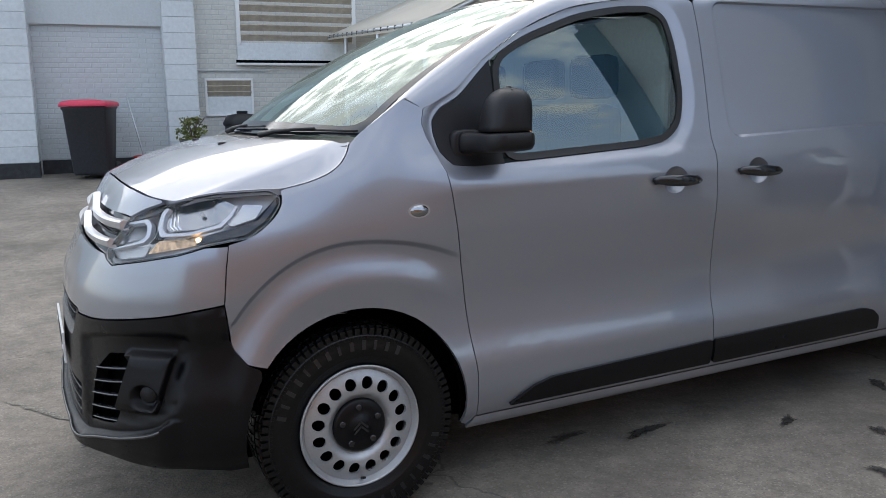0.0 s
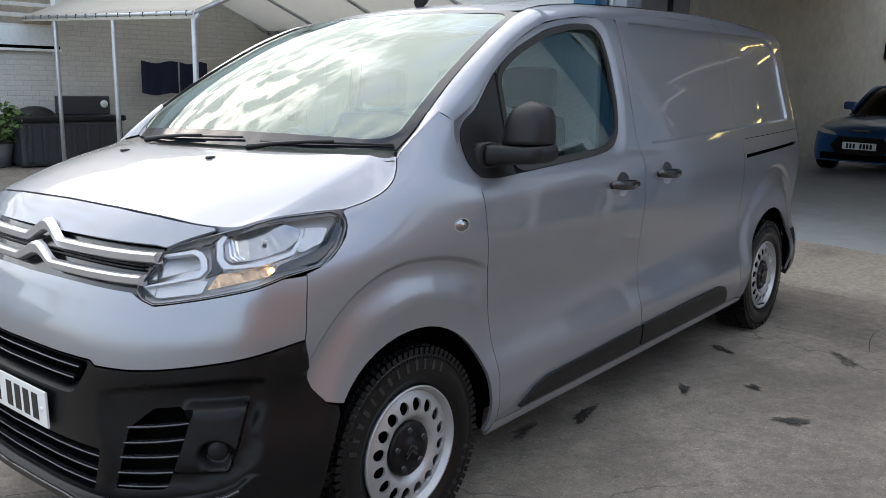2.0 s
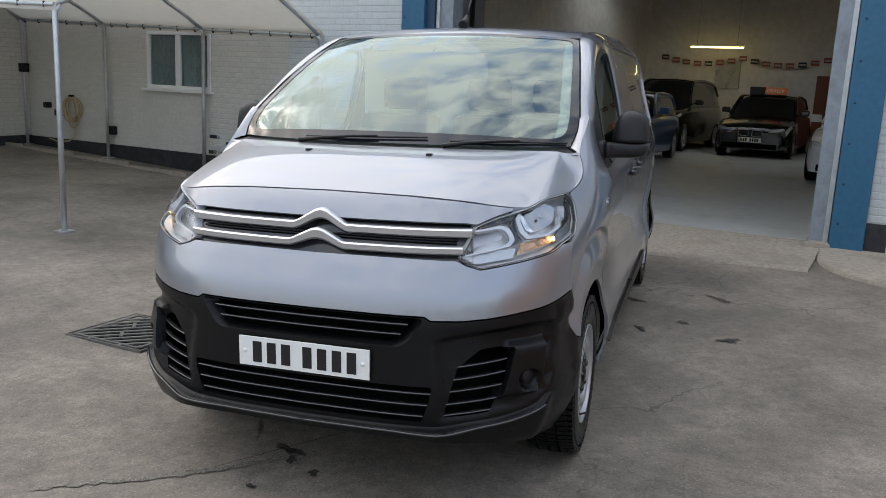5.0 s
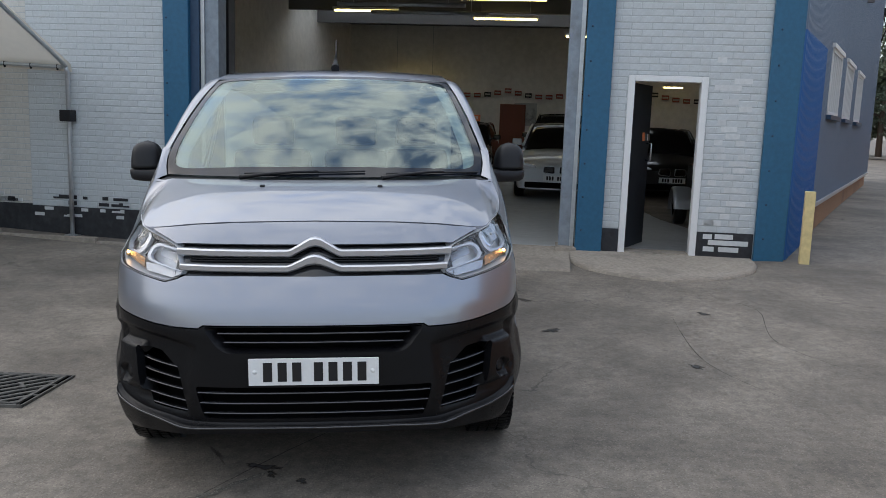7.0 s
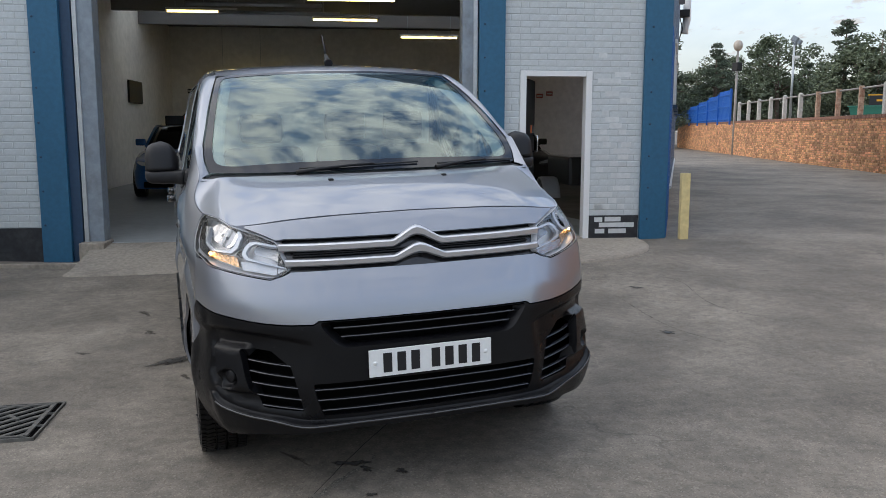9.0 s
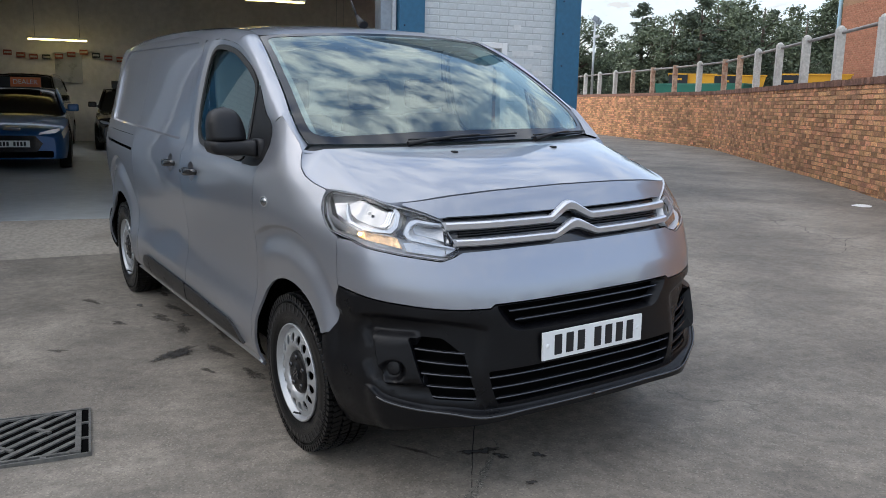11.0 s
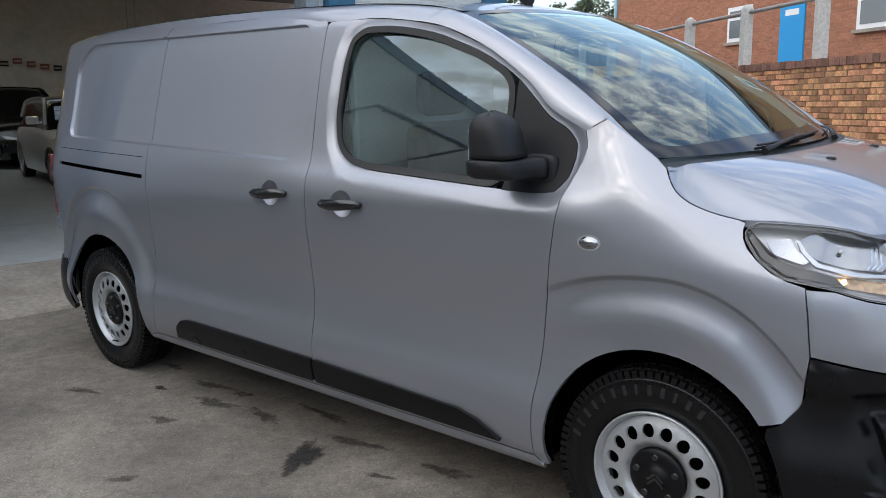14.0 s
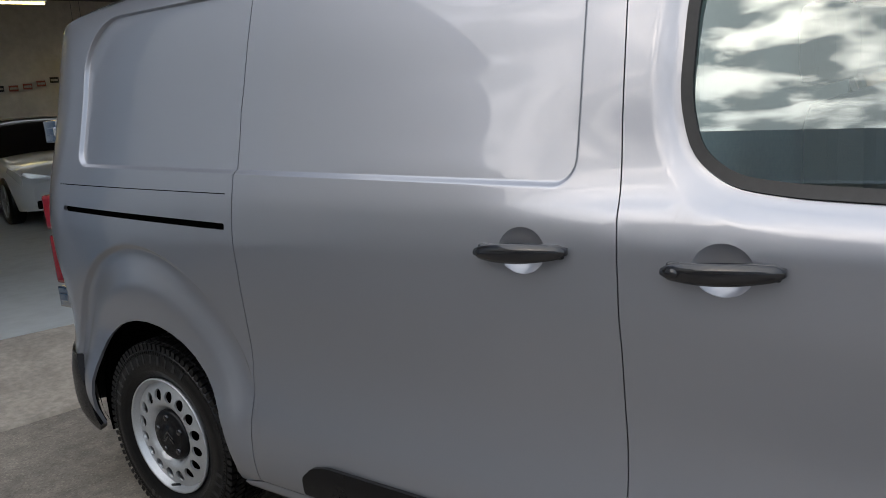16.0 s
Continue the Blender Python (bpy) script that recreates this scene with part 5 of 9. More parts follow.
        for e in (-.095, .095):
            box(bm, hx + e - .012, hx + e + .012, s * (W(hx, hz) - .002) - .012, s * (W(hx, hz) - .002) + .014, hz - .012, hz + .012, .004)
        bmesh.ops.recalc_face_normals(bm, faces=bm.faces)
        hd = part("door_handle", bm, BLACK_GLOSS, dr, "black plastic pull handle", True)
        if hx < 1.5:
            bm = bmesh.new()
            lathe(bm, [(0, .004), (.008, .004), (.010, .0)], 16)
            bmesh.ops.transform(bm, matrix=Matrix.Translation((hx + .085, s * (W(hx, hz) + .034), hz - .004)), verts=bm.verts)
            part("lock_barrel", bm, BLACK_GLOSS, hd)
    # rub strips and sill
    strips = ([(.555, .318), (.60, .345), (.66, .378), (.74, .398), (1.517, .418), (1.517, .318)],
              [(1.531, .318), (1.531, .419), (2.44, .428), (2.50, .415), (2.545, .378), (2.555, .318)])
    for poly, dr in zip(strips, (door, slide)):
        panel("rub_strip", rounded(poly, .012, 3), sm, BUMPER, dr, step=.03, lift=.013, thick=.016, flip=fl, label="black plastic rub strip")
    panel("sill", [(.40, .262), (.43, .288), (2.77, .288), (2.86, .272), (2.86, .25), (.40, .245)], lambda x, z, s=s: (x, s * (W(x, z, False) - .004 + .014 * max(0.0, 1 - ((z - .264) / .024) ** 2)), z), PAINT, VAN, step=.05, lines=[[(.42, z_), (2.84, z_)] for z_ in (.252, .258, .264, .270, .276, .282)], thick=.018, flip=fl)
    # direction repeater
    rc = (.224, 1.05)
    el = [(rc[0] + .033 * math.cos(a), rc[1] + .019 * math.sin(a)) for a in np.linspace(0, 2 * math.pi, 24)[:-1]]
    rp = panel("side_repeater", el, lambda x, z, s=s: (x, s * (W(x, z) + .010 * (1 - ((x - rc[0]) / .034) ** 2 - ((z - rc[1]) / .020) ** 2)), z), REFLECTOR, wing, step=.009, thick=.004, flip=fl, lift=.001, label="clear oval repeater lens with chrome bezel")
    el2 = [(rc[0] + .039 * math.cos(a), rc[1] + .024 * math.sin(a)) for a in np.linspace(0, 2 * math.pi, 24)[:-1]]
    panel("bezel", el2, sm, RIM, rp, step=.01, thick=.003, flip=fl, lift=.002)
    # fuel flap line of the wing: wheel arch liner
    for c in WHEELS:
        bm = bmesh.new()
        rows = []
        for i in range(25):
            a = radians(-13 + (193 if c == 0 else 206) * i / 24)
            rows.append([(c + r * math.cos(a), s * y, AXLE + .015 + r * math.sin(a)) for r, y in ((.402 if c else .386, .882), (.425, .87), (.43, .62), (.30, .60))])
        loft(bm, rows)
        part("arch_liner", bm, BLACK_INNER, VAN)

# strip from the screen pillar along the roof edge
PIL_LO = [(.284, 1.380)] + DOOR_TOP + [(2.0, 1.829), (2.65, 1.831), (3.4, 1.823), (3.88, 1.780), (3.99, 1.70)]
PIL_HI = [(.216, .799, 1.4145), (.36, .772, 1.51), (.52, .745, 1.602), (.72, .708, 1.704), (.92, .672, 1.786), (1.06, .662, 1.815), (1.28, .662, 1.838), (1.5, .664, 1.85), (2.0, .668, 1.864), (2.65, .67, 1.868), (3.4, .66, 1.85), (3.86, .63, 1.815), (3.985, .60, 1.755)]
for s in (-1, 1):
    bm = bmesh.new()
    lo = spline3([(x, z, 0) for x, z in PIL_LO], 90)
    hi = spline3(PIL_HI, 90)
    rows = []
    for (x, z, _), h in zip(lo, hi):
        a = Vector((x, W(x, z) - .001, z))
        b = Vector(h)
        k = Vector(((a.x + b.x) / 2 - .01, a.y - .018, b.z - .012)) if x > 1.0 else Vector(((a.x + b.x) / 2 - .02 + .0, (a.y * .7 + b.y * .3) + .012, (a.z + b.z) / 2 + .028))
        row = [(1 - t) ** 2 * a + 2 * t * (1 - t) * k + t * t * b for t in [i / 9 for i in range(10)]]
        rows.append([(p.x, s * p.y, p.z) for p in row])
    loft(bm, rows)
    bmesh.ops.recalc_face_normals(bm, faces=bm.faces)
    part("cant_rail", bm, PAINT, VAN)
bm = bmesh.new()
rows = []
for p in spline3(PIL_HI[4:], 44):
    row = []
    for k in range(25):
        t = -1 + k / 12
        cr = .030 * smooth01((p.x - .86) / .26) * (1 - t * t) + .004
        row.append((p.x + (.05 * (t * t - 1) if p.x < 1.0 else .05 * (t * t - 1) * smooth01((1.3 - p.x) / .3)), t * p.y, p.z + cr))
    rows.append(row)
loft(bm, rows)
bmesh.ops.recalc_face_normals(bm, faces=bm.faces)
part("roof", bm, PAINT, VAN)

# windscreen and bonnet
EDGE = spline3([(.085, .775, 1.297), (.15, .79, 1.355), (.222, .787, 1.415), (.36, .763, 1.505), (.52, .736, 1.597), (.72, .700, 1.70), (.92, .666, 1.783)], 30)


def screen(t, w):
    """The windscreen: t from -1 to 1 across, w from 0 to 1 upwards."""
    i = w * 29
    k = min(int(i), 28)
    e = EDGE[k].lerp(EDGE[k + 1], i - k)
    mid_x = -.115 + w * (.865 + .115) - .045 * math.sin(math.pi * w)
    mid_z = 1.297 + w * (1.812 - 1.297) + .035 * math.sin(math.pi * w)
    q = abs(t) ** 2.3
    return Vector((mid_x + (e.x - mid_x) * q, t * e.y, mid_z + (e.z - mid_z) * q))


bm = bmesh.new()
loft(bm, [[screen(-1 + k / 20, w / 24) for k in range(41)] for w in range(25)])
bmesh.ops.recalc_face_normals(bm, faces=bm.faces)
ws = part("windscreen", bm, GLASS_SCREEN, VAN, "laminated glass windscreen with black edge band")
# black edge band of the screen, just inside the glass
panel("frit_band", [(-.75, 0), (.75, 0), (.75, 1.05), (-.75, 1.05)], lambda u, v: screen(u / .75, v / 1.05) + Vector((-.0012, 0, .0016)), FRIT, ws,
      holes=[rounded([(-.712, .078), (.712, .078), (.720, 1.014), (-.720, 1.014)], [.09, .09, .06, .06], 6)], step=.05, thick=0)

# pale plastic trim on the inner side of the pillars
for s in (-1, 1):
    bm = bmesh.new()
    loft(bm, [[screen(s * t, w) + Vector((d, -s * d * .3, -d * .7)) for t, d in ((.952, .014), (.936, .018), (.914, .024), (.900, .045))] for w in np.linspace(.10, .97, 24)])
    bmesh.ops.recalc_face_normals(bm, faces=bm.faces)
    part("pillar_trim", bm, TRIM_GREY, VAN, "pale grey inner pillar trim", True)

# painted foot of each screen pillar, between the wing and the glass
for s in (-1, 1):
    bm = bmesh.new()
    rows = []
    for t in np.linspace(0, 1, 9):
        x = .024 + (.240 - .024) * float(t)
        z = HOODZ(x) - .001 if x < .03 else curve1([(.03, 1.279), (.06, 1.303), (.14, 1.360), (.235, 1.424)])(x)
        e = EDGE[int(t * 9.9)].lerp(EDGE[int(t * 9.9) + 1], t * 9.9 - int(t * 9.9))
        a, b = Vector((x, W(x, z) - .002, z - .001)), e + Vector((-.004, .006, -.003))
        k = a.lerp(b, .5) + Vector((-.004, .004, .006))
        rows.append([tuple(q) for q in [((1 - r) ** 2 * a + 2 * r * (1 - r) * k + r * r * b) * 1.0 for r in (0, .2, .4, .6, .8, 1)]])
    loft(bm, [[(p[0], s * p[1], p[2]) for p in row] for row in rows])
    bmesh.ops.recalc_face_normals(bm, faces=bm.faces)
    part("pillar_foot", bm, PAINT, VAN)

SHUT = curve1([(0, 1.155), (.4, 1.150), (.62, 1.140), (.84, 1.120), (.90, 1.1175), (1.0, 1.1295), (1.14, 1.1405), (1.25, 1.1450), (1.316, 1.1445)])
UH = 1.312


def hood(a, w):
    """The bonnet: a from -1 to 1 across, w from 0 at its front edge to 1 at the screen."""
    u = UH * abs(a)
    f = Vector(F(u, SHUT(u)))
    ta = f.y / .815
    b = Vector((-.165 + .195 * min(ta, 1) ** 2.4, .79 * min(ta, 1.0), 1.288 - .006 * ta ** 4))
    k = max(0.0, (abs(a) - .5) / .5) ** 2
    c = Vector((f.x + .22, f.y * 1.005, f.z + .105)).lerp(Vector((-.02, .872, 1.148)), k)
    p = (1 - w) ** 2 * f + 2 * w * (1 - w) * c + w * w * b
    edge_k = max(0.0, (abs(a) - .80) / .20) ** 2 * smooth01(w / .10)
    p.z += (HOODZ(p.x) + .0005 - p.z) * edge_k
    p.y += (W(p.x, p.z) - .0012 - p.y) * max(0.0, (abs(a) - .84) / .16) ** 1.6 * smooth01(w / .06)
    return Vector((p.x, p.y * (1 if a > 0 else -1), p.z))


bm = bmesh.new()
rows = [[hood(-1 + k / 60, .006 + .99 * w / 30) for k in range(121)] for w in range(31)]
loft(bm, rows)
edge = [[p, p - Vector((0, 0, .02)) + Vector((.012, 0, 0))] for p in rows[0]]
loft(bm, edge)
loft(bm, [[p, p - Vector((0, 0, .03))] for p in rows[-1]])
for kk in (0, -1):
    loft(bm, [[r[kk], r[kk] - Vector((0, .01 * (1 if r[kk].y > 0 else -1), .02))] for r in rows])
bmesh.ops.recalc_face_normals(bm, faces=bm.faces)
bonnet = part("bonnet", bm, PAINT, VAN)
# black copy of the bonnet below it, painting its shut lines dark
bm = bmesh.new()
loft(bm, [[Matrix.Diagonal((1, .985, 1)) @ hood(-1 + k / 60, .0 + 1.0 * w / 10) - Vector((0, 0, .022)) for k in range(121)] for w in range(11)])
part("bonnet_frame", bm, BLACK_INNER, VAN)
# scuttle between bonnet and screen
bm = bmesh.new()
loft(bm, [[hood(-1 + k / 20, 1.0) - Vector((.01, 0, .012)) for k in range(41)], [screen((-1 + k / 20) * .99, .0) + Vector((0, 0, -.008)) for k in range(41)], [screen((-1 + k / 20) * .99, .05) + Vector((.01, 0, -.02)) for k in range(41)]])
part("scuttle", bm, BLACK_PLASTIC, VAN)
for y in (-.268, .268):
    bm = bmesh.new()
    box(bm, -.282, -.252, y - .012, y + .012, 1.252, 1.276, .006)
    part("washer_nozzle", bm, BLACK_PLASTIC, bonnet)

# nose: panel over the grille, body-coloured fascia, black bumper
mir = lambda pts: pts + [(-u, z) for u, z in pts[::-1] if abs(u) > 1e-6]
nose = [(0, 1.062), (.10, 1.062), (.55, 1.064), (.62, 1.064), (.66, 1.060), (.716, 1.077), (.762, 1.089), (.845, 1.108), (.845, SHUT(.845)), (.6, SHUT(.6)), (.4, SHUT(.4)), (.2, SHUT(.2)), (0, SHUT(0))]
panel("nose_panel", inset(mir(nose), .003), Fy, PAINT, VAN, step=.035, flip=True)
BLINE = [(.61, .745), (.70, .752), (.80, .763), (.90, .776), (.98, .788), (1.06, .799), (1.108, .806)]
fascia = [(0, .757), (.20, .757), (.470, .757), (.492, .744)] + BLINE + [(1.123, .92), (1.136, .984), (1.05, .983), (.95, .963), (.867, .950), (.80, .938), (.74, .929), (.655, .916), (.602, .930), (.566, .945), (.3, .947), (0, .945)]
panel("front_fascia", inset(mir(fascia), .002), Fy, PAINT, VAN, step=.035, flip=True)
bump = ([(0, .753), (.20, .753), (.470, .753), (.492, .740)] + [(u, z - .004) for u, z in BLINE[:-1]] + [(1.106, .802), (1.118, .69), (1.130, .657), (1.166, .607), (1.20, .590)]
        + [(S1 + .42 + x, z) for x, z in arch(0, .384, 148, 197)] + [(1.10, .245), (1.0, .262), (.75, .303), (.5, .322), (0, .322)])
recess = rounded([(-.470, .752), (.470, .752), (.425, .672), (.380, .645), (-.380, .645), (-.425, .672)], .022, 4)
grille_lo = rounded([(-.495, .507), (.495, .507), (.482, .45), (.462, .376), (-.462, .376), (-.482, .45)], .012, 3)
vent = rounded([(.812, .648), (.695, .638), (.64, .600), (.600, .572), (.572, .51), (.543, .394), (.708, .415), (.745, .50), (.78, .575)], .012, 3)
LIPZ = curve1([(0, .350), (.50, .350), (.54, .353), (.635, .372), (.73, .385), (.80, .398), (.86, .415), (.895, .434), (.915, .462)])
BROWZ = curve1([(.5, .68), (.585, .697), (.73, .72), (.905, .735), (.97, .728), (1.0, .71)])


def bumper_map(u, z):
    """The bumper: a set-back face under the brow, lamp pods with a scooped pocket, and the lower lip."""
    p = Vector(F(u, z))
    n = Vector((p.x + .35, p.y * .55, 0)).normalized()
    a = abs(u)
    lz = LIPZ(min(a, .91))
    d = (.028 + .022 * smooth01((a - .30) / .23) * smooth01((.72 - a) / .2)) * smooth01((lz + .008 - z) / .016) * smooth01((.96 - a) / .08) * smooth01((z - .235) / .06)
    d -= .017 * smooth01((BROWZ(min(max(a, .5), 1.0)) - z) / .030) * smooth01((a - .50) / .07) * smooth01((1.0 - .30 * max(0.0, .70 - z) - a) / .022) * smooth01((z - lz - .01) / .05)
    pod = smooth01((.668 - z) / .032) * smooth01((z - .462) / .02) * smooth01((.955 - .43 * (.655 - z) - a) / .016) * smooth01((a - (.78 - .5 * (.655 - z))) / .01)
    d += .036 * pod
    e = math.hypot((a - .845) / .052, (z - .520) / .048)
    d -= .034 * smooth01((1.0 - e) / .55)
    if a > .98:
        d += .012 * smooth01((a - .98) / .05) * smooth01((.80 - z) / .03) * smooth01((z - .55) / .15)
    return p + d * Vector((n.x, n.y, 0))


bl = []
for sgn in (-1, 1):
    bl += [[(sgn * u, LIPZ(min(u, .91)) + dz) for u in np.arange(0.005, .96, .025)] for dz in (.012, .006, 0, -.008, -.016)]
    bl += [[(sgn * u, BROWZ(u) - dz) for u in np.arange(.505, 1.0, .025)] for dz in (0.0, .008, .016, .024, .031)]
    bl += [[(sgn * u, z) for u in np.arange(.80, .965, .012)] for z in (.668, .661, .654, .647, .638, .47, .463)]
    bl += [[(sgn * (.955 - .43 * (.655 - z) - o), z) for z in np.arange(.468, .65, .02)] for o in (0, .006, .012, .018)]
    bl += [[(sgn * (.845 + r * .052 * math.cos(a)), .520 + r * .048 * math.sin(a)) for a in np.linspace(0, 2 * math.pi, 33)] for r in (1.0, .86, .72, .58, .44, .2)]
bumper = panel("front_bumper", mir(bump), bumper_map, BUMPER, VAN, holes=[recess, grille_lo, vent, [(-u, z) for u, z in vent]], step=.03, thick=.04, lines=bl, flip=True, label="textured black plastic bumper")
# black sheet painted in for the shaded depth behind the grille openings
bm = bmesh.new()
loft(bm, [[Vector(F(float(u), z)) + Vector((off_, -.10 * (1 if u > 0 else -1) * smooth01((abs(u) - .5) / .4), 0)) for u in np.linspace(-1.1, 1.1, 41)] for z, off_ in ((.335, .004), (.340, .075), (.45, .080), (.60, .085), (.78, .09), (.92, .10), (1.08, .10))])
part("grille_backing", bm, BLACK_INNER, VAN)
# sloping surround of the upper grille
bm = bmesh.new()
rim_ = dense(recess, .03)
loft(bm, [[bumper_map(u, z), bumper_map(u * .955, z + (.705 - z) * .16) + Vector((.018, 0, 0)), bumper_map(u * .90, z + (.705 - z) * .22) + Vector((.045, 0, 0))] for u, z in rim_ + rim_[:1]])
bmesh.ops.recalc_face_normals(bm, faces=bm.faces)
part("grille_surround", bm, BUMPER, bumper)


def slat(name, us, zs, depth, mat, parent, h=.005, d=.016, tilt=0.0, label=""):
    """A thin fin that follows the bumper at the height zs(u)."""
    bm = bmesh.new()
    rows = []
    for u in us:
        u = float(u)
        z = float(zs(u))
        p = Vector(F(u, z))
        n = Vector((p.x + .35, p.y * .55, 0)).normalized()
        q = p - depth * n
        rows.append([q + Vector((0, 0, h * .2)), q - .002 * n + Vector((0, 0, h)), q - d * n + Vector((0, 0, h + tilt)), q - d * n + Vector((0, 0, -h + tilt)), q - .003 * n + Vector((0, 0, -h))])
    vs = loft(bm, rows, closed=True, smooth=False)
    bm.faces.new(vs[0])
    bm.faces.new(vs[-1][::-1])
    bmesh.ops.recalc_face_normals(bm, faces=bm.faces)
    return part(name, bm, mat, parent, label)


for z, hw in ((.724, .412), (.688, .392)):
    slat("grille_slat", np.linspace(-hw, hw, 25), lambda u, z=z: z, .008, FIN, bumper, h=.0034, tilt=.001)
for z, hw in ((.480, .490), (.438, .480), (.396, .466)):
    slat("grille_slat", np.linspace(-hw, hw, 25), lambda u, z=z: z, .004, FIN, bumper, h=.0034, tilt=.001)
for sgn in (-1, 1):
    for (a0, z0), (a1, z1) in (((.60, .577), (.79, .599)), ((.578, .531), (.772, .556)), ((.562, .488), (.753, .511)), ((.550, .441), (.735, .464)), ((.545, .400), (.716, .421))):
        slat("vent_slat", [float(v) for v in sgn * np.linspace(a0, a1, 8)], lambda u, z0=z0, a0=a0, z1=z1, a1=a1: z0 + (z1 - z0) * (abs(u) - a0) / (a1 - a0), .012, FIN, bumper, h=.0032, tilt=.001)
    # blanked lamp opening in the pod
    c = bumper_map(sgn * .847, .529)
    n = Vector((c.x + .35, c.y * .55, 0)).normalized()
    bm = bmesh.new()
    lathe(bm, [(.029, -.012), (.028, .008), (.024, .012), (.0, .013)], 24, "x")
    bmesh.ops.transform(bm, matrix=Matrix.Translation(c) @ n.to_track_quat("X", "Z").to_matrix().to_4x4(), verts=bm.verts)
    part("fog_lamp_blank", bm, BLACK_PLASTIC, bumper, smooth=True)
# bright arris along the lower lip
for sgn in (-1, 1):
    bm = bmesh.new()
    tube(bm, [bumper_map(sgn * float(u), LIPZ(float(u)) - .006) + Vector((.001, 0, 0)) for u in np.linspace(.0, .89, 34)], .005, 6)
    part("lip_arris", bm, FIN, bumper)

# grille with two chromed bars that rise to chevrons
bm = bmesh.new()
loft(bm, [[Vector(F(u, z)) + Vector((.030, 0, 0)) for u in np.linspace(-.62, .62, 31)] for z in (.93, .96, 1.0, 1.04, 1.078)])
grille = part("grille_panel", bm, BLACK_GLOSS, VAN, "gloss black grille panel with fine ribs")
for z in (.998, 1.007):
    bm = bmesh.new()
    tube(bm, [Vector(F(u, z)) + Vector((.022, 0, 0)) for u in np.linspace(-.56, .56, 31)], .004, 6)
    part("grille_rib", bm, BLACK_PLASTIC, grille)


def chevron(z0, peak, half, swell, end):
    bm = bmesh.new()
    us = sorted(set([round(v, 3) for v in np.linspace(-end, end, 37)] + [-.120, -.108, -.05, -.025, 0, .025, .05, .108, .120]))
    rows = []
    for u in us:
        a = abs(u)
        t = min(max((.116 - a) / .116, 0), 1)
        rise = peak * (smooth01(t * 1.15) * .25 + .75 * min(t * 1.12, 1)) + .004 * (a / end) ** 2
        hh = half + swell * t
        p = Vector(F(u, z0 + rise * .5))
        prof = [(.016, -1.0), (.001, -1.0), (-.006, -.72), (-.0085, -.60), (-.0105, .62), (-.0035, .95), (.003, 1.0), (.016, 1.0)]
        rows.append([(p.x + dx - .002, p.y, z0 + rise + hh * k) for dx, k in prof])
    vs = loft(bm, rows, closed=True)
    for ra, rb in zip(vs, vs[1:]):
        for va, vb in zip(ra, rb):
            bm.edges.get((va, vb)).smooth = False
    bm.faces.new(vs[0])
    bm.faces.new(vs[-1][::-1])
    bmesh.ops.recalc_face_normals(bm, faces=bm.faces)
    ob = part("grille_bar", bm, SATIN_CHROME, grille, "satin chrome bar with a raised chevron")
    return ob


chevron(1.030, .047, .0165, .005, .634)
chevron(.972, .037, .0150, .008, .592)

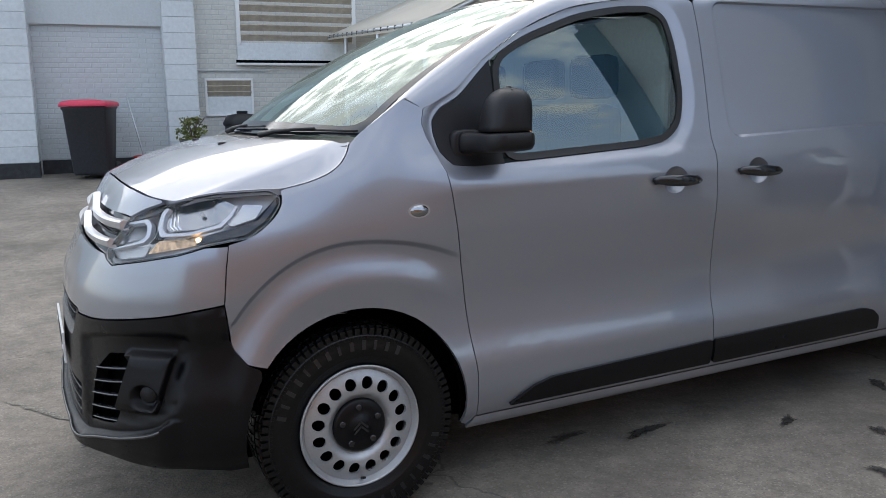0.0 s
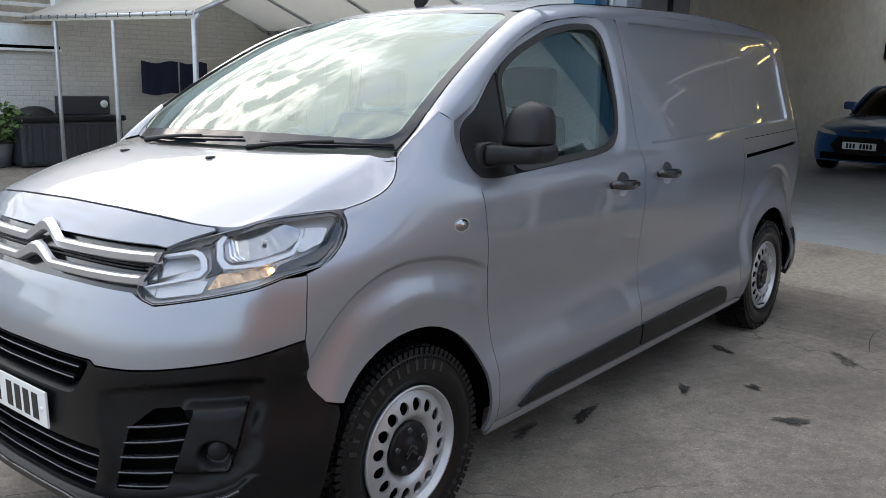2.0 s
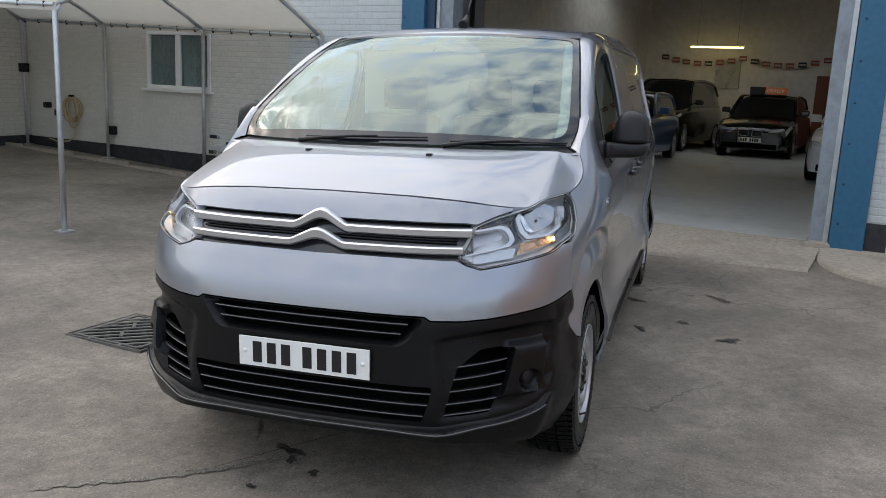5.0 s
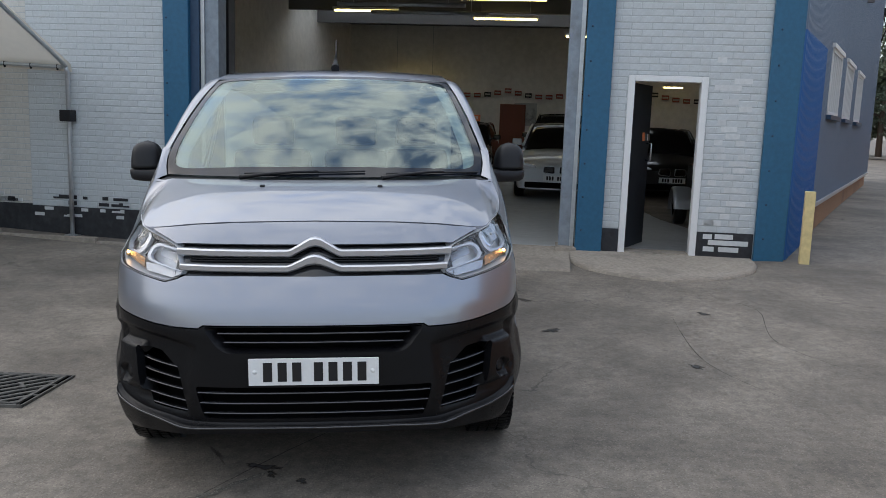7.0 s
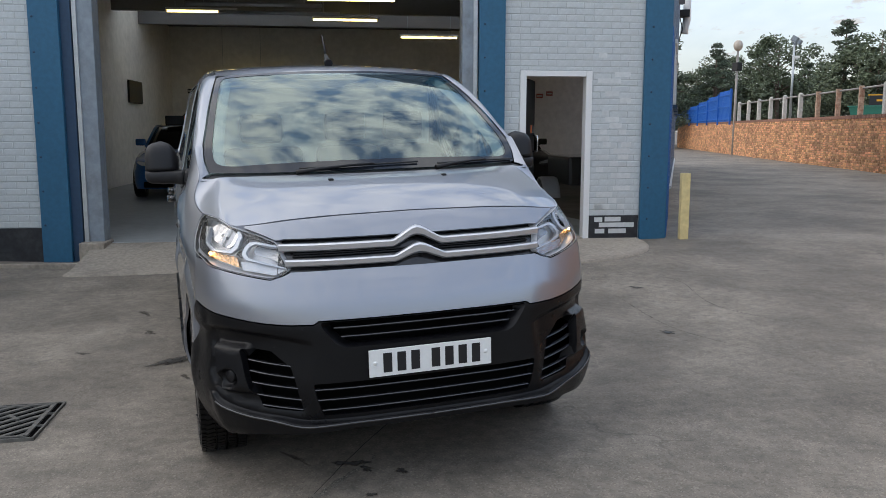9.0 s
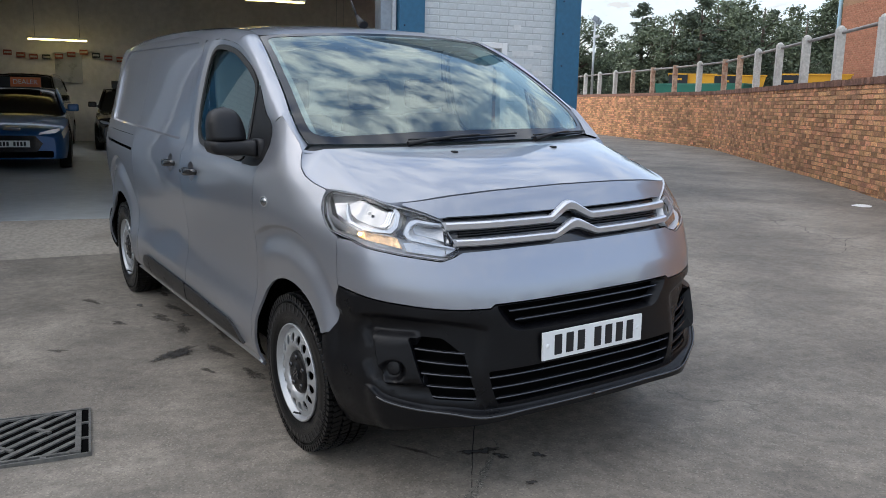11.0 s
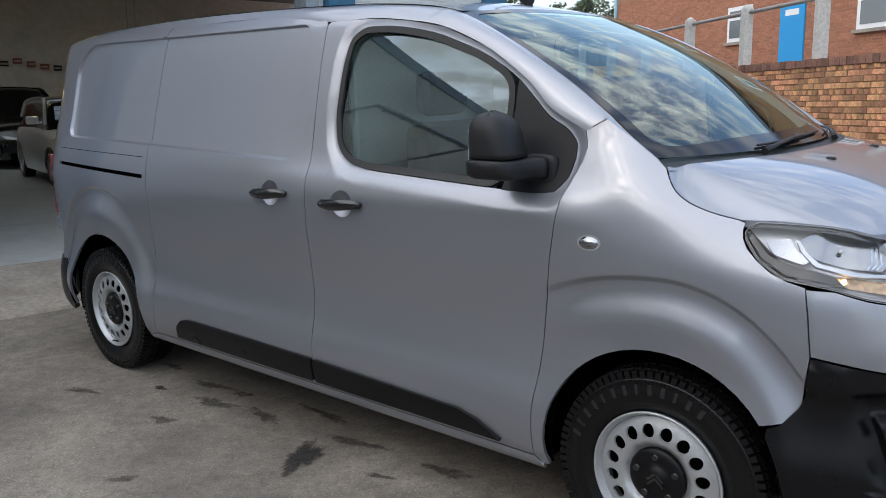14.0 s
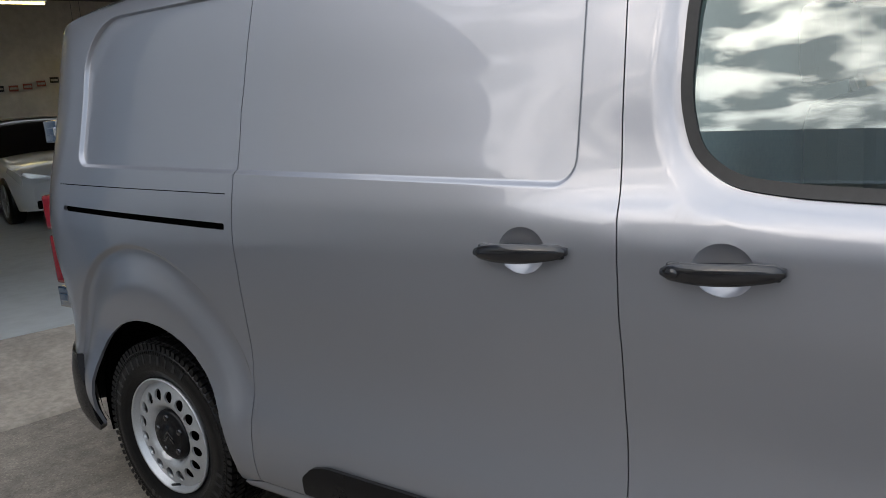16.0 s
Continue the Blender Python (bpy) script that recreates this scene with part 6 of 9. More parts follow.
# headlamps
lamp = rounded([(.574, .953), (.604, .992), (.650, 1.053), (.716, 1.072), (.762, 1.084), (.90, 1.111), (1.02, 1.128), (1.14, 1.138), (1.285, 1.1415), (1.314, 1.123), (1.310, 1.096),
                (1.266, 1.044), (1.198, 1.002), (1.05, .984), (.95, .964), (.867, .951), (.80, .939), (.74, .930), (.652, .917), (.603, .930)], .014, 3)
for sgn in (-1, 1):
    def lm(d, sgn=sgn):
        def f(u, z):
            p = Vector(F(sgn * u, z))
            n = Vector((p.x + .10, p.y * .75, 0)).normalized()
            return p - d * n
        return f
    flp = sgn > 0
    unit = panel("headlamp", inset(lamp, .0008), lm(.062), LAMP_BODY, VAN, step=.03, thick=.0, flip=flp, label="clear headlamp unit with halogen reflectors")
    bm = bmesh.new()
    ln = dense(inset(lamp, .0008), .03)
    loft(bm, [[lm(0.0)(u, z), lm(.03)(u, z), lm(.064)(u, z)] for u, z in ln + ln[:1]])
    part("lamp_rim", bm, LAMP_BODY, unit)
    panel("lens", inset(lamp, .0010), lm(.0), CLEAR_LENS, unit, step=.03, thick=.003, flip=flp)

    def refl(name, poly, deep, mat, rim=None, step=.014, label=""):
        c = Vector((sum(p[0] for p in poly) / len(poly), sum(p[1] for p in poly) / len(poly)))
        R = max((Vector(p) - c).length for p in poly)
        base = lm(.030)
        def f(u, z):
            k = 1 - min((Vector((u, z)) - c).length / R, 1) ** 2
            return lm(.022 + deep * k)(u, z)
        ob = panel(name, poly, f, mat, unit, step=step, thick=.006, flip=flp, label=label)
        if rim:
            panel("light_guide", poly, lm(.014), rim, unit, holes=[inset(poly, .011)], step=.015, thick=.014, flip=flp, label="bright chrome light guide")
        return ob
    ring_band("lamp_seal", inset(lamp, .0012), inset(lamp, .0045), lm(.004), BLACK_GLOSS, unit, flip=flp, step=.03, thick=.02)
    bowl = rounded([(1.176, 1.096), (1.135, 1.116), (1.0, 1.118), (.893, 1.096), (.862, 1.072), (.860, 1.036), (.876, 1.024), (1.0, 1.030), (1.108, 1.046), (1.155, 1.070)], .02, 4)
    refl("main_reflector", bowl, .034, REFLECTOR)
    # stepped ribs on the inner flank of the bowl
    for k in range(3):
        o = .010 + .013 * k
        panel("reflector_rib", [(.866 + o, 1.078 + o * .35), (.864 + o, 1.040), (.884 + o, 1.029), (.889 + o, 1.031), (.871 + o, 1.042), (.873 + o, 1.078 + o * .35)], lm(.030 + .006 * k), CHROME, unit, step=.012, thick=.008, flip=flp)
    box_in = rounded([(.756, 1.044), (.655, 1.031), (.612, .972), (.768, 1.002), (.780, 1.016), (.775, 1.036)], .010, 3)
    refl("beam_reflector", box_in, .040, REFLECTOR_DIM)
    for guide in ([(.868, 1.099), (.838, 1.080), (.830, 1.034), (.850, 1.010), (.990, 1.017), (1.122, 1.036), (1.164, 1.070), (1.186, 1.101), (1.174, 1.102), (1.150, 1.074), (1.112, 1.048), (.990, 1.030), (.876, 1.024), (.856, 1.038), (.860, 1.072), (.884, 1.093)],
                  [(.765, 1.061), (.640, 1.043), (.641, 1.033), (.757, 1.047), (.778, 1.038), (.784, 1.016), (.768, 1.000), (.596, .962), (.592, .953), (.782, .989), (.806, 1.010), (.804, 1.042), (.788, 1.058)]):
        panel("light_guide", inset(rounded(guide, .006, 2), .0022), lm(.012), GUIDE, unit, step=.014, thick=.018, flip=flp, label="bright light guide strip")
    refl("corner_reflector", rounded([(1.258, 1.094), (1.194, 1.099), (1.178, 1.076), (1.134, 1.046), (1.150, 1.037), (1.226, 1.056)], .008, 3), .012, REFLECTOR_DIM, None, .012)
    refl("indicator", rounded([(1.044, 1.014), (.985, 1.010), (.832, .995), (.806, .958), (.900, .972), (1.0, .985)], .005, 2), .020, AMBER, None, .010, "amber direction indicator")
    refl("side_reflector", rounded([(.806, .981), (.606, .957), (.590, .952), (.650, .928), (.79, .948)], .005, 2), .010, REFLECTOR_DIM, None, .010)
    # gloss black eyebrow and lower surround
    panel("lamp_mask", rounded([(.652, 1.046), (.716, 1.066), (.762, 1.078), (.90, 1.105), (1.02, 1.122), (1.14, 1.131), (1.14, 1.124), (1.02, 1.120), (.90, 1.100), (.862, 1.098), (.82, 1.075), (.77, 1.066), (.66, 1.046)], .004, 2), lm(.012), BLACK_GLOSS, unit, step=.012, thick=.012, flip=flp)
    panel("lamp_mask", rounded([(1.298, 1.112), (1.300, 1.096), (1.254, 1.048), (1.190, 1.012), (1.045, .995), (1.0, .988), (1.052, 1.016), (1.150, 1.031), (1.236, 1.053), (1.276, 1.090)], .006, 2), lm(.018), BLACK_GLOSS, unit, step=.012, thick=.02, flip=flp)
    panel("lamp_mask", rounded([(.812, 1.058), (.814, 1.008), (.790, .984), (.836, .999), (.846, 1.006), (.824, 1.034), (.830, 1.072)], .005, 2), lm(.034), BLACK_GLOSS, unit, step=.012, thick=.01, flip=flp)
    # bulb cup
    c = lm(.040)(1.03, 1.072)
    bm = bmesh.new()
    bmesh.ops.create_uvsphere(bm, u_segments=20, v_segments=12, radius=.0065)
    bmesh.ops.transform(bm, matrix=Matrix.Translation(c), verts=bm.verts)
    part("bulb_shield", bm, LAMP_BODY, unit, smooth=True)
    bm = bmesh.new()
    bmesh.ops.create_uvsphere(bm, u_segments=14, v_segments=8, radius=.0075)
    bmesh.ops.transform(bm, matrix=Matrix.Translation(lm(.022)(1.014, 1.003)), verts=bm.verts)
    part("indicator_bulb", bm, BULB_GLOW, unit, "lit amber indicator bulb", True)

# number plate: white, with unreadable dark bars
plate = boxed("number_plate", -.869, -.861, -.26, .26, .520, .631, PLATE, VAN, "white number plate with dark bars", .002)
x = -.21
for w in (.05, .05, .05, .05, 0, .05, .05, .05):
    if w:
        boxed("plate_bar", -.8708, -.8685, x, x + w * .72, .536, .615, PLATE_INK, plate)
    x += .058 if w else .028
for y in (-.235, .235):
    bm = bmesh.new()
    lathe(bm, [(.0, -.872), (.008, -.872), (.009, -.869)], 12, "x")
    bmesh.ops.transform(bm, matrix=Matrix.Translation((0, y, .576)), verts=bm.verts)
    part("screw_cap", bm, PLATE, plate)

# door mirrors: a domed shell on a lower casing that runs into the arm
for s in (-1, 1):
    bm = bmesh.new()
    rows = []
    for i in range(15):
        h = math.sin(math.pi / 2 * i / 14)
        k = (1 - h ** 6.0) ** (1 / 2.6)
        row = []
        for j in range(28):
            a = 2 * math.pi * j / 28
            c_, s_ = math.cos(a), math.sin(a)
            ey = abs(c_) ** .62 * (1 if c_ > 0 else -1)
            ex = abs(s_) ** .62 * (1 if s_ > 0 else -1)
            hy = .083 - .006 * h * h - (.022 * h * h if ey < 0 else 0.0)
            row.append((.520 + .006 * h + ex * .080 * max(k, .02) + .022 * h * (ex < 0), s * (.988 + ey * hy * max(k, .02)), 1.302 + .140 * h + .006 * h * (1 - ey * ey) * (1 - k)))
        rows.append(row)
    vs = loft(bm, rows, closed=True)
    bm.faces.new(vs[0])
    bm.faces.new(vs[-1][::-1])
    bmesh.ops.recalc_face_normals(bm, faces=bm.faces)
    mir_ob = part("door_mirror", bm, BLACK_PLASTIC, VAN, "black plastic door mirror with a domed shell", True)
    bm = bmesh.new()
    box(bm, .588, .5995, s * .988 - .048, s * .988 + .054, 1.250, 1.390, .005)
    part("mirror_glass", bm, MIRROR, mir_ob)
    bm = bmesh.new()
    rows = []
    for y, x0, x1, z0, z1 in ((.888, .398, .500, 1.226, 1.300), (.900, .400, .520, 1.227, 1.301), (.915, .412, .575, 1.228, 1.301), (.935, .428, .594, 1.229, 1.3015), (1.00, .434, .600, 1.231, 1.3015), (1.045, .440, .600, 1.236, 1.3015), (1.062, .452, .592, 1.244, 1.300), (1.073, .475, .575, 1.262, 1.295)):
        cx_, cz_, hx_, hz_ = (x0 + x1) / 2, (z0 + z1) / 2, (x1 - x0) / 2, (z1 - z0) / 2
        row = []
        for j in range(20):
            a = 2 * math.pi * j / 20
            c_, s_ = math.cos(a), math.sin(a)
            row.append((cx_ + hx_ * abs(c_) ** .45 * (1 if c_ > 0 else -1), s * y, cz_ + hz_ * abs(s_) ** .45 * (1 if s_ > 0 else -1)))
        rows.append(row)
    vs = loft(bm, rows, closed=True)
    bm.faces.new(vs[0])
    bm.faces.new(vs[-1])
    bmesh.ops.recalc_face_normals(bm, faces=bm.faces)
    part("mirror_arm", bm, BLACK_PLASTIC, mir_ob, smooth=True)
    # foot on the door, with a rounded knuckle in front of the arm
    bm = bmesh.new()
    rows = []
    for y, x0, x1, z0, z1 in ((.845, .372, .500, 1.196, 1.306), (.868, .374, .498, 1.200, 1.308), (.880, .380, .494, 1.206, 1.306), (.885, .388, .486, 1.214, 1.300)):
        cx_, cz_, hx_, hz_ = (x0 + x1) / 2, (z0 + z1) / 2, (x1 - x0) / 2, (z1 - z0) / 2
        rows.append([(cx_ + hx_ * abs(math.cos(a)) ** .5 * (1 if math.cos(a) > 0 else -1), s * y, cz_ + hz_ * abs(math.sin(a)) ** .5 * (1 if math.sin(a) > 0 else -1)) for a in [2 * math.pi * j / 20 for j in range(20)]])
    vs = loft(bm, rows, closed=True)
    bm.faces.new(vs[0])
    bm.faces.new(vs[-1])
    bmesh.ops.recalc_face_normals(bm, faces=bm.faces)
    part("mirror_pivot", bm, BLACK_PLASTIC, mir_ob, smooth=True)

# wheels: tyre, steel rim with a ring of holes, black centre cap
WH = .33


def wheel(cx, s):
    hub = new("wheel")
    hub.parent = VAN
    hub.matrix_local = pose(cx, s * .905, WH + .005, 0, 0, 180 if s < 0 else 0)
    bm = bmesh.new()
    prof = [(.205, -.20), (.23, -.212), (.28, -.215), (.32, -.205), (.330, -.185), (.333, -.16), (.333, -.05), (.330, -.03), (.322, -.012), (.317, -.004), (.3145, .0005), (.310, .0010), (.307, -.0005), (.285, .004), (.262, .0058), (.258, .0040), (.246, .0045), (.243, .0022), (.228, -.004), (.214, -.012), (.208, -.018), (.205, -.03)]
    lathe(bm, prof, 96)
    bmesh.ops.recalc_face_normals(bm, faces=bm.faces)
    part("tyre", bm, TYRE, hub, "black rubber tyre")
    # tread blocks and shoulder lugs
    bm = bmesh.new()
    for k in range(80):
        a = 2 * math.pi * k / 80
        rot = Matrix.Rotation(-a, 4, "Y")
        for y0, y1, r1 in ((-.200, -.160, .3440), (-.152, -.115, .3455), (-.107, -.07, .3455), (-.062, -.022, .3440)):
            vs = box(bm, .326, r1, y0, y1, -.0105, .0105)
            sk = Matrix.Rotation(.25 if y0 > -.11 else -.25, 4, "X")
            c = Vector((0, (y0 + y1) / 2, 0))
            bmesh.ops.transform(bm, matrix=rot @ Matrix.Translation(c) @ sk @ Matrix.Translation(-c), verts=vs)
        vs = box(bm, .314, .339, -.026, -.0015, -.0085, .0085)
        bmesh.ops.transform(bm, matrix=rot, verts=vs)
    bmesh.ops.recalc_face_normals(bm, faces=bm.faces)
    tagged(part("tread", bm, TYRE, hub, "worn tread blocks"), kind="stuff")
    # sidewall lettering as plain bars
    for k in list(range(2, 15)) + list(range(23, 36)):
        a = 2 * math.pi * k / 42
        bm = bmesh.new()
        vs = box(bm, .268, .298, -.002, .0072 if k % 5 else .0066, -.0085, .0050 - .004 * (k % 3 == 0))
        for v in vs:
            if v.co.x > .29:
                v.co.y -= .0035
        bmesh.ops.transform(bm, matrix=Matrix.Rotation(-a, 4, "Y"), verts=vs)
        part("sidewall_mark", bm, TYRE_MARK, hub)
    bm = bmesh.new()
    for k in range(150):
        vs = box(bm, .302, .313, -.003, .0028, -.0012, .0012)
        bmesh.ops.transform(bm, matrix=Matrix.Rotation(2 * math.pi * k / 150, 4, "Y"), verts=vs)
    tagged(part("sidewall_ridge", bm, TYRE, hub), kind="stuff")
    bm = bmesh.new()
    prof = [(.190, -.16), (.197, -.10), (.199, -.045), (.203, -.022), (.211, -.010), (.213, -.004), (.211, .001), (.206, .001), (.204, -.004), (.200, -.012), (.195, -.020), (.192, -.024)]
    lathe(bm, prof, 72)
    bmesh.ops.recalc_face_normals(bm, faces=bm.faces)
    rim = part("rim", bm, RIM, hub, "silver-painted steel rim")
    holes = []
    for k in range(16):
        a = 2 * math.pi * (k + .5) / 16
        c = Vector((.150 * math.cos(a), .150 * math.sin(a)))
        d = Vector((math.cos(a), math.sin(a)))
        e = Vector((-d.y, d.x))
        holes.append([tuple(c + d * .0225 * math.cos(t) + e * .0200 * math.sin(t)) for t in np.linspace(0, 2 * math.pi, 15)[:-1]])
    dishp = curve1([(0, -.034), (.085, -.032), (.098, -.024), (.112, -.008), (.125, -.004), (.140, -.004), (.164, -.009), (.180, -.016), (.195, -.022)])
    circ = [(.193 * math.cos(a), .193 * math.sin(a)) for a in np.linspace(0, 2 * math.pi, 73)[:-1]]
    panel("rim_disc", circ, lambda a, b: (a, dishp(math.hypot(a, b)), b), RIM, hub, holes=holes, step=.016, thick=.008, flip=True)
    bm = bmesh.new()
    lathe(bm, [(.184, -.06), (.05, -.075), (.0, -.075)], 48)
    part("brake_disc", bm, BLACK_INNER, hub)
    bm = bmesh.new()
    lathe(bm, [(.094, -.034), (.092, -.016), (.086, -.010), (.060, -.0085), (.035, -.010), (.033, -.0065), (.0, -.004)], 48)
    bmesh.ops.recalc_face_normals(bm, faces=bm.faces)
    cap = part("centre_cap", bm, BUMPER, hub, "black plastic centre cap")
    for k in range(5):
        a = 2 * math.pi * (k + .2) / 5
        bm = bmesh.new()
        lathe(bm, [(.012, -.014), (.0115, -.004), (.009, -.002), (.0, -.002)], 12)
        bmesh.ops.transform(bm, matrix=Matrix.Translation((.066 * math.cos(a), 0, .066 * math.sin(a))), verts=bm.verts)
        part("wheel_bolt", bm, BLACK_GLOSS, hub)
    bm = bmesh.new()
    for dz in (.004, -.012):
        for q in (-1, 1):
            vs = box(bm, -.0185, .0185, -.005, -.0020, -.0035, .0035)
            bmesh.ops.transform(bm, matrix=Matrix.Translation((q * .012, 0, dz)) @ Matrix.Rotation(q * .75, 4, "Y"), verts=vs)
    part("cap_emblem", bm, BLACK_GLOSS, cap)
    bm = bmesh.new()
    tube(bm, [(0.0, -.03, -.196), (0.0, -.004, -.185), (0.0, .012, -.178)], .0045, 8)
    part("valve", bm, BLACK_PLASTIC, hub)


for s in (-1, 1):
    for c in WHEELS:
        wheel(c, s)

# rear: doors, lamps, bumper, hinges
XR = curve1([(.2, 4.02), (.56, 4.05), (1.0, 4.05), (1.4, 4.02), (1.72, 3.95), (1.82, 3.90)])
for s in (-1, 1):
    panel("rear_door", rounded([(s * .745, .55), (s * .006, .55), (s * .006, 1.80), (s * .60, 1.78), (s * .655, 1.70), (s * .715, 1.30)], .05, 3), lambda y, z: (XR(z) - .10 * (abs(y) / .78) ** 7, y, z), PAINT, VAN, step=.07)
RB = [(3.69, .30), (3.70, .42), (3.73, .47), (3.80, .565), (4.02, .565), (4.02, .27), (3.75, .255)]
for s in (-1, 1):
    panel("rear_bumper_corner", RB, lambda x, z, s=s: (x, s * (W(x, z, False) + .010), z), BUMPER, VAN, step=.04, thick=.03, flip=(s > 0), label="black plastic bumper corner")
    for z0, z1, m in ((1.02, 1.16, TAIL_RED), (.80, 1.0, TAIL_RED)):
        bm = bmesh.new()
        yl = W(3.99, (z0 + z1) / 2, False) - .022
        box(bm, 3.955, 4.055, s * yl - .030, s * yl + .030, z0, z1, .015)
        part("tail_lamp", bm, m, VAN, "red tail lamp lens")
    for z0 in (1.36, .70):
        bm = bmesh.new()
        yh = W(3.99, z0 + .04, False) + .004
        box(bm, 3.965, 4.065, s * yh - .012, s * yh + .016, z0, z0 + .085, .006)
        box(bm, 3.98, 4.05, s * yh - .016, s * yh + .022, z0 + .025, z0 + .06, .004)
        part("door_hinge", bm, CHROME, VAN)
boxed("rear_bumper", 3.98, 4.11, -.74, .74, .28, .55, BUMPER, VAN, bevel=.03)
# underside
boxed("floor_pan", -.36, 3.95, -.70, .70, .22, .30, BLACK_INNER, VAN)

# wipers
for y0, ang, ln in ((.40, 0, .68), (-.28, 0, .55)):
    arm = bmesh.new()
    a0 = screen(y0 / .78, .0) + Vector((-.030, 0, .000))
    a1 = screen((y0 - ln * .55) / .78, .030) + Vector((-.012, 0, .010))
    tube(arm, [a0, a0.lerp(a1, .3) + Vector((-.003, 0, .006)), a0.lerp(a1, .7) + Vector((-.003, 0, .006)), a1], .008, 8, radii=[.012, .008, .006, .006])
    wp = part("wiper_arm", arm, BLACK_PLASTIC, VAN)
    bl_ = bmesh.new()
    pts_ = [screen((y0 - .02 - ln * .85 * t) / .78, .020 + .018 * t) + Vector((-.009, 0, .006)) for t in [i / 10 for i in range(11)]]
    tube(bl_, pts_, .0045, 6)
    part("wiper_blade", bl_, RUBBER, wp)
# aerial
bm = bmesh.new()
tube(bm, [(1.07, 0, 1.868), (1.11, 0, 1.888), (1.15, 0, 1.925)], .02, 10, radii=[.026, .021, .009])
aer = part("aerial", bm, BLACK_PLASTIC, VAN)
bm = bmesh.new()
tube(bm, [(1.15, 0, 1.92), (1.25, 0, 2.05)], .006, 8, radii=[.007, .004])
part("aerial_rod", bm, BLACK_PLASTIC, aer)

# cab: dashboard, wheel, seats, bulkhead
bm = bmesh.new()
rows = [[(x, y, z - .05 * (abs(y) / .75) ** 4) for y in np.linspace(-.76, .76, 21)] for x, z in ((-.05, 1.20), (.10, 1.225), (.28, 1.215), (.42, 1.19), (.48, 1.12), (.48, .85))]
loft(bm, rows)
part("dashboard", bm, DASH, VAN)
bm = bmesh.new()
r0 = Matrix.Translation((.56, .38, 1.14)) @ Matrix.Rotation(radians(-62), 4, "Y")
tube(bm, [r0 @ Vector((.185 * math.cos(a), .185 * math.sin(a), 0)) for a in np.linspace(0, 2 * math.pi, 33)], .015, 8, caps=False)
vs = box(bm, -.18, .18, -.02, .02, -.012, .012, .006)
bmesh.ops.transform(bm, matrix=r0 @ Matrix.Rotation(radians(90), 4, "Z"), verts=vs)
part("steering_wheel", bm, BLACK_PLASTIC, VAN)
bm = bmesh.new()
box(bm, 1.42, 1.46, -.74, .74, .45, 1.74, .02)
part("bulkhead", bm, BULKHEAD, VAN)
for y, w in ((.40, .24), (-.12, .20), (-.50, .20)):
    seat = boxed("cab_seat", .72, 1.18, y - w, y + w, .62, .82, SEAT, VAN, bevel=.05)
    bm = bmesh.new()
    box(bm, 1.12, 1.26, y - w, y + w, .80, 1.38, .06)
    part("seat_back", bm, SEAT, seat)
    bm = bmesh.new()
    box(bm, 1.20, 1.29, y - .13, y + .13, 1.40, 1.58, .04)
    part("head_restraint", bm, SEAT, seat)
bm = bmesh.new()
rows = [[(x, y, z) for y in np.linspace(-.70, .70, 11)] for x, z in ((.95, 1.775), (1.2, 1.80), (1.44, 1.79))]
loft(bm, rows)
part("headlining", bm, BULKHEAD, VAN)

# ---------------------------------------------------------------- behind the retaining wall
POST_Z = 2.87
off = 0.0
for i, (w, m, L) in enumerate(wall_r):
    bm = bmesh.new()
    n = int(L / .12)
    for k in range(n):
        y = k * L / n
        if i > 1:
            break
        box(bm, -.03 + random.uniform(-.006, .006), .36, y + .004, y + L / n - .006, 1.862, 1.965 + random.uniform(-.008, .004))
    if i > 1:
        box(bm, -.03, .36, 0, L, 1.862, 1.96)
    cp = part("coping", bm, COPING, w, "sooty brick-on-edge coping")
    tagged(cp, kind="stuff")

fence = thing("post_and_rail", "concrete and rusted posts with a tube rail on the wall", "fence")


def along(s):
    """A place along the retaining wall's line, s metres from its near end."""
    for (x0, y0), (x1, y1) in zip(RW, RW[1:]):
        L = math.hypot(x1 - x0, y1 - y0)
        if s <= L:
            t = s / L
            return Vector((x0 + (x1 - x0) * t, y0 + (y1 - y0) * t, 0)), math.atan2(y1 - y0, x1 - x0)
        s -= L
    return Vector((*RW[-1], 0)), -.45


BACK_N = Vector((-.642, -.767, 0))
rail_pts = []
for k in range(-3, 18):
    s_ = 7.45 + 1.9 * k
    p, a = along(s_)
    rusty = k in (6, 7, 9, 10, 11)
    m = Matrix.Translation(p + Vector((math.sin(a), -math.cos(a), 0)) * .17) @ Matrix.Rotation(a, 4, "Z")
    bm = bmesh.new()
    w_ = .075 if not rusty else .06
    vs = box(bm, -w_, w_, -.07, .07, 1.9, POST_Z - .03, .012)
    if not rusty:
        bmesh.ops.create_uvsphere(bm, u_segments=12, v_segments=8, radius=.075, matrix=Matrix.Translation((0, 0, POST_Z - .04)) @ Matrix.Diagonal((1, .9, .8, 1)))
    bmesh.ops.transform(bm, matrix=m, verts=bm.verts)
    part("post", bm, RUST if rusty else POST, fence, "rusted steel post" if rusty else "")
    rail_pts.append(m @ Vector((0, -.02, POST_Z - .10)))
for a, b in zip(rail_pts, rail_pts[1:]):
    bm = bmesh.new()
    tube(bm, [a, b], .03, 8)
    part("rail", bm, RAIL, fence)

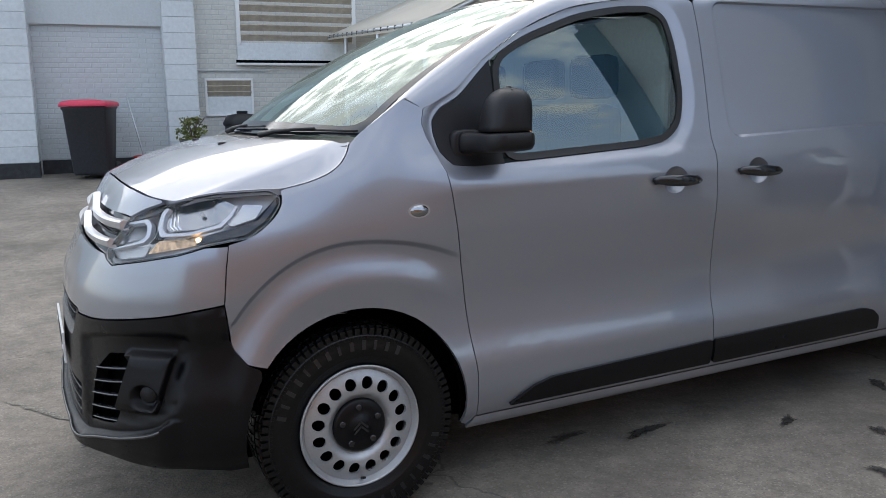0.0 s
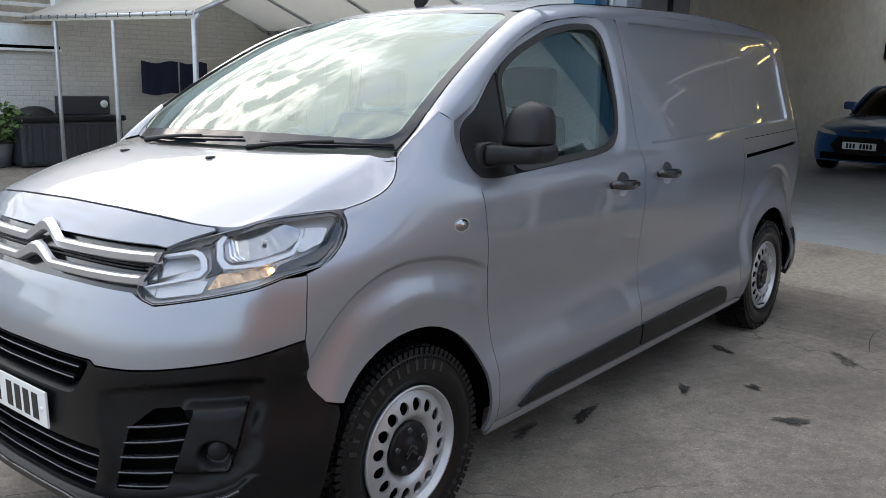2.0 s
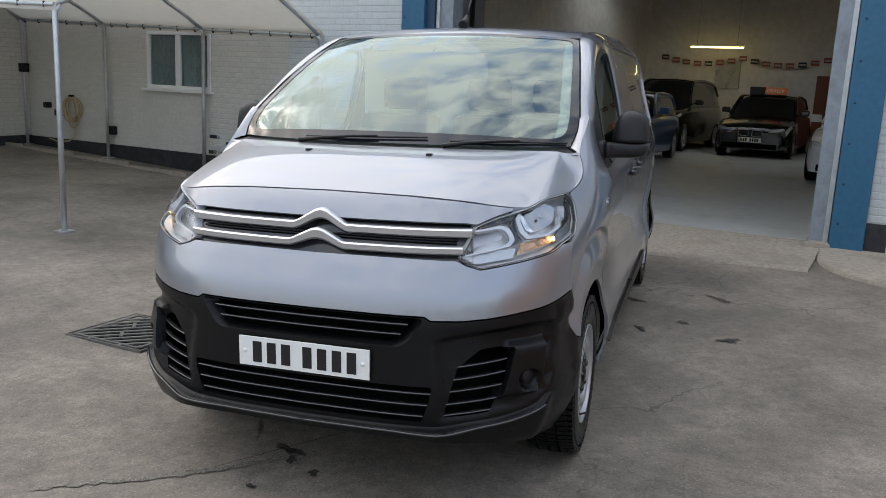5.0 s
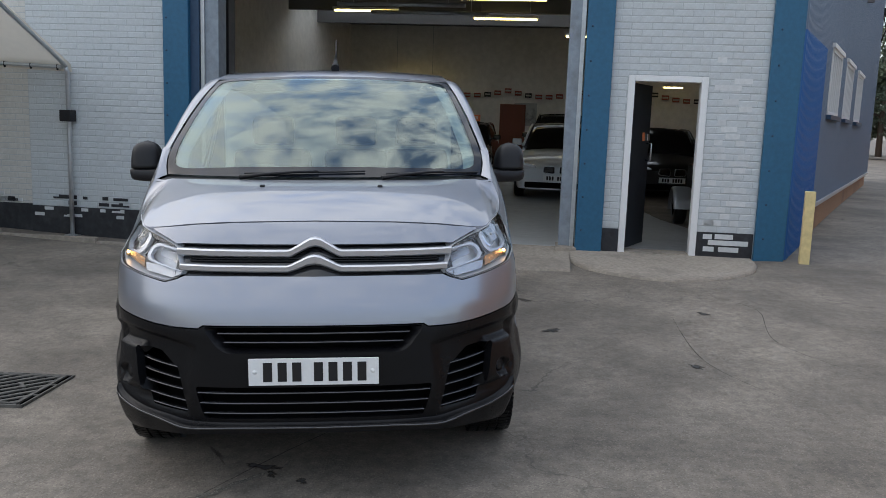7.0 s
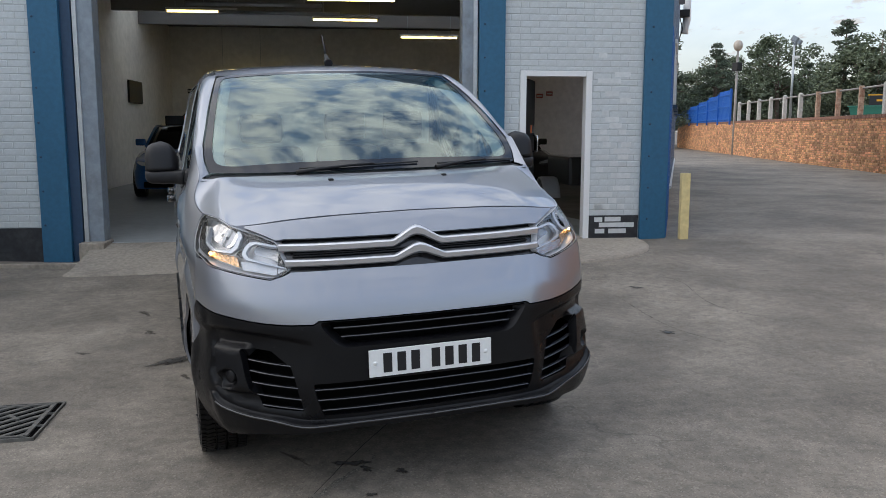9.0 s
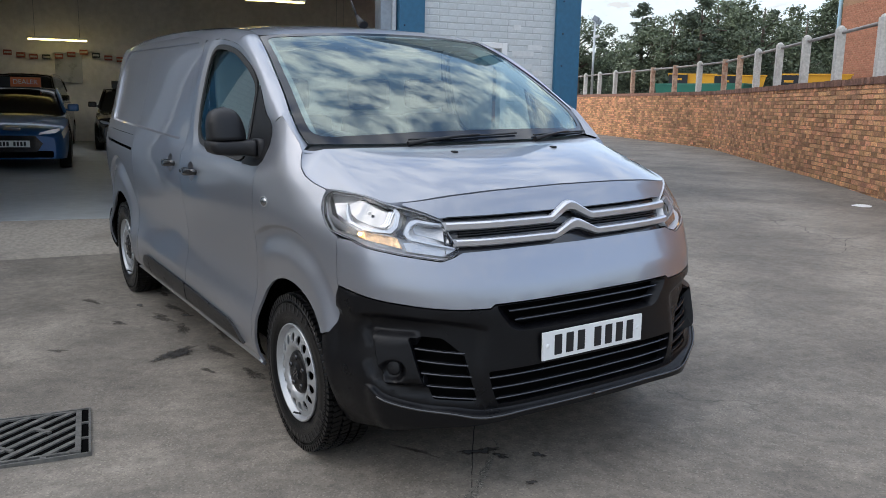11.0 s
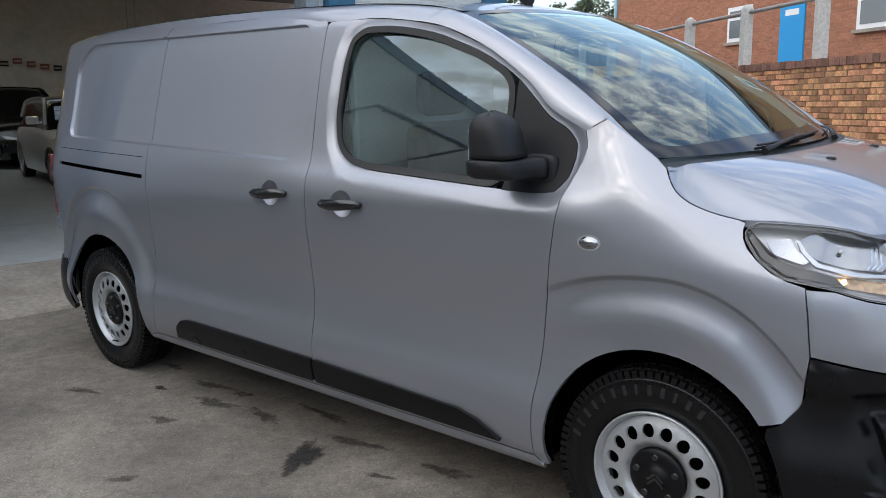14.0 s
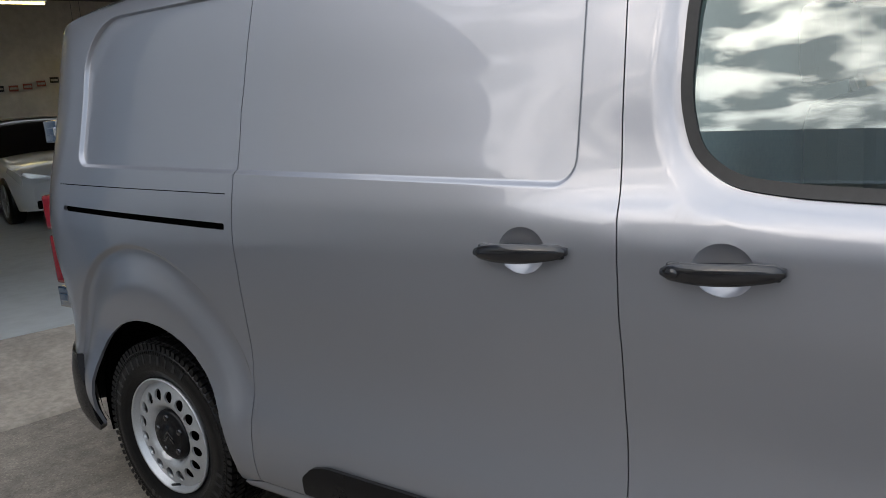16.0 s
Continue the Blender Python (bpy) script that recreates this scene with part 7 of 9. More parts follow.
bm = bmesh.new()
edge_pts = [along(s_)[0] for s_ in np.linspace(0, 60, 40)]
rows = []
for d in (.3, 2, 6, 15, 40, 120):
    rows.append([(p.x + BACK_N.x * d, p.y + BACK_N.y * d, 1.75 + .25 * smooth01(d / 6)) for p in edge_pts])
loft(bm, rows)
bmesh.ops.recalc_face_normals(bm, faces=bm.faces)
ter = part("terrace", bm, ASPHALT)
if ter.data.polygons[0].normal.z < 0:
    ter.data.flip_normals()
tagged(ter, "raised yard behind the retaining wall", "ground", kind="structure")

# brick house with a blue door
HM = Matrix.Translation((4.6, -19.3, 0)) @ Matrix.Rotation(radians(-34.7), 4, "Z")     # x along its front, +y towards the yard
house = thing("brick_house", "two-storey red brick building with white windows and a blue door", "building", HM)
slab("house_wall", house, -10, 12.9, -9, 0, 1.5, 8.6, HOUSE_BRICK)
slab("house_roof", house, -10.3, 13.2, -9.3, .3, 8.6, 8.9, CLAD_GREY)
def house_window(x0, x1, z0, z1):
    w = slab("house_window", house, x0, x1, .0, .05, z0, z1, UPVC)
    slab("pane", w, x0 + .12, x1 - .12, .052, .06, z0 + .12, z0 + (z1 - z0) * .62, GLASS_HOUSE)
    slab("pane", w, x0 + .12, x1 - .12, .052, .06, z0 + (z1 - z0) * .70, z1 - .12, GLASS_HOUSE)
    slab("house_sill", w, x0 - .06, x1 + .06, .0, .14, z0 - .08, z0, CONCRETE)
    return w
house_window(4.29, 5.48, 3.17, 4.20)
house_window(-1.2, .08, 3.1, 4.2)
for xw in (-6.5, -1.2, 4.29, 8.4):
    house_window(xw, xw + 1.2, 5.9, 7.1)
house_window(-6.5, -5.3, 3.1, 4.2)
hd_ = slab("house_door", house, 1.98, 2.98, .0, .06, 1.95, 4.04, BLUE_DOOR, "bright blue door with a white notice")
slab("notice", hd_, 2.2, 2.75, .062, .07, 3.70, 3.86, UPVC)
slab("door_lamp", house, 2.3, 2.75, .0, .18, 4.25, 4.40, POST)
bm = bmesh.new()
tube(bm, [(12.93, .08, 1.6), (12.93, .08, 8.6)], .07, 8)
part("house_downpipe", bm, shader("pale_blue_pipe", (.35, .55, .68), .5, grain=.05), house)
# skips
for x_, y_, w_, zt, turn_, mat, lab in ((14.1, -23.6, 2.4, 2.70, 35.0, CONTAINER_YELLOW, "yellow steel skip with a dark panel in the raised yard"), (19.1, -26.2, 2.0, 2.84, 38.5, CONTAINER_YELLOW, "yellow steel skip with a dark panel in the raised yard"),
                                       (23.3, -28.2, 2.1, 3.04, 41.0, CONTAINER_YELLOW, "yellow steel skip with a dark panel in the raised yard"), (19.9, -24.7, 4.0, 2.46, 10.0, CONTAINER_GREEN, "long green steel skip in the raised yard")):
    sk = thing("skip", lab, "skip", Matrix.Translation((x_, y_, 0)) @ Matrix.Rotation(radians(turn_), 4, "Z") @ Matrix.Translation((0, -1.1 if mat is CONTAINER_YELLOW else -.4, 0)), group="skips")
    bm = bmesh.new()
    dp_ = 1.0 if mat is CONTAINER_YELLOW else .4
    b0 = [(-w_ / 2 + .2, -dp_, 1.9), (w_ / 2 - .1, -dp_, 1.9), (w_ / 2 - .1, dp_, 1.9), (-w_ / 2 + .2, dp_, 1.9)]
    b1 = [(-w_ / 2, -dp_ - .1, zt), (w_ / 2, -dp_ - .1, zt), (w_ / 2, dp_ + .1, zt), (-w_ / 2, dp_ + .1, zt)]
    vs = loft(bm, [b0, b1], closed=True, smooth=False)
    bm.faces.new(vs[0])
    bm.faces.new(vs[1])
    box(bm, -w_ / 2 - .03, w_ / 2 + .03, -dp_ - .13, dp_ + .13, zt - .05, zt)
    bmesh.ops.recalc_face_normals(bm, faces=bm.faces)
    part("skip_body", bm, mat, sk)
    if mat is CONTAINER_YELLOW:
        slab("skip_panel", sk, w_ / 2 - .85, w_ / 2 - .02, 1.03, 1.16, 2.0, zt - .055, DOOR_BLACK)
        slab("skip_label", sk, w_ / 2 - .60, w_ / 2 - .30, 1.161, 1.168, zt - .30, zt - .22, CONTAINER_YELLOW)
# blue palisade at the far end, lamp posts
pal = thing("palisade", "blue steel palisade stepping down the slope", "fence")
pale_me = {}
for k in range(8):
    p, a = along(40.7 + k * 3.0)
    zt = 3.5 - .17 * k
    mk = Matrix.Translation(p) @ Matrix.Rotation(a, 4, "Z")
    bm = bmesh.new()
    box(bm, -.04, .04, .02, .10, 1.8, zt + .06)
    bmesh.ops.transform(bm, matrix=mk, verts=bm.verts)
    part("fence_post", bm, BLUE_FENCE, pal)
    for z_ in (2.05, (zt + 2.05) / 2 - .1, zt - .25):
        bm = bmesh.new()
        box(bm, .04, 2.96, .02, .06, z_, z_ + .07)
        bmesh.ops.transform(bm, matrix=mk, verts=bm.verts)
        part("fence_rail", bm, BLUE_FENCE, pal)
    bm = bmesh.new()
    box(bm, -.075, .075, -.02, .02, 1.9, zt, .004)
    pale_me[k] = bpy.data.meshes.new("pale")
    bm.to_mesh(pale_me[k])
    bm.free()
    pale_me[k].materials.append(BLUE_FENCE)
    for j in range(15):
        ob = new("pale", pale_me[k])
        ob.parent = pal
        ob.matrix_local = mk @ Matrix.Translation((.1 + j * .2, 0, 0))
# a globe lamp by the road, and a floodlight mast with a camera in the raised yard
lp = thing("street_lamp", "weathered grey lamp post with a globe head", "street lamp", Matrix.Translation((30.0, -25.3, .3)), group="street lamps")
bm = bmesh.new()
tube(bm, [(0, 0, -.2), (0, 0, 1.7), (0, 0, 5.0)], .06, 10, radii=[.075, .065, .05])
part("lamp_pole", bm, RAIL, lp)
bm = bmesh.new()
lathe(bm, [(.0, 4.98), (.07, 4.99), (.16, 5.06), (.215, 5.18), (.22, 5.30), (.17, 5.43), (.08, 5.49), (.0, 5.50)], 18, "z")
bmesh.ops.recalc_face_normals(bm, faces=bm.faces)
part("lamp_globe", bm, shader("yellowed_lamp_globe", (.46, .40, .34), .3, grain=.1, grain_scale=6), lp, "yellowed plastic globe", True)
slab("lamp_box", lp, -.20, .20, -.14, .14, 4.05, 4.45, BLACK_PLASTIC, bevel=.02)
lp = thing("floodlight_mast", "grey mast with two floodlights and a white camera", "floodlight", Matrix.Translation((38.5, -36.0, 1.9)) @ Matrix.Rotation(radians(42), 4, "Z"))
bm = bmesh.new()
tube(bm, [(0, 0, -.2), (0, 0, 5.0)], .06, 10, radii=[.09, .06])
part("mast", bm, GALV, lp)
slab("crossbar", lp, -.03, .03, -1.0, 1.0, 4.86, 4.94, STEEL_GREY)
for y in (-.85, .85):
    bm = bmesh.new()
    box(bm, -.22, .14, -.34, .34, -.16, .16, .03)
    bmesh.ops.transform(bm, matrix=Matrix.Translation((-.10, y, 5.12)) @ Matrix.Rotation(radians(-28), 4, "Y"), verts=bm.verts)
    part("floodlight_head", bm, STEEL_GREY, lp)
bm = bmesh.new()
box(bm, -.34, -.02, -.08, .08, 4.02, 4.18, .03)
box(bm, -.1, .06, -.03, .03, 3.94, 4.06, .01)
part("camera_housing", bm, UPVC, lp)


# ---------------------------------------------------------------- trees
def crown_mesh(name, h, r, n, conifer, seed, leaf):
    """A crown of many small leaf clumps along limbs, with gaps."""
    rnd = random.Random(seed)
    V, Fc = [], []
    blobs = []
    if conifer:
        for k in range(26):
            t = k / 25
            zz = h * (.18 + .82 * t)
            rr = r * (1 - t) ** .75 * rnd.uniform(.65, 1.1)
            for q in range(max(2, int(7 * (1 - t)) + 1)):
                a = rnd.uniform(0, 6.28)
                blobs.append((rr * math.cos(a) * rnd.uniform(.4, 1), rr * math.sin(a) * rnd.uniform(.4, 1), zz + rnd.uniform(-.2, .2), .55 * (1 - .6 * t) + .18, .35))
    else:
        for k in range(46):
            a, t = rnd.uniform(0, 6.28), rnd.uniform(0, 1)
            e = math.sin(math.pi * (.12 + .83 * t)) ** .6
            rr = r * e * rnd.uniform(.35, 1.0)
            blobs.append((rr * math.cos(a), rr * math.sin(a), h * (.25 + .72 * t), rnd.uniform(.55, 1.15), .75))
    for i in range(n):
        bx, by, bz, br, fl = blobs[rnd.randrange(len(blobs))]
        d = Vector((rnd.gauss(0, 1), rnd.gauss(0, 1), rnd.gauss(0, 1))).normalized() * br * rnd.uniform(.45, 1.05)
        c = Vector((bx, by, bz)) + Vector((d.x, d.y, d.z * fl))
        u = Vector((rnd.gauss(0, 1), rnd.gauss(0, 1), rnd.gauss(0, .6))).normalized()
        v = u.cross(Vector((rnd.gauss(0, 1), rnd.gauss(0, 1), rnd.gauss(0, 1)))).normalized()
        s = leaf * rnd.uniform(.6, 1.4)
        k = len(V)
        V += [tuple(c - u * s), tuple(c + v * s * .45), tuple(c + u * s), tuple(c - v * s * .45)]
        Fc.append((k, k + 1, k + 2, k + 3))
    me = bpy.data.meshes.new(name)
    me.from_pydata(V, [], Fc)
    me.materials.append(PINE if conifer else BROAD)
    return me


def trunk_mesh(name, h, r, seed, conifer):
    rnd = random.Random(seed)
    bm = bmesh.new()
    tube(bm, [(0, 0, -.3), (.05, 0, h * .3), (-.05, .05, h * .6), (0, 0, h * .93)], .1, 8, radii=[.22, .17, .11, .03])
    for k in range(9):
        a = rnd.uniform(0, 6.28)
        z = h * rnd.uniform(.28, .8)
        L = r * rnd.uniform(.45, .85) * (1 - .5 * z / h)
        tube(bm, [(0, 0, z), (L * .5 * math.cos(a), L * .5 * math.sin(a), z + L * .25), (L * math.cos(a), L * math.sin(a), z + L * (.2 if conifer else .6))], .05, 6, radii=[.07, .045, .015])
    me = bpy.data.meshes.new(name)
    bm.to_mesh(me)
    bm.free()
    me.materials.append(BARK)
    return me


kinds = []
for k in range(6):
    con = k % 2 == 0
    h, r = (6.3 + k * .25, 2.9) if con else (6.0 + k * .3, 3.3)
    kinds.append((crown_mesh("crown", h, r, 9500, con, 11 + k, .10 if con else .11), trunk_mesh("trunk", h, r, 31 + k, con), con))
rnd_t = random.Random(5)
spots = []
for k in range(44):
    a = radians(-16 - k * 1.42 + rnd_t.uniform(-.6, .6))
    d = (58 if k < 26 else 62) + rnd_t.uniform(-7, 7) - (6 if 8 < k < 26 else 0)
    if a > radians(-43):
        d += 9
    spots.append((-3 + d * math.cos(a), d * math.sin(a)))
for k in range(14):
    a = radians(-80 - k * 8)
    spots.append((60 * math.cos(a), 60 * math.sin(a)))
low = len(spots)
for k in range(46):
    a = radians(-15 - k * 1.38 + rnd_t.uniform(-.5, .5))
    d = (50 if a < radians(-43) else 66) + rnd_t.uniform(-3, 3)
    spots.append((-3 + d * math.cos(a), d * math.sin(a)))
for i, (x, y) in enumerate(spots):
    cm, tm, con = kinds[i % 6 if i % 5 else (i + 2) % 6]
    sc = rnd_t.uniform(.80, 1.12)
    if i >= low:
        sc *= .62
    tr = thing("tree", "dark green pine tree with a ragged crown" if con else "leafy green tree with an uneven crown", "tree",
               Matrix.Translation((x, y, .8 if i < low else .9)) @ Matrix.Rotation(rnd_t.uniform(0, 6.28), 4, "Z") @ Matrix.Scale(sc, 4), group="trees behind the yard")
    c_ = new("crown", cm)
    c_.parent = tr
    t_ = new("trunk", tm)
    t_.parent = tr

# ---------------------------------------------------------------- drain and ground marks
def on_ground(pts, lift):
    return [(x, y, ground_z(x, y) + lift) for x, y in pts]


drain = thing("drain_grate", "cast-iron drain grating with slanting slots", "drain", Matrix.Translation((.641, 1.644, ground_z(.641, 1.9) + .010)) @ Matrix.Rotation(radians(-9.5), 4, "Z") @ Matrix.Rotation(radians(-1.0), 4, "X"))
DH, DD = .279, .62
# black plate just above the ground, painted in for the shaded pit
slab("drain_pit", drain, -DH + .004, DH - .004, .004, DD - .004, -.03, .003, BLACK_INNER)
bm = bmesh.new()
for x0, x1, y0, y1 in ((-DH, DH, -.006, .004), (-DH, DH, DD - .004, DD + .006), (-DH, -DH + .010, .0, DD), (DH - .010, DH, .0, DD)):
    box(bm, x0, x1, y0, y1, -.04, .010)
part("drain_frame", bm, IRON, drain)
bm = bmesh.new()
for x0, x1, y0, y1 in ((-DH + .02, DH - .02, .034, .058), (-DH + .02, DH - .02, DD - .058, DD - .034), (-DH + .026, -DH + .042, .034, DD - .034), (DH - .042, DH - .026, .034, DD - .034)):
    box(bm, x0, x1, y0, y1, -.03, .012)
part("grate_rim", bm, IRON, drain)
for x in (-.10, .085):
    boxed("grate_tab", x - .007, x + .007, .0, .036, -.02, .011, IRON, drain)
for y in (.18, .43):
    for sx in (-1, 1):
        boxed("grate_tab", sx * (DH - .02) - .010, sx * (DH - .02) + .010, y - .012, y + .012, -.02, .011, IRON, drain)
for k in range(13):
    c_ = -DH + .02 + .10 + .095 * k
    lo_y, hi_y = max(.05, c_ - DH + .03), min(DD - .05, c_ + DH - .03)
    if hi_y - lo_y < .04:
        continue
    p0, p1 = Vector((c_ - lo_y, lo_y)), Vector((c_ - hi_y, hi_y))
    n = Vector((1, 1)).normalized() * .0125
    bm = bmesh.new()
    ring = [p0 + n, p1 + n, p1 - n, p0 - n]
    lo_ = [bm.verts.new((q.x, q.y, -.02)) for q in ring]
    hi_ = [bm.verts.new((q.x, q.y, .0105)) for q in ring]
    bm.faces.new(hi_)
    for j in range(4):
        bm.faces.new((lo_[j], lo_[(j + 1) % 4], hi_[(j + 1) % 4], hi_[j]))
    bmesh.ops.recalc_face_normals(bm, faces=bm.faces)
    part("grate_bar", bm, IRON, drain)
for x, y in ((-.10, .34), (.06, .20), (.07, .42)):
    bm = bmesh.new()
    vs = box(bm, -.055, .055, -.010, .010, -.02, .0115)
    bmesh.ops.transform(bm, matrix=Matrix.Translation((x, y, 0)) @ Matrix.Rotation(.75, 4, "Z"), verts=vs)
    part("grate_web", bm, IRON, drain)


def blot(x, y, rx, ry, turn, mat, seed, name="oil_stain", lift=.006, label="dark oil stain on the asphalt"):
    """A ragged flat stain that lies on the ground."""
    rnd = random.Random(seed)
    bm = bmesh.new()
    n = 54
    ph = [rnd.uniform(0, 6.28) for _ in range(4)]
    rim = []
    for k in range(n):
        a = 2 * math.pi * k / n
        r = 1 + .25 * math.sin(2 * a + ph[0]) + .18 * math.sin(3 * a + ph[1]) + .12 * math.sin(5 * a + ph[2]) + .07 * math.sin(13 * a + ph[3]) + rnd.uniform(-.13, .13)
        u, v = 1.3 * rx * r * math.cos(a), 1.3 * ry * r * math.sin(a)
        rim.append((x + u * math.cos(turn) - v * math.sin(turn), y + u * math.sin(turn) + v * math.cos(turn)))
    c = bm.verts.new(on_ground([(x, y)], lift)[0])
    mid = [bm.verts.new(p) for p in on_ground([(x + (a - x) * .6, y + (b - y) * .6) for a, b in rim], lift)]
    vs = [bm.verts.new(p) for p in on_ground(rim, lift * .75)]
    for k in range(n):
        bm.faces.new((c, mid[k], mid[(k + 1) % n]))
        bm.faces.new((mid[k], vs[k], vs[(k + 1) % n], mid[(k + 1) % n]))
    ob = part(name, bm, mat)
    soak = ob.data.attributes.new("soak", "FLOAT", "POINT")
    soak.data.foreach_set("value", [.85] + [.55] * n + [.0] * n)
    tagged(ob, label, "stain", kind="structure")


for k, (x, y, rx, ry, tn, mat) in enumerate((
        (-.48, .27, .075, .03, 1.2, OIL), (-.56, .22, .04, .02, .6, OIL), (-.64, .08, .03, .022, .3, OIL), (-.82, .26, .022, .015, .9, OIL), (-.33, .50, .10, .015, .4, DAMP),
        (1.84, -1.54, .085, .04, 1.8, OIL), (2.16, -1.26, .055, .028, 1.2, OIL), (2.66, -.90, .075, .04, 1.0, OIL), (1.92, -1.0, .06, .03, .4, OIL), (1.32, -.78, .10, .035, .2, OIL), (.99, -.67, .12, .03, .1, DAMP),
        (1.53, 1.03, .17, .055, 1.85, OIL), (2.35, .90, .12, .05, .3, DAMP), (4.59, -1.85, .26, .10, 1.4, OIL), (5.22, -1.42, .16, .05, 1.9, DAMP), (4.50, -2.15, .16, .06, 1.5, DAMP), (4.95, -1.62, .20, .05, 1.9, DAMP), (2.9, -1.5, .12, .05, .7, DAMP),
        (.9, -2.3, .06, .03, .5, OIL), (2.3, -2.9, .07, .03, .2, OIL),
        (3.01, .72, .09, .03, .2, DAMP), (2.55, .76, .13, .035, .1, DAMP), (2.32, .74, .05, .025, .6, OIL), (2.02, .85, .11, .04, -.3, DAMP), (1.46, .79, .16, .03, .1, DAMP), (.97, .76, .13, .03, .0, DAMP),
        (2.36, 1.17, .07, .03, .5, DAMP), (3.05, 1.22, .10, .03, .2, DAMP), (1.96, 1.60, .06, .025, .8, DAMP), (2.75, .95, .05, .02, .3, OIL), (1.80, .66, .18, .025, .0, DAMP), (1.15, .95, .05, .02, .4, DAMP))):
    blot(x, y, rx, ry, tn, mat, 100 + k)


def streak(pts, w, mat, label, seed=0):
    """A thin line on the asphalt: a crack, tyre mark or paint line."""
    rnd = random.Random(seed)
    bm = bmesh.new()
    P = spline3([(x, y, 0) for x, y in pts], 40)
    rows = []
    for i, p in enumerate(P):
        d = (P[min(i + 1, 39)] - P[max(i - 1, 0)]).normalized()
        n = Vector((-d.y, d.x, 0))
        j = n * rnd.uniform(-.3, .3) * w
        ww = w * (rnd.uniform(.5, 1.1)) * min(1, 4 * (i + .3) / 40, 4 * (40 - i) / 40)
        rows.append([on_ground([((p + j + n * q * ww / 2).x, (p + j + n * q * ww / 2).y)], .0055)[0] for q in (-1, 1)])
    loft(bm, rows)
    ob = part("ground_mark", bm, mat)
    tagged(ob, label, "ground mark", kind="structure")


streak([(-1.15, 1.05), (-1.0, .85), (-.85, .60), (-.70, .42), (-.4, .1)], .045, PALE_ASPHALT, "pale worn line on the asphalt", 1)
for k, pts in enumerate(([(.2, -2.6), (1.0, -2.4), (2.2, -2.6)], [(.4, -3.4), (1.4, -3.1), (2.4, -3.4), (3.0, -3.2)], 
                         [(-.9, .6), (-.2, .1), (.5, -.5)], [(3.0, -1.6), (3.6, -1.5), (4.2, -1.7)], [(-1.7, 1.5), (-1.2, 1.8), (-.4, 1.9)], [(1.5, -4.2), (1.2, -5.0), (1.6, -5.8), (1.3, -6.2)])):
    streak(pts, .005, CRACK, "thin dark crack in the asphalt", 20 + k)

SCUFF = shader("tyre_scuffed_asphalt", (.145, .127, .104), .72, grain=.3, grain_scale=30, stain=.5, stain_scale=8, stain_color=(.15, .13, .11))
streak([(-1.2, -3.4), (-.9, -3.0), (-.9, -2.5), (-1.3, -2.2)], .035, SCUFF, "faint dark tyre scuff on the asphalt", 61)

# litter and a weed at the foot of the wall
p, a = along(7.9)
wd = thing("weed", "small green weed at the foot of the brick wall", "weed", Matrix.Translation((1.35, -7.42, ground_z(1.35, -7.42))))
me = crown_mesh("leaves", .26, .16, 160, False, 77, .045)
me.transform(Matrix.Diagonal((.35, .35, .30, 1)))
me.materials.clear()
me.materials.append(LEAF)
o_ = new("leaves", me)
o_.parent = wd
lit = thing("litter", "crumpled white paper litter by the wall", "litter", Matrix.Translation((2.9, -8.2, ground_z(2.9, -8.2))))
bm = bmesh.new()
bmesh.ops.create_icosphere(bm, subdivisions=2, radius=.09)
for v in bm.verts:
    v.co = Vector((v.co.x * 1.4, v.co.y, v.co.z * .25)) * (1 + .35 * noise.noise(v.co * 30))
part("paper", bm, UPVC, lit)

# ---------------------------------------------------------------- things by the back wall
def on_back(x, y):
    p = BW @ Vector((x, y, 0))
    return Matrix.Translation((p.x, p.y, ground_z(p.x, p.y))) @ Matrix.Rotation(radians(176.5 + 180), 4, "Z")


def wheelie_bin():
    b = thing("wheelie_bin", "dark grey wheelie bin with a red lid", "bin", on_back(7.74, .62) @ Matrix.Rotation(radians(-14), 4, "Z"))
    bm = bmesh.new()
    rows = []
    for z, w, d in ((.06, .22, .24), (.10, .23, .26), (.95, .285, .35), (.97, .30, .37), (1.0, .30, .37)):
        rows.append([(sx * w, sy * d, z) for sx, sy in ((-1, -.9), (-.9, -1), (.9, -1), (1, -.9), (1, .9), (.9, 1), (-.9, 1), (-1, .9))])
    vs = loft(bm, rows, closed=True)
    bm.faces.new(vs[0])
    bmesh.ops.recalc_face_normals(bm, faces=bm.faces)
    part("bin_body", bm, BIN_GREY, b)
    bm = bmesh.new()
    rows = []
    for z, k in ((1.0, 1.05), (1.03, 1.06), (1.065, 1.0), (1.085, .7), (1.09, .3)):
        rows.append([(sx * .30 * k, sy * .385 * k, z + .012 * math.sin(i)) for i, (sx, sy) in enumerate(((-1, -.9), (-.9, -1), (.9, -1), (1, -.9), (1, .9), (.9, 1), (-.9, 1), (-1, .9)))])
    vs = loft(bm, rows, closed=True)
    bm.faces.new(vs[-1])
    bmesh.ops.recalc_face_normals(bm, faces=bm.faces)
    part("bin_lid", bm, BIN_RED, b)
    for sx in (-.25, .25):
        bm = bmesh.new()
        lathe(bm, [(0, -.03), (.09, -.03), (.10, -.02), (.10, .02), (.09, .03), (0, .03)], 20, "x")
        bmesh.ops.transform(bm, matrix=Matrix.Translation((sx, .30, .10)), verts=bm.verts)
        part("bin_wheel", bm, RUBBER, b)
    bm = bmesh.new()
    tube(bm, [(-.27, .40, 1.0), (-.25, .43, 1.02), (.25, .43, 1.02), (.27, .40, 1.0)], .016, 8)
    part("bin_handle", bm, BIN_GREY, b)


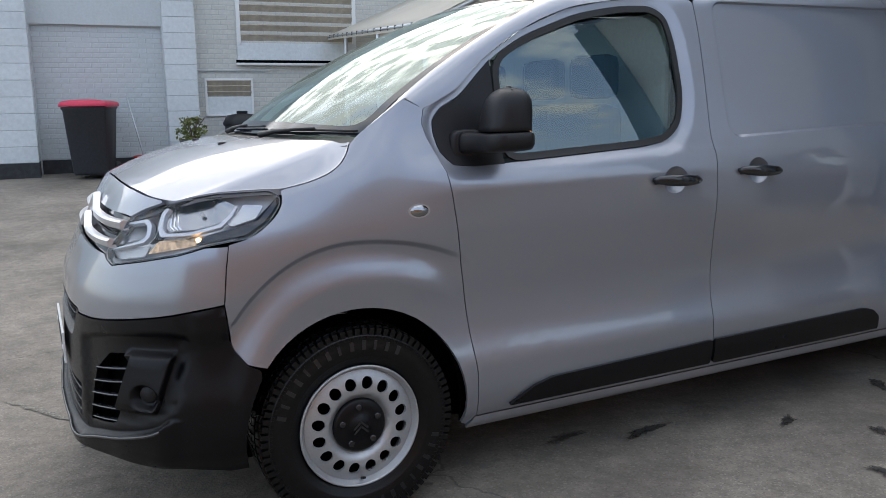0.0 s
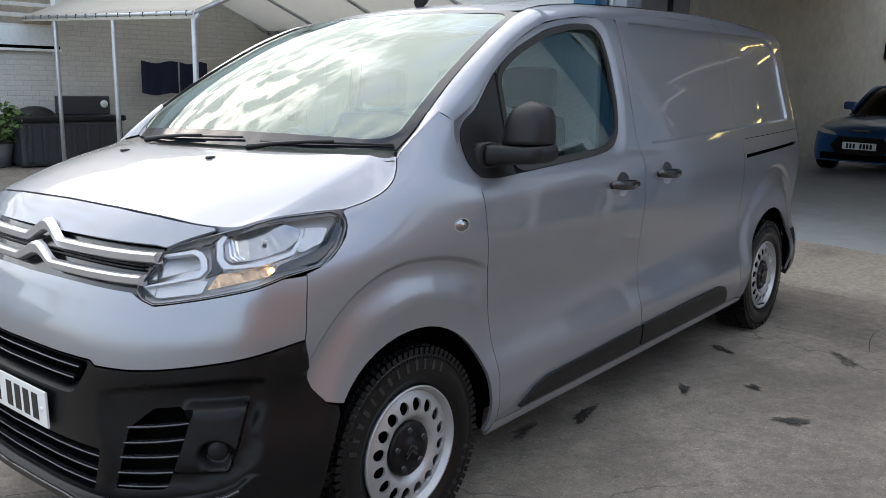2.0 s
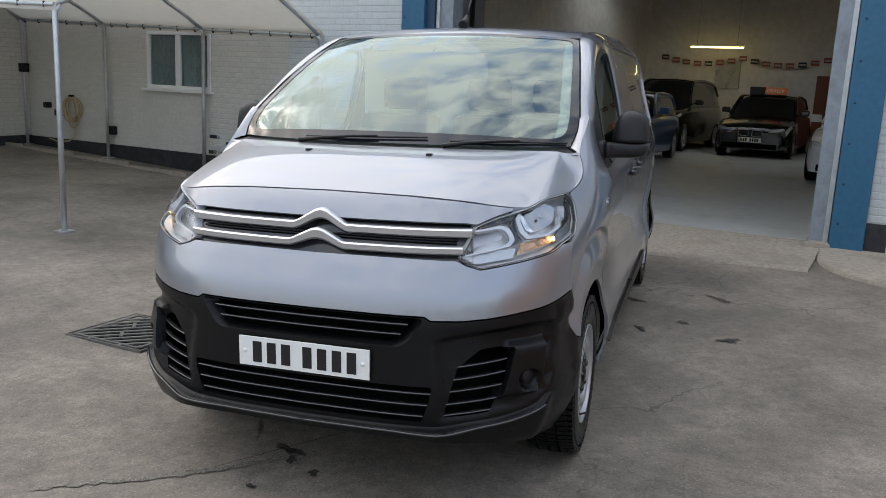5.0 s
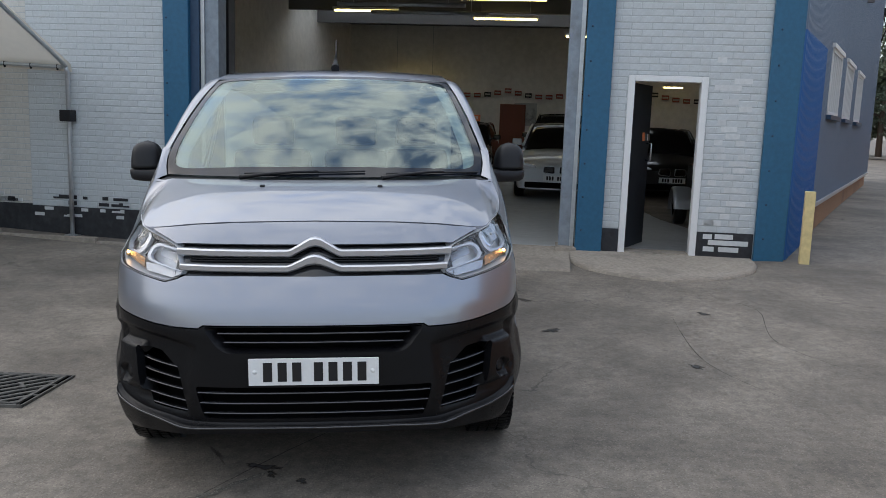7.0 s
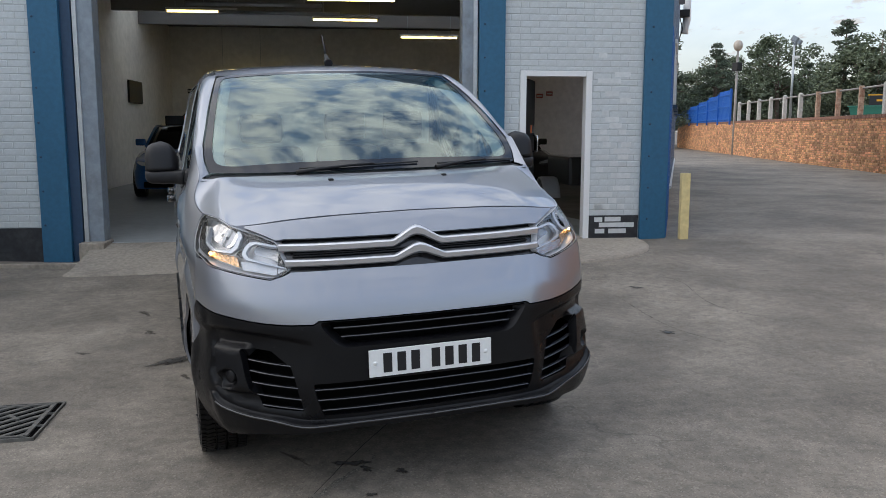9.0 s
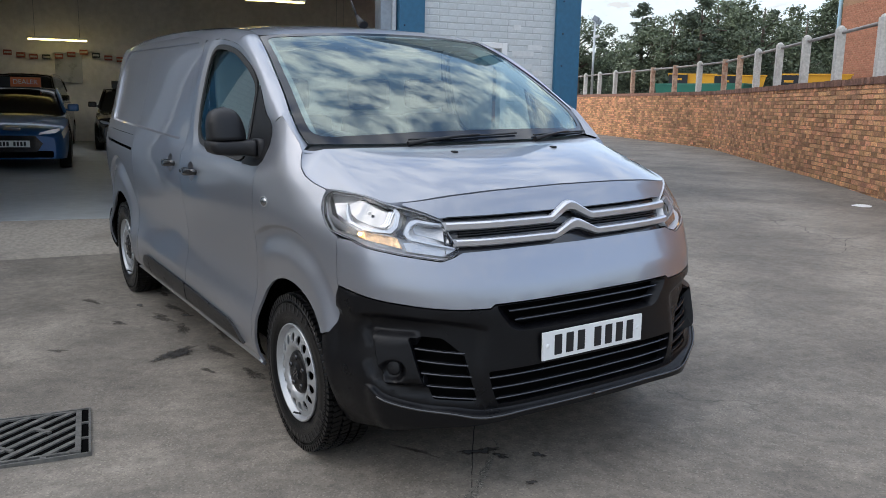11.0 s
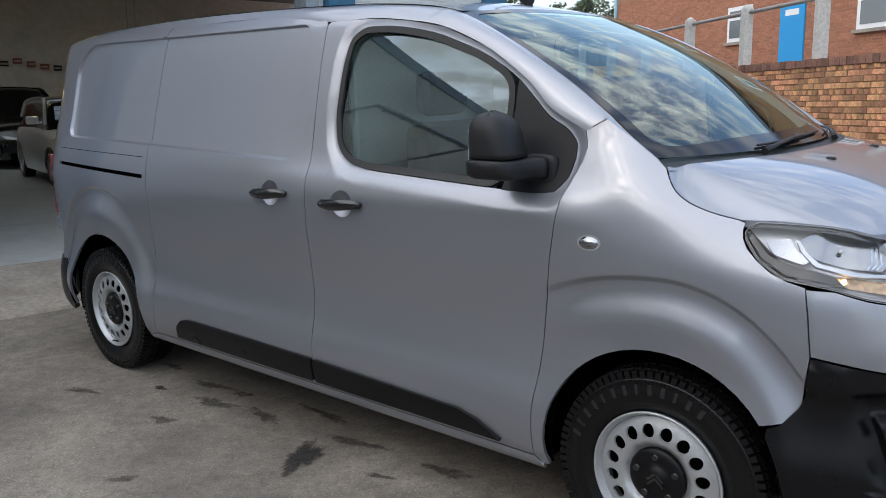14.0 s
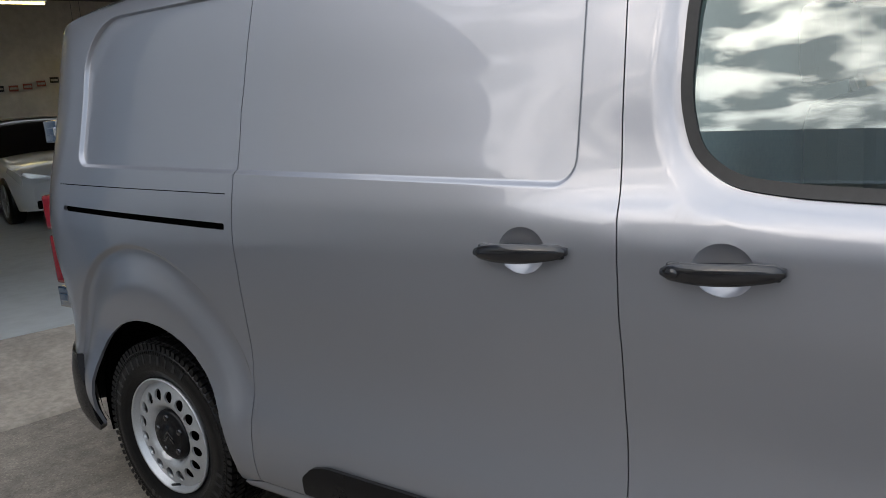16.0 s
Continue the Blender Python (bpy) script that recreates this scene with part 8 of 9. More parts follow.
wheelie_bin()
db = thing("dustbin", "round black plastic dustbin with a domed lid", "bin", on_back(5.62, .55))
bm = bmesh.new()
lathe(bm, [(0, .0), (.20, 0), (.21, .02), (.265, .66), (.28, .67), (.28, .70)], 28, "z")
part("bin_body", bm, BIN_GREY, db)
bm = bmesh.new()
lathe(bm, [(.285, .68), (.29, .71), (.25, .78), (.22, .82), (.10, .845), (0, .85)], 28, "z")
box(bm, -.08, .08, -.03, .03, .84, .89, .012)
part("bin_lid", bm, BLACK_PLASTIC, db)


def plant(x, y, pot_w, pot_h, h, r, n, mat, label, seed, square=True):
    t = thing("potted_plant", label, "plant", on_back(x, y))
    bm = bmesh.new()
    if square:
        rows = [[(sx * w, sy * w, z) for sx, sy in ((-1, -1), (1, -1), (1, 1), (-1, 1))] for z, w in ((0, pot_w * .32), (pot_h, pot_w * .5), (pot_h, pot_w * .45), (pot_h - .06, pot_w * .44))]
        vs = loft(bm, rows, closed=True, smooth=False)
        bm.faces.new(vs[0])
        bm.faces.new(vs[-1])
    else:
        lathe(bm, [(0, 0), (pot_w * .36, 0), (pot_w * .5, pot_h), (pot_w * .46, pot_h), (pot_w * .45, pot_h - .05), (0, pot_h - .05)], 24, "z")
    bmesh.ops.recalc_face_normals(bm, faces=bm.faces)
    part("pot", bm, POT, t)
    me = crown_mesh("foliage", 6.0, 3.0, n, False, seed, .36)
    me.transform(Matrix.Translation((0, 0, pot_h - .10)) @ Matrix.Diagonal((r * .17, r * .17, h / 6, 1)))
    me.materials.clear()
    me.materials.append(mat)
    o = new("foliage", me)
    o.parent = t
    bm = bmesh.new()
    for k in range(6):
        a = k * 1.05
        tube(bm, [(0, 0, pot_h - .06), (.10 * r * math.cos(a), .10 * r * math.sin(a), pot_h + h * .3), (.4 * r * math.cos(a), .4 * r * math.sin(a), pot_h + h * .75)], .008, 5)
    part("stems", bm, BARK, t)


plant(6.38, .75, .36, .50, .42, .45, 700, LEAF_B, "yellow-green shrub in a tall grey pot", 3)
plant(4.75, .55, .42, .32, .62, .85, 900, LEAF, "broad green shrub in a low dark pot", 4, False)
bk = thing("bucket", "red plastic bucket with a mop in it", "bucket", on_back(7.05, .55))
bm = bmesh.new()
lathe(bm, [(0, 0), (.12, 0), (.16, .26), (.17, .27), (.155, .26), (.115, .02), (0, .02)], 24, "z")
part("pail", bm, RED_PLASTIC, bk)
bm = bmesh.new()
tube(bm, [(.03, 0, .03), (-.18, .32, 1.12)], .012, 8)
part("mop_handle", bm, GALV, bk)
# tank and crates by the wall
tk = thing("water_tank", "black ribbed plastic tank with black crates on top", "tank", on_back(3.85, .52))
bm = bmesh.new()
box(bm, -.72, .72, -.38, .38, .0, .62, .05)
part("tank_body", bm, BIN_GREY, tk)
for k in range(7):
    boxed("tank_rib", -.60 + k * .2 - .03, -.60 + k * .2 + .03, -.40, .40, .06, .56, BIN_GREY, tk, bevel=.012)
bm = bmesh.new()
box(bm, -.76, .76, -.41, .41, .60, .68, .025)
part("tank_lid", bm, BLACK_PLASTIC, tk)
cr = thing("crate", "black plastic crate lying on the tank", "crate", on_back(3.53, .50) @ Matrix.Translation((0, 0, .68)))
bm = bmesh.new()
box(bm, -.36, .36, -.10, .10, .0, .26, .015)
part("crate_body", bm, BIN_GREY, cr)
bm = bmesh.new()
lathe(bm, [(0, -.112), (.055, -.112), (.055, -.09)], 18)
bmesh.ops.transform(bm, matrix=Matrix.Translation((.27, 0, .15)), verts=bm.verts)
part("crate_label", bm, UPVC, cr)
hd2 = thing("helmet_cover", "rounded black cover on the tank", "cover", on_back(4.21, .5) @ Matrix.Translation((0, 0, .66)))
bm = bmesh.new()
bmesh.ops.create_uvsphere(bm, u_segments=18, v_segments=10, radius=.25, matrix=Matrix.Diagonal((1.1, .8, .6, 1)))
part("cover_shell", bm, BLACK_PLASTIC, hd2, smooth=True)
# washing line with two towels
ln = thing("washing_line", "thin white washing line under the canopy", "line")
A_, B_ = BW @ Vector((2.85, .35, 1.83)), BW @ Vector((.55, .30, 1.88))
bm = bmesh.new()
tube(bm, [A_, A_.lerp(B_, .25) - Vector((0, 0, .08)), A_.lerp(B_, .6) - Vector((0, 0, .10)), B_], .004, 5)
part("cord", bm, UPVC, ln)
for x0, x1 in ((1.90, 2.52), (1.38, 1.87)):
    tw = thing("towel", "navy blue towel hung over a line", "towel", group="towels on the line")
    bm = bmesh.new()
    rows = []
    for i in range(9):
        z = 1.70 - i * .062
        rows.append([BW @ Vector((x0 + (x1 - x0) * j / 14, .33 + .018 * math.sin(j * 1.1 + x0 * 5) * (.3 + i / 8), z - .045 * math.sin(math.pi * j / 14) * 0 - .02 * math.cos(j * .5 + x0))) for j in range(15)])
    loft(bm, rows)
    part("cloth", bm, NAVY_CLOTH, tw)
# hose, sockets on the canopy wall
hs = thing("garden_hose", "coiled tan hose hung on the wall", "hose", FAC)
bm = bmesh.new()
loop_r = random.Random(8)
for c in range(7):
    cy, cz, ry, rz = 12.55 + loop_r.uniform(-.09, .09), 0, .13 + loop_r.uniform(-.03, .07), .19 + loop_r.uniform(-.03, .05)
    cz = 1.08 - rz
    lean = loop_r.uniform(-.25, .25)
    pts = [(-.02 - .011 * c - .012 * math.sin(a), cy + ry * math.sin(a) + lean * rz * (math.cos(a) - 1) * .5, cz + rz * math.cos(a)) for a in np.linspace(0, 2 * math.pi, 25)]
    tube(bm, pts, .011, 6)
tube(bm, [(-.06, 12.50, .72), (-.08, 12.42, .56), (-.10, 12.40, .46), (-.13, 12.50, .39), (-.15, 12.75, .37), (-.16, 12.95, .41)], .011, 6)
part("hose_coil", bm, HOSE, hs)
bm = bmesh.new()
box(bm, -.06, .03, 12.53, 12.57, 1.06, 1.12, .008)
part("hose_hook", bm, BLACK_PLASTIC, hs)
for y, z, w in ((13.15, .93, .09), (12.87, .82, .10), (11.60, .62, .13)):
    sb = thing("socket_box", "black outdoor socket box on the wall", "socket", FAC, group="socket boxes")
    slab("box_body", sb, -.07, .03, y - w / 2, y + w / 2, z - w / 2, z + w / 2, BLACK_PLASTIC, bevel=.01)


# ---------------------------------------------------------------- inside the garage
def fluorescent(x, y0, y1, z):
    t = thing("tube_light", "hanging fluorescent tube light, switched on", "light", FAC, group="tube lights")
    slab("light_body", t, x - .05, x + .05, y0, y1, z + .03, z + .08, UPVC)
    bm = bmesh.new()
    tube(bm, [(x, y0 + .03, z), (x, y1 - .03, z)], .022, 8)
    part("lamp_tube", bm, TUBE_GLOW, t)
    for y in (y0 + .2, y1 - .2):
        bm = bmesh.new()
        tube(bm, [(x, y, z + .08), (x, y, 4.6)], .005, 5)
        part("chain", bm, STEEL_GREY, t)


fluorescent(10.0, 2.13, 3.65, 4.0)
fluorescent(7.0, 1.9, 3.65, 4.0)
fluorescent(12.0, .0, 1.5, 3.85)
fluorescent(15.8, 5.2, 6.7, 2.92)
fluorescent(15.6, -2.05, -1.45, 2.84)
fluorescent(9.0, 5.2, 6.7, 4.0)
for x in (4.0, 6.0, 8.0, 10.5, 13.0):
    bmx = thing("roof_beam", "dark steel roof beam", "beam", FAC, group="roof beams", kind="structure")
    slab("beam_web", bmx, x - .06, x + .06, -2.0 - x * .3, 8.2, 4.2, 4.6, ROOF_IN)
for x, y0, y1 in ((5.2, 3.3, 5.6), (6.2, 3.0, 5.2)):
    pf = thing("pipe_run", "grey conduit under the roof", "pipe", FAC)
    bm = bmesh.new()
    tube(bm, [(x, y0, 3.62), (x, y1, 3.62)], .035, 8)
    part("conduit", bm, GALV, pf)
    for y in (y0 + .3, y1 - .3):
        bm = bmesh.new()
        tube(bm, [(x, y, 3.63), (x, y, 4.62)], .006, 5)
        part("hanger", bm, GALV, pf)
bt = thing("bunting", "string of small red and dark printed flags", "bunting", FAC)
bm = bmesh.new()
flag_line = [(16.70, 7.6 - .32 * k, 2.74 - .17 * math.sin(math.pi * ((k % 7) / 7))) for k in range(36)]
tube(bm, flag_line, .006, 5)
part("string", bm, UPVC, bt)
for k, p in enumerate(flag_line[::1]):
    fg = slab("flag", bt, 16.66, 16.668, p[1] - .105, p[1] + .105, p[2] - .145, p[2] - .005, FLAG_RED if k % 4 else DOOR_BLACK)
    slab("printed_bar", fg, 16.655, 16.659, p[1] - .085, p[1] + .085, p[2] - .10, p[2] - .05, POST)
for y0, y1, z0, z1 in ((5.42, 6.12, 1.80, 2.64), (2.2, 2.9, 1.6, 2.3)):
    ps = thing("poster", "pale poster with a dark picture on the wall", "poster", FAC)
    slab("poster_sheet", ps, 16.74, 16.79, y0, y1, z0, z1, PAPER)
sp = thing("sail_poster", "dark curved sign on the side wall", "sign", FAC)
slab("sign_board", sp, 11.5, 12.8, 8.14, 8.19, 2.15, 2.70, DOOR_BLACK)
rd = structure("door_2", "red-brown door in the back wall", "door", FAC)
slab("door_leaf", rd, 16.72, 16.79, 2.55, 3.35, .18, 2.25, REDWOOD)
eb = thing("switch_box", "grey electrical box with conduit on the inner wall", "switch box", FAC)
slab("box_body", eb, 1.2, 1.5, 6.05, 6.15, 1.5, 2.0, POST)
bm = bmesh.new()
tube(bm, [(1.35, 6.1, 2.0), (1.35, 6.1, 3.2), (1.0, 6.1, 3.32), (.4, 6.1, 3.32)], .03, 8)
part("conduit", bm, BLACK_PLASTIC, eb)
# darkened grey keeps this wall dim next to the opening
inner_ret = slab("wall_inner_return", None, .36, 1.8, 6.16, 6.30, .17, 4.6, WALL_DIMMED)
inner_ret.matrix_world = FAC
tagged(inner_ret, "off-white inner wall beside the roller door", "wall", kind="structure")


def car(label, paint, m, L=4.4, Wd=1.8, H=1.42, hood_h=.88, cab0=.30, cab1=.92, sign=False, kidney=False, group="parked cars"):
    """A parked car that faces -x, its front at x = 0, standing on z = 0."""
    c = thing("parked_car", label, "car", m, group=group)
    hw = Wd / 2
    wl = (.17 * L, .79 * L)
    top = curve1([(0, .62), (.02 * L, .70), (.08 * L, hood_h - .08), (cab0 * L, hood_h + .06), (.6 * L, hood_h + .10), (.95 * L, hood_h + .08), (L, hood_h - .15)])
    plan = curve1([(0, .72), (.03 * L, .86), (.12 * L, .96), (.3 * L, 1.0), (.8 * L, 1.0), (.95 * L, .93), (L, .8)])

    def sidew(x, z):
        t = (z - .2) / max(top(x) - .2, .1)
        return hw * plan(x) * (1 - .10 * max(t - .45, 0) ** 2 * 3 - .04 * (1 - min(t / .3, 1)) ** 2)
    bm = bmesh.new()
    rows = []
    for i in range(41):
        x = L * (i / 40)
        zt = top(x)
        row = []
        for j in range(9):
            z = .20 + (zt - .06 - .20) * j / 8
            for w in wl:
                r = .36
                if abs(x - w) < r and j < 8:
                    z = max(z, math.sqrt(max(r * r - (x - w) ** 2, 0)) + .30 - (.0))
            z = min(z, zt - .06)
            row.append((x, sidew(x, z), z))
        for k in range(1, 7):
            a = k / 6
            row.append((x, sidew(x, zt - .06) * (1 - a) ** .9, zt - .06 + .06 * math.sin(a * math.pi / 2)))
        full = row + [(p[0], -p[1], p[2]) for p in row[-2::-1]]
        rows.append(full)
    vs = loft(bm, rows)
    bm.faces.new(vs[0])
    bm.faces.new(vs[-1][::-1])
    bmesh.ops.recalc_face_normals(bm, faces=bm.faces)
    body = part("car_body", bm, paint, c)
    # cabin: glass below, roof panel above
    cab = curve1([(cab0 * L, .0), (cab0 * L + (H - hood_h) * 1.55, 1.0), (.62 * L, 1.02), (cab1 * L - .35, .9), (cab1 * L, .05)])
    bm = bmesh.new()
    rows = []
    for i in range(25):
        x = L * (cab0 + (cab1 - cab0) * i / 24)
        zb = top(x) - .05
        zt = zb + max(cab(x), .0) * (H - hood_h - .03)
        row = []
        for j in range(7):
            t = j / 6
            row.append((x, (hw * plan(x) - .09) * (1 - .20 * t * (zt - zb) / .5), zb + (zt - zb) * t))
        for k in range(1, 5):
            a = k / 4
            row.append((x, row[6][1] * (1 - a) ** .9, zt + .04 * math.sin(a * math.pi / 2) * min(cab(x), 1)))
        rows.append(row + [(p[0], -p[1], p[2]) for p in row[-2::-1]])
    loft(bm, rows)
    bmesh.ops.recalc_face_normals(bm, faces=bm.faces)
    part("cabin_glass", bm, BLACK_GLOSS, c)
    bm = bmesh.new()
    rr = [r for r in rows if r[0][0] > L * cab0 + (H - hood_h) * 1.4 and r[0][0] < cab1 * L - .4]
    loft(bm, [[Vector(p) + Vector((0, 0, .012)) for p in r[5:-5]] for r in rr])
    part("car_roof", bm, paint, c)
    for s in (-1, 1):
        bm = bmesh.new()
        pil = [Vector(r[3]) * 1 for r in rows]
        line = [(r[6][0], s * (r[6][1] + .006), r[6][2] + .008) for r in rows if r[6][2] > top(r[6][0])]
        tube(bm, line, .03, 6)
        part("roof_pillar", bm, paint, c)
        for w in wl:
            wh = new("wheel")
            wh.parent = c
            wh.matrix_local = pose(w, s * (hw - .02), .33, 0, 0, 0 if s > 0 else 180)
            bm = bmesh.new()
            lathe(bm, [(.23, -.2), (.32, -.2), (.33, -.18), (.33, -.03), (.32, -.01), (.23, .0)], 32)
            part("tyre", bm, TYRE, wh)
            bm = bmesh.new()
            lathe(bm, [(.235, -.004), (.225, -.03), (.06, -.03), (.05, -.01), (0, -.01)], 32)
            for q in range(5):
                vsq = box(bm, .05, .22, -.03, -.012, -.022, .022)
                bmesh.ops.transform(bm, matrix=Matrix.Rotation(q * 2 * math.pi / 5, 4, "Y"), verts=vsq)
            part("rim", bm, RIM, wh)
        # lamps and mirrors
        bm = bmesh.new()
        xl = .07 * L
        rowsl = []
        for k in range(7):
            x = .03 * L + .10 * L * k / 6
            z1 = top(x) - .075
            z0 = z1 - .11 + .05 * k / 6
            rowsl.append([(x - .012, s * (sidew(x, z0) + .006), z0), (x - .012, s * (sidew(x, z1) + .006), z1)])
        loft(bm, rowsl)
        hl = part("head_lamp", bm, CLEAR_LAMP, c)
        bm = bmesh.new()
        wedge = [(.40, .612), (.66, .640), (.74, .690), (.72, .722), (.56, .690), (.42, .650)]
        fr = [bm.verts.new((.005 + .38 * (y_ - .40) ** 1.4 - .012, s * y_, z_)) for y_, z_ in wedge]
        bk = [bm.verts.new((.005 + .38 * (y_ - .40) ** 1.4 + .06, s * y_, z_)) for y_, z_ in wedge]
        bm.faces.new(fr)
        bm.faces.new(bk[::-1])
        for q in range(6):
            bm.faces.new((fr[q], bk[q], bk[(q + 1) % 6], fr[(q + 1) % 6]))
        bmesh.ops.recalc_face_normals(bm, faces=bm.faces)
        part("lamp_lens", bm, CLEAR_LAMP, hl)
        bm = bmesh.new()
        xm = (cab0 + .07) * L
        zb = top(xm) + .10
        box(bm, xm, xm + .12, s * (hw + .04) - .10, s * (hw + .04) + .10, zb - .07, zb + .07, .035)
        box(bm, xm + .03, xm + .09, s * (hw - .06) - .05, s * (hw - .06) + .05, zb - .06, zb - .02, .01)
        part("car_mirror", bm, paint, c)
    # grille, lower intake, plate
    if kidney:
        for s in (-1, 1):
            bm = bmesh.new()
            box(bm, -.025, .05, s * .155 - .11, s * .155 + .11, .51, .65, .03)
            part("kidney_grille", bm, BLACK_GLOSS, c)
            bm = bmesh.new()
            rim_k = rounded([(s * .04, .505), (s * .27, .525), (s * .26, .645), (s * .05, .655)], .03, 3)
            tube(bm, [(-.028, a, b) for a, b in rim_k + rim_k[:1]], .005, 5, caps=False)
            part("grille_ring", bm, SATIN_CHROME, c)
        zp = .42
    else:
        bm = bmesh.new()
        hexa = [(-.36, .32), (.36, .32), (.46, .46), (.34, .60), (-.34, .60), (-.46, .46)]
        fr = [bm.verts.new((-.03, a, b)) for a, b in hexa]
        bk = [bm.verts.new((.05, a, b)) for a, b in hexa]
        bm.faces.new(fr)
        for q in range(6):
            bm.faces.new((fr[q], bk[q], bk[(q + 1) % 6], fr[(q + 1) % 6]))
        bmesh.ops.recalc_face_normals(bm, faces=bm.faces)
        part("car_grille", bm, BLACK_GLOSS, c)
        bm = bmesh.new()
        box(bm, -.035, -.02, -.13, .13, .685, .715, .006)
        part("front_emblem", bm, CHROME, c)
        zp = .46
    bm = bmesh.new()
    box(bm, -.02, .06, -.62, .62, .22, .34, .03)
    part("lower_intake", bm, BLACK_INNER, c)
    pl = slab("number_plate", c, -.045, -.032, -.26, .26, zp - .055, zp + .055, PLATE)
    y = -.20
    for k in range(8):
        if k != 4:
            slab("plate_bar", pl, -.048, -.044, y, y + .035, zp - .038, zp + .038, PLATE_INK)
        y += .052
    if sign:
        xs = L * .47
        zs = top(xs) - .05 + 1.0 * (H - hood_h - .03) + .035
        sg = thing("roof_sign", "orange and black dealer sign standing on a car roof", "sign", m @ Matrix.Translation((xs, 0, zs)), group="roof signs")
        slab("sign_board", sg, -.02, .02, -.42, .10, .02, .20, ORANGE_SIGN)
        slab("sign_board", sg, -.02, .02, .10, .48, .02, .20, DOOR_BLACK)
        slab("sign_foot", sg, -.08, .08, -.40, .46, .0, .02, BLACK_PLASTIC)
        word = bpy.data.curves.new("sign_word", "FONT")
        word.body = "DEALER"
        word.size = .12
        word.extrude = .002
        wo = new("sign_word", word)
        bpy.context.view_layer.update()
        deps = bpy.context.evaluated_depsgraph_get()
        wm = bpy.data.meshes.new_from_object(wo.evaluated_get(deps))
        bpy.data.objects.remove(wo)
        wob = put_mesh("sign_word", wm, UPVC, sg)
        wob.matrix_local = Matrix.Translation((-.024, .06, .075)) @ Matrix.Rotation(radians(-90), 4, "Z") @ Matrix.Rotation(radians(90), 4, "X")
    return c


CLEAR_LAMP = shader("car_lamp", (.80, .83, .86), .18, .5, bump=.4, bump_scale=40)
GF = .178
car("blue coupe parked facing the roller door", CAR_BLUE, FAC @ pose(6.45, 6.10, GF, 0, 0, 3), 4.2, 1.83, 1.36, .88, .33, .93, True)
car("black saloon parked facing the roller door", CAR_BLACK, FAC @ pose(11.9, 4.15, GF, 0, 0, 0), 4.6, 1.81, 1.43, .90, .30, .93, True, True)
car("black tall estate car by the inner wall", CAR_BLACK, FAC @ pose(11.6, 6.75, GF, 0, 0, -3), 4.7, 1.88, 1.74, 1.05, .27, .98)
car("white hatchback parked facing the roller door", CAR_WHITE, FAC @ pose(6.55, 1.55, GF, 0, 0, -2), 4.3, 1.76, 1.42, .90, .29, .97, False, True)
car("black car parked at the back of the garage", CAR_BLACK, FAC @ pose(12.2, 1.45, GF, 0, 0, 0), 4.7, 1.85, 1.72, 1.0, .28, .97, False, True)
car("dark grey saloon seen through the side door", CAR_GREY, FAC @ pose(7.5, -.75, GF, 0, 0, 2), 4.6, 1.82, 1.40, .88, .30, .93, False, True)
# small silver trailer behind the side door
tq = thing("trailer", "silver mudguard and small tyre of a trailer", "trailer", FAC @ pose(3.35, -.42, GF))
bm = bmesh.new()
lathe(bm, [(.10, -.09), (.21, -.09), (.24, -.06), (.24, .06), (.21, .09), (.10, .09)], 28)
bmesh.ops.transform(bm, matrix=Matrix.Translation((0, .12, .24)), verts=bm.verts)
part("tyre", bm, TYRE, tq)
bm = bmesh.new()
outer = [[(r * math.cos(a), y, .24 + r * math.sin(a)) for a in np.linspace(-.15, 3.1, 21)] for y, r in ((.25, .30), (.24, .325), (.20, .335), (.02, .335), (-.02, .325), (-.03, .30))]
loft(bm, outer)
part("mudguard", bm, RIM, tq, smooth=True)
bm = bmesh.new()
box(bm, -.5, .9, -.8, -.1, .45, .9, .05)
part("trailer_box", bm, CAR_GREY, tq)
# gabled building behind the back wall
gb = thing("gabled_building", "pale brick building with a dark slate gable roof", "building")
slab("gable_wall", gb, 7.8, 16.4, 10.2, 16, -.2, 4.9, CREAM_BRICK)
bm = bmesh.new()
for y0, y1, dz in ((10.21, 15.9, 0.0),):
    a = [bm.verts.new((x, y0, z)) for x, z in ((7.8, 4.9), (16.4, 4.9), (13.4, 8.35))]
    b = [bm.verts.new((x, y1, z)) for x, z in ((7.8, 4.9), (16.4, 4.9), (13.4, 8.35))]
    bm.faces.new(a)
    bm.faces.new(b[::-1])
    for i in range(3):
        bm.faces.new((a[i], b[i], b[(i + 1) % 3], a[(i + 1) % 3]))
bmesh.ops.recalc_face_normals(bm, faces=bm.faces)
part("gable", bm, CREAM_BRICK, gb)
for (xa, za), (xb, zb) in (((7.5, 4.82), (13.4, 8.52)), ((16.7, 4.82), (13.4, 8.52))):
    bm = bmesh.new()
    loft(bm, [[(xa, 10.0, za), (xb, 10.0, zb), (xb, 10.0, zb - .12), (xa, 10.0, za - .12)], [(xa, 16.1, za), (xb, 16.1, zb), (xb, 16.1, zb - .12), (xa, 16.1, za - .12)]], closed=True, smooth=False)
    part("roof_slope", bm, SLATE, gb)

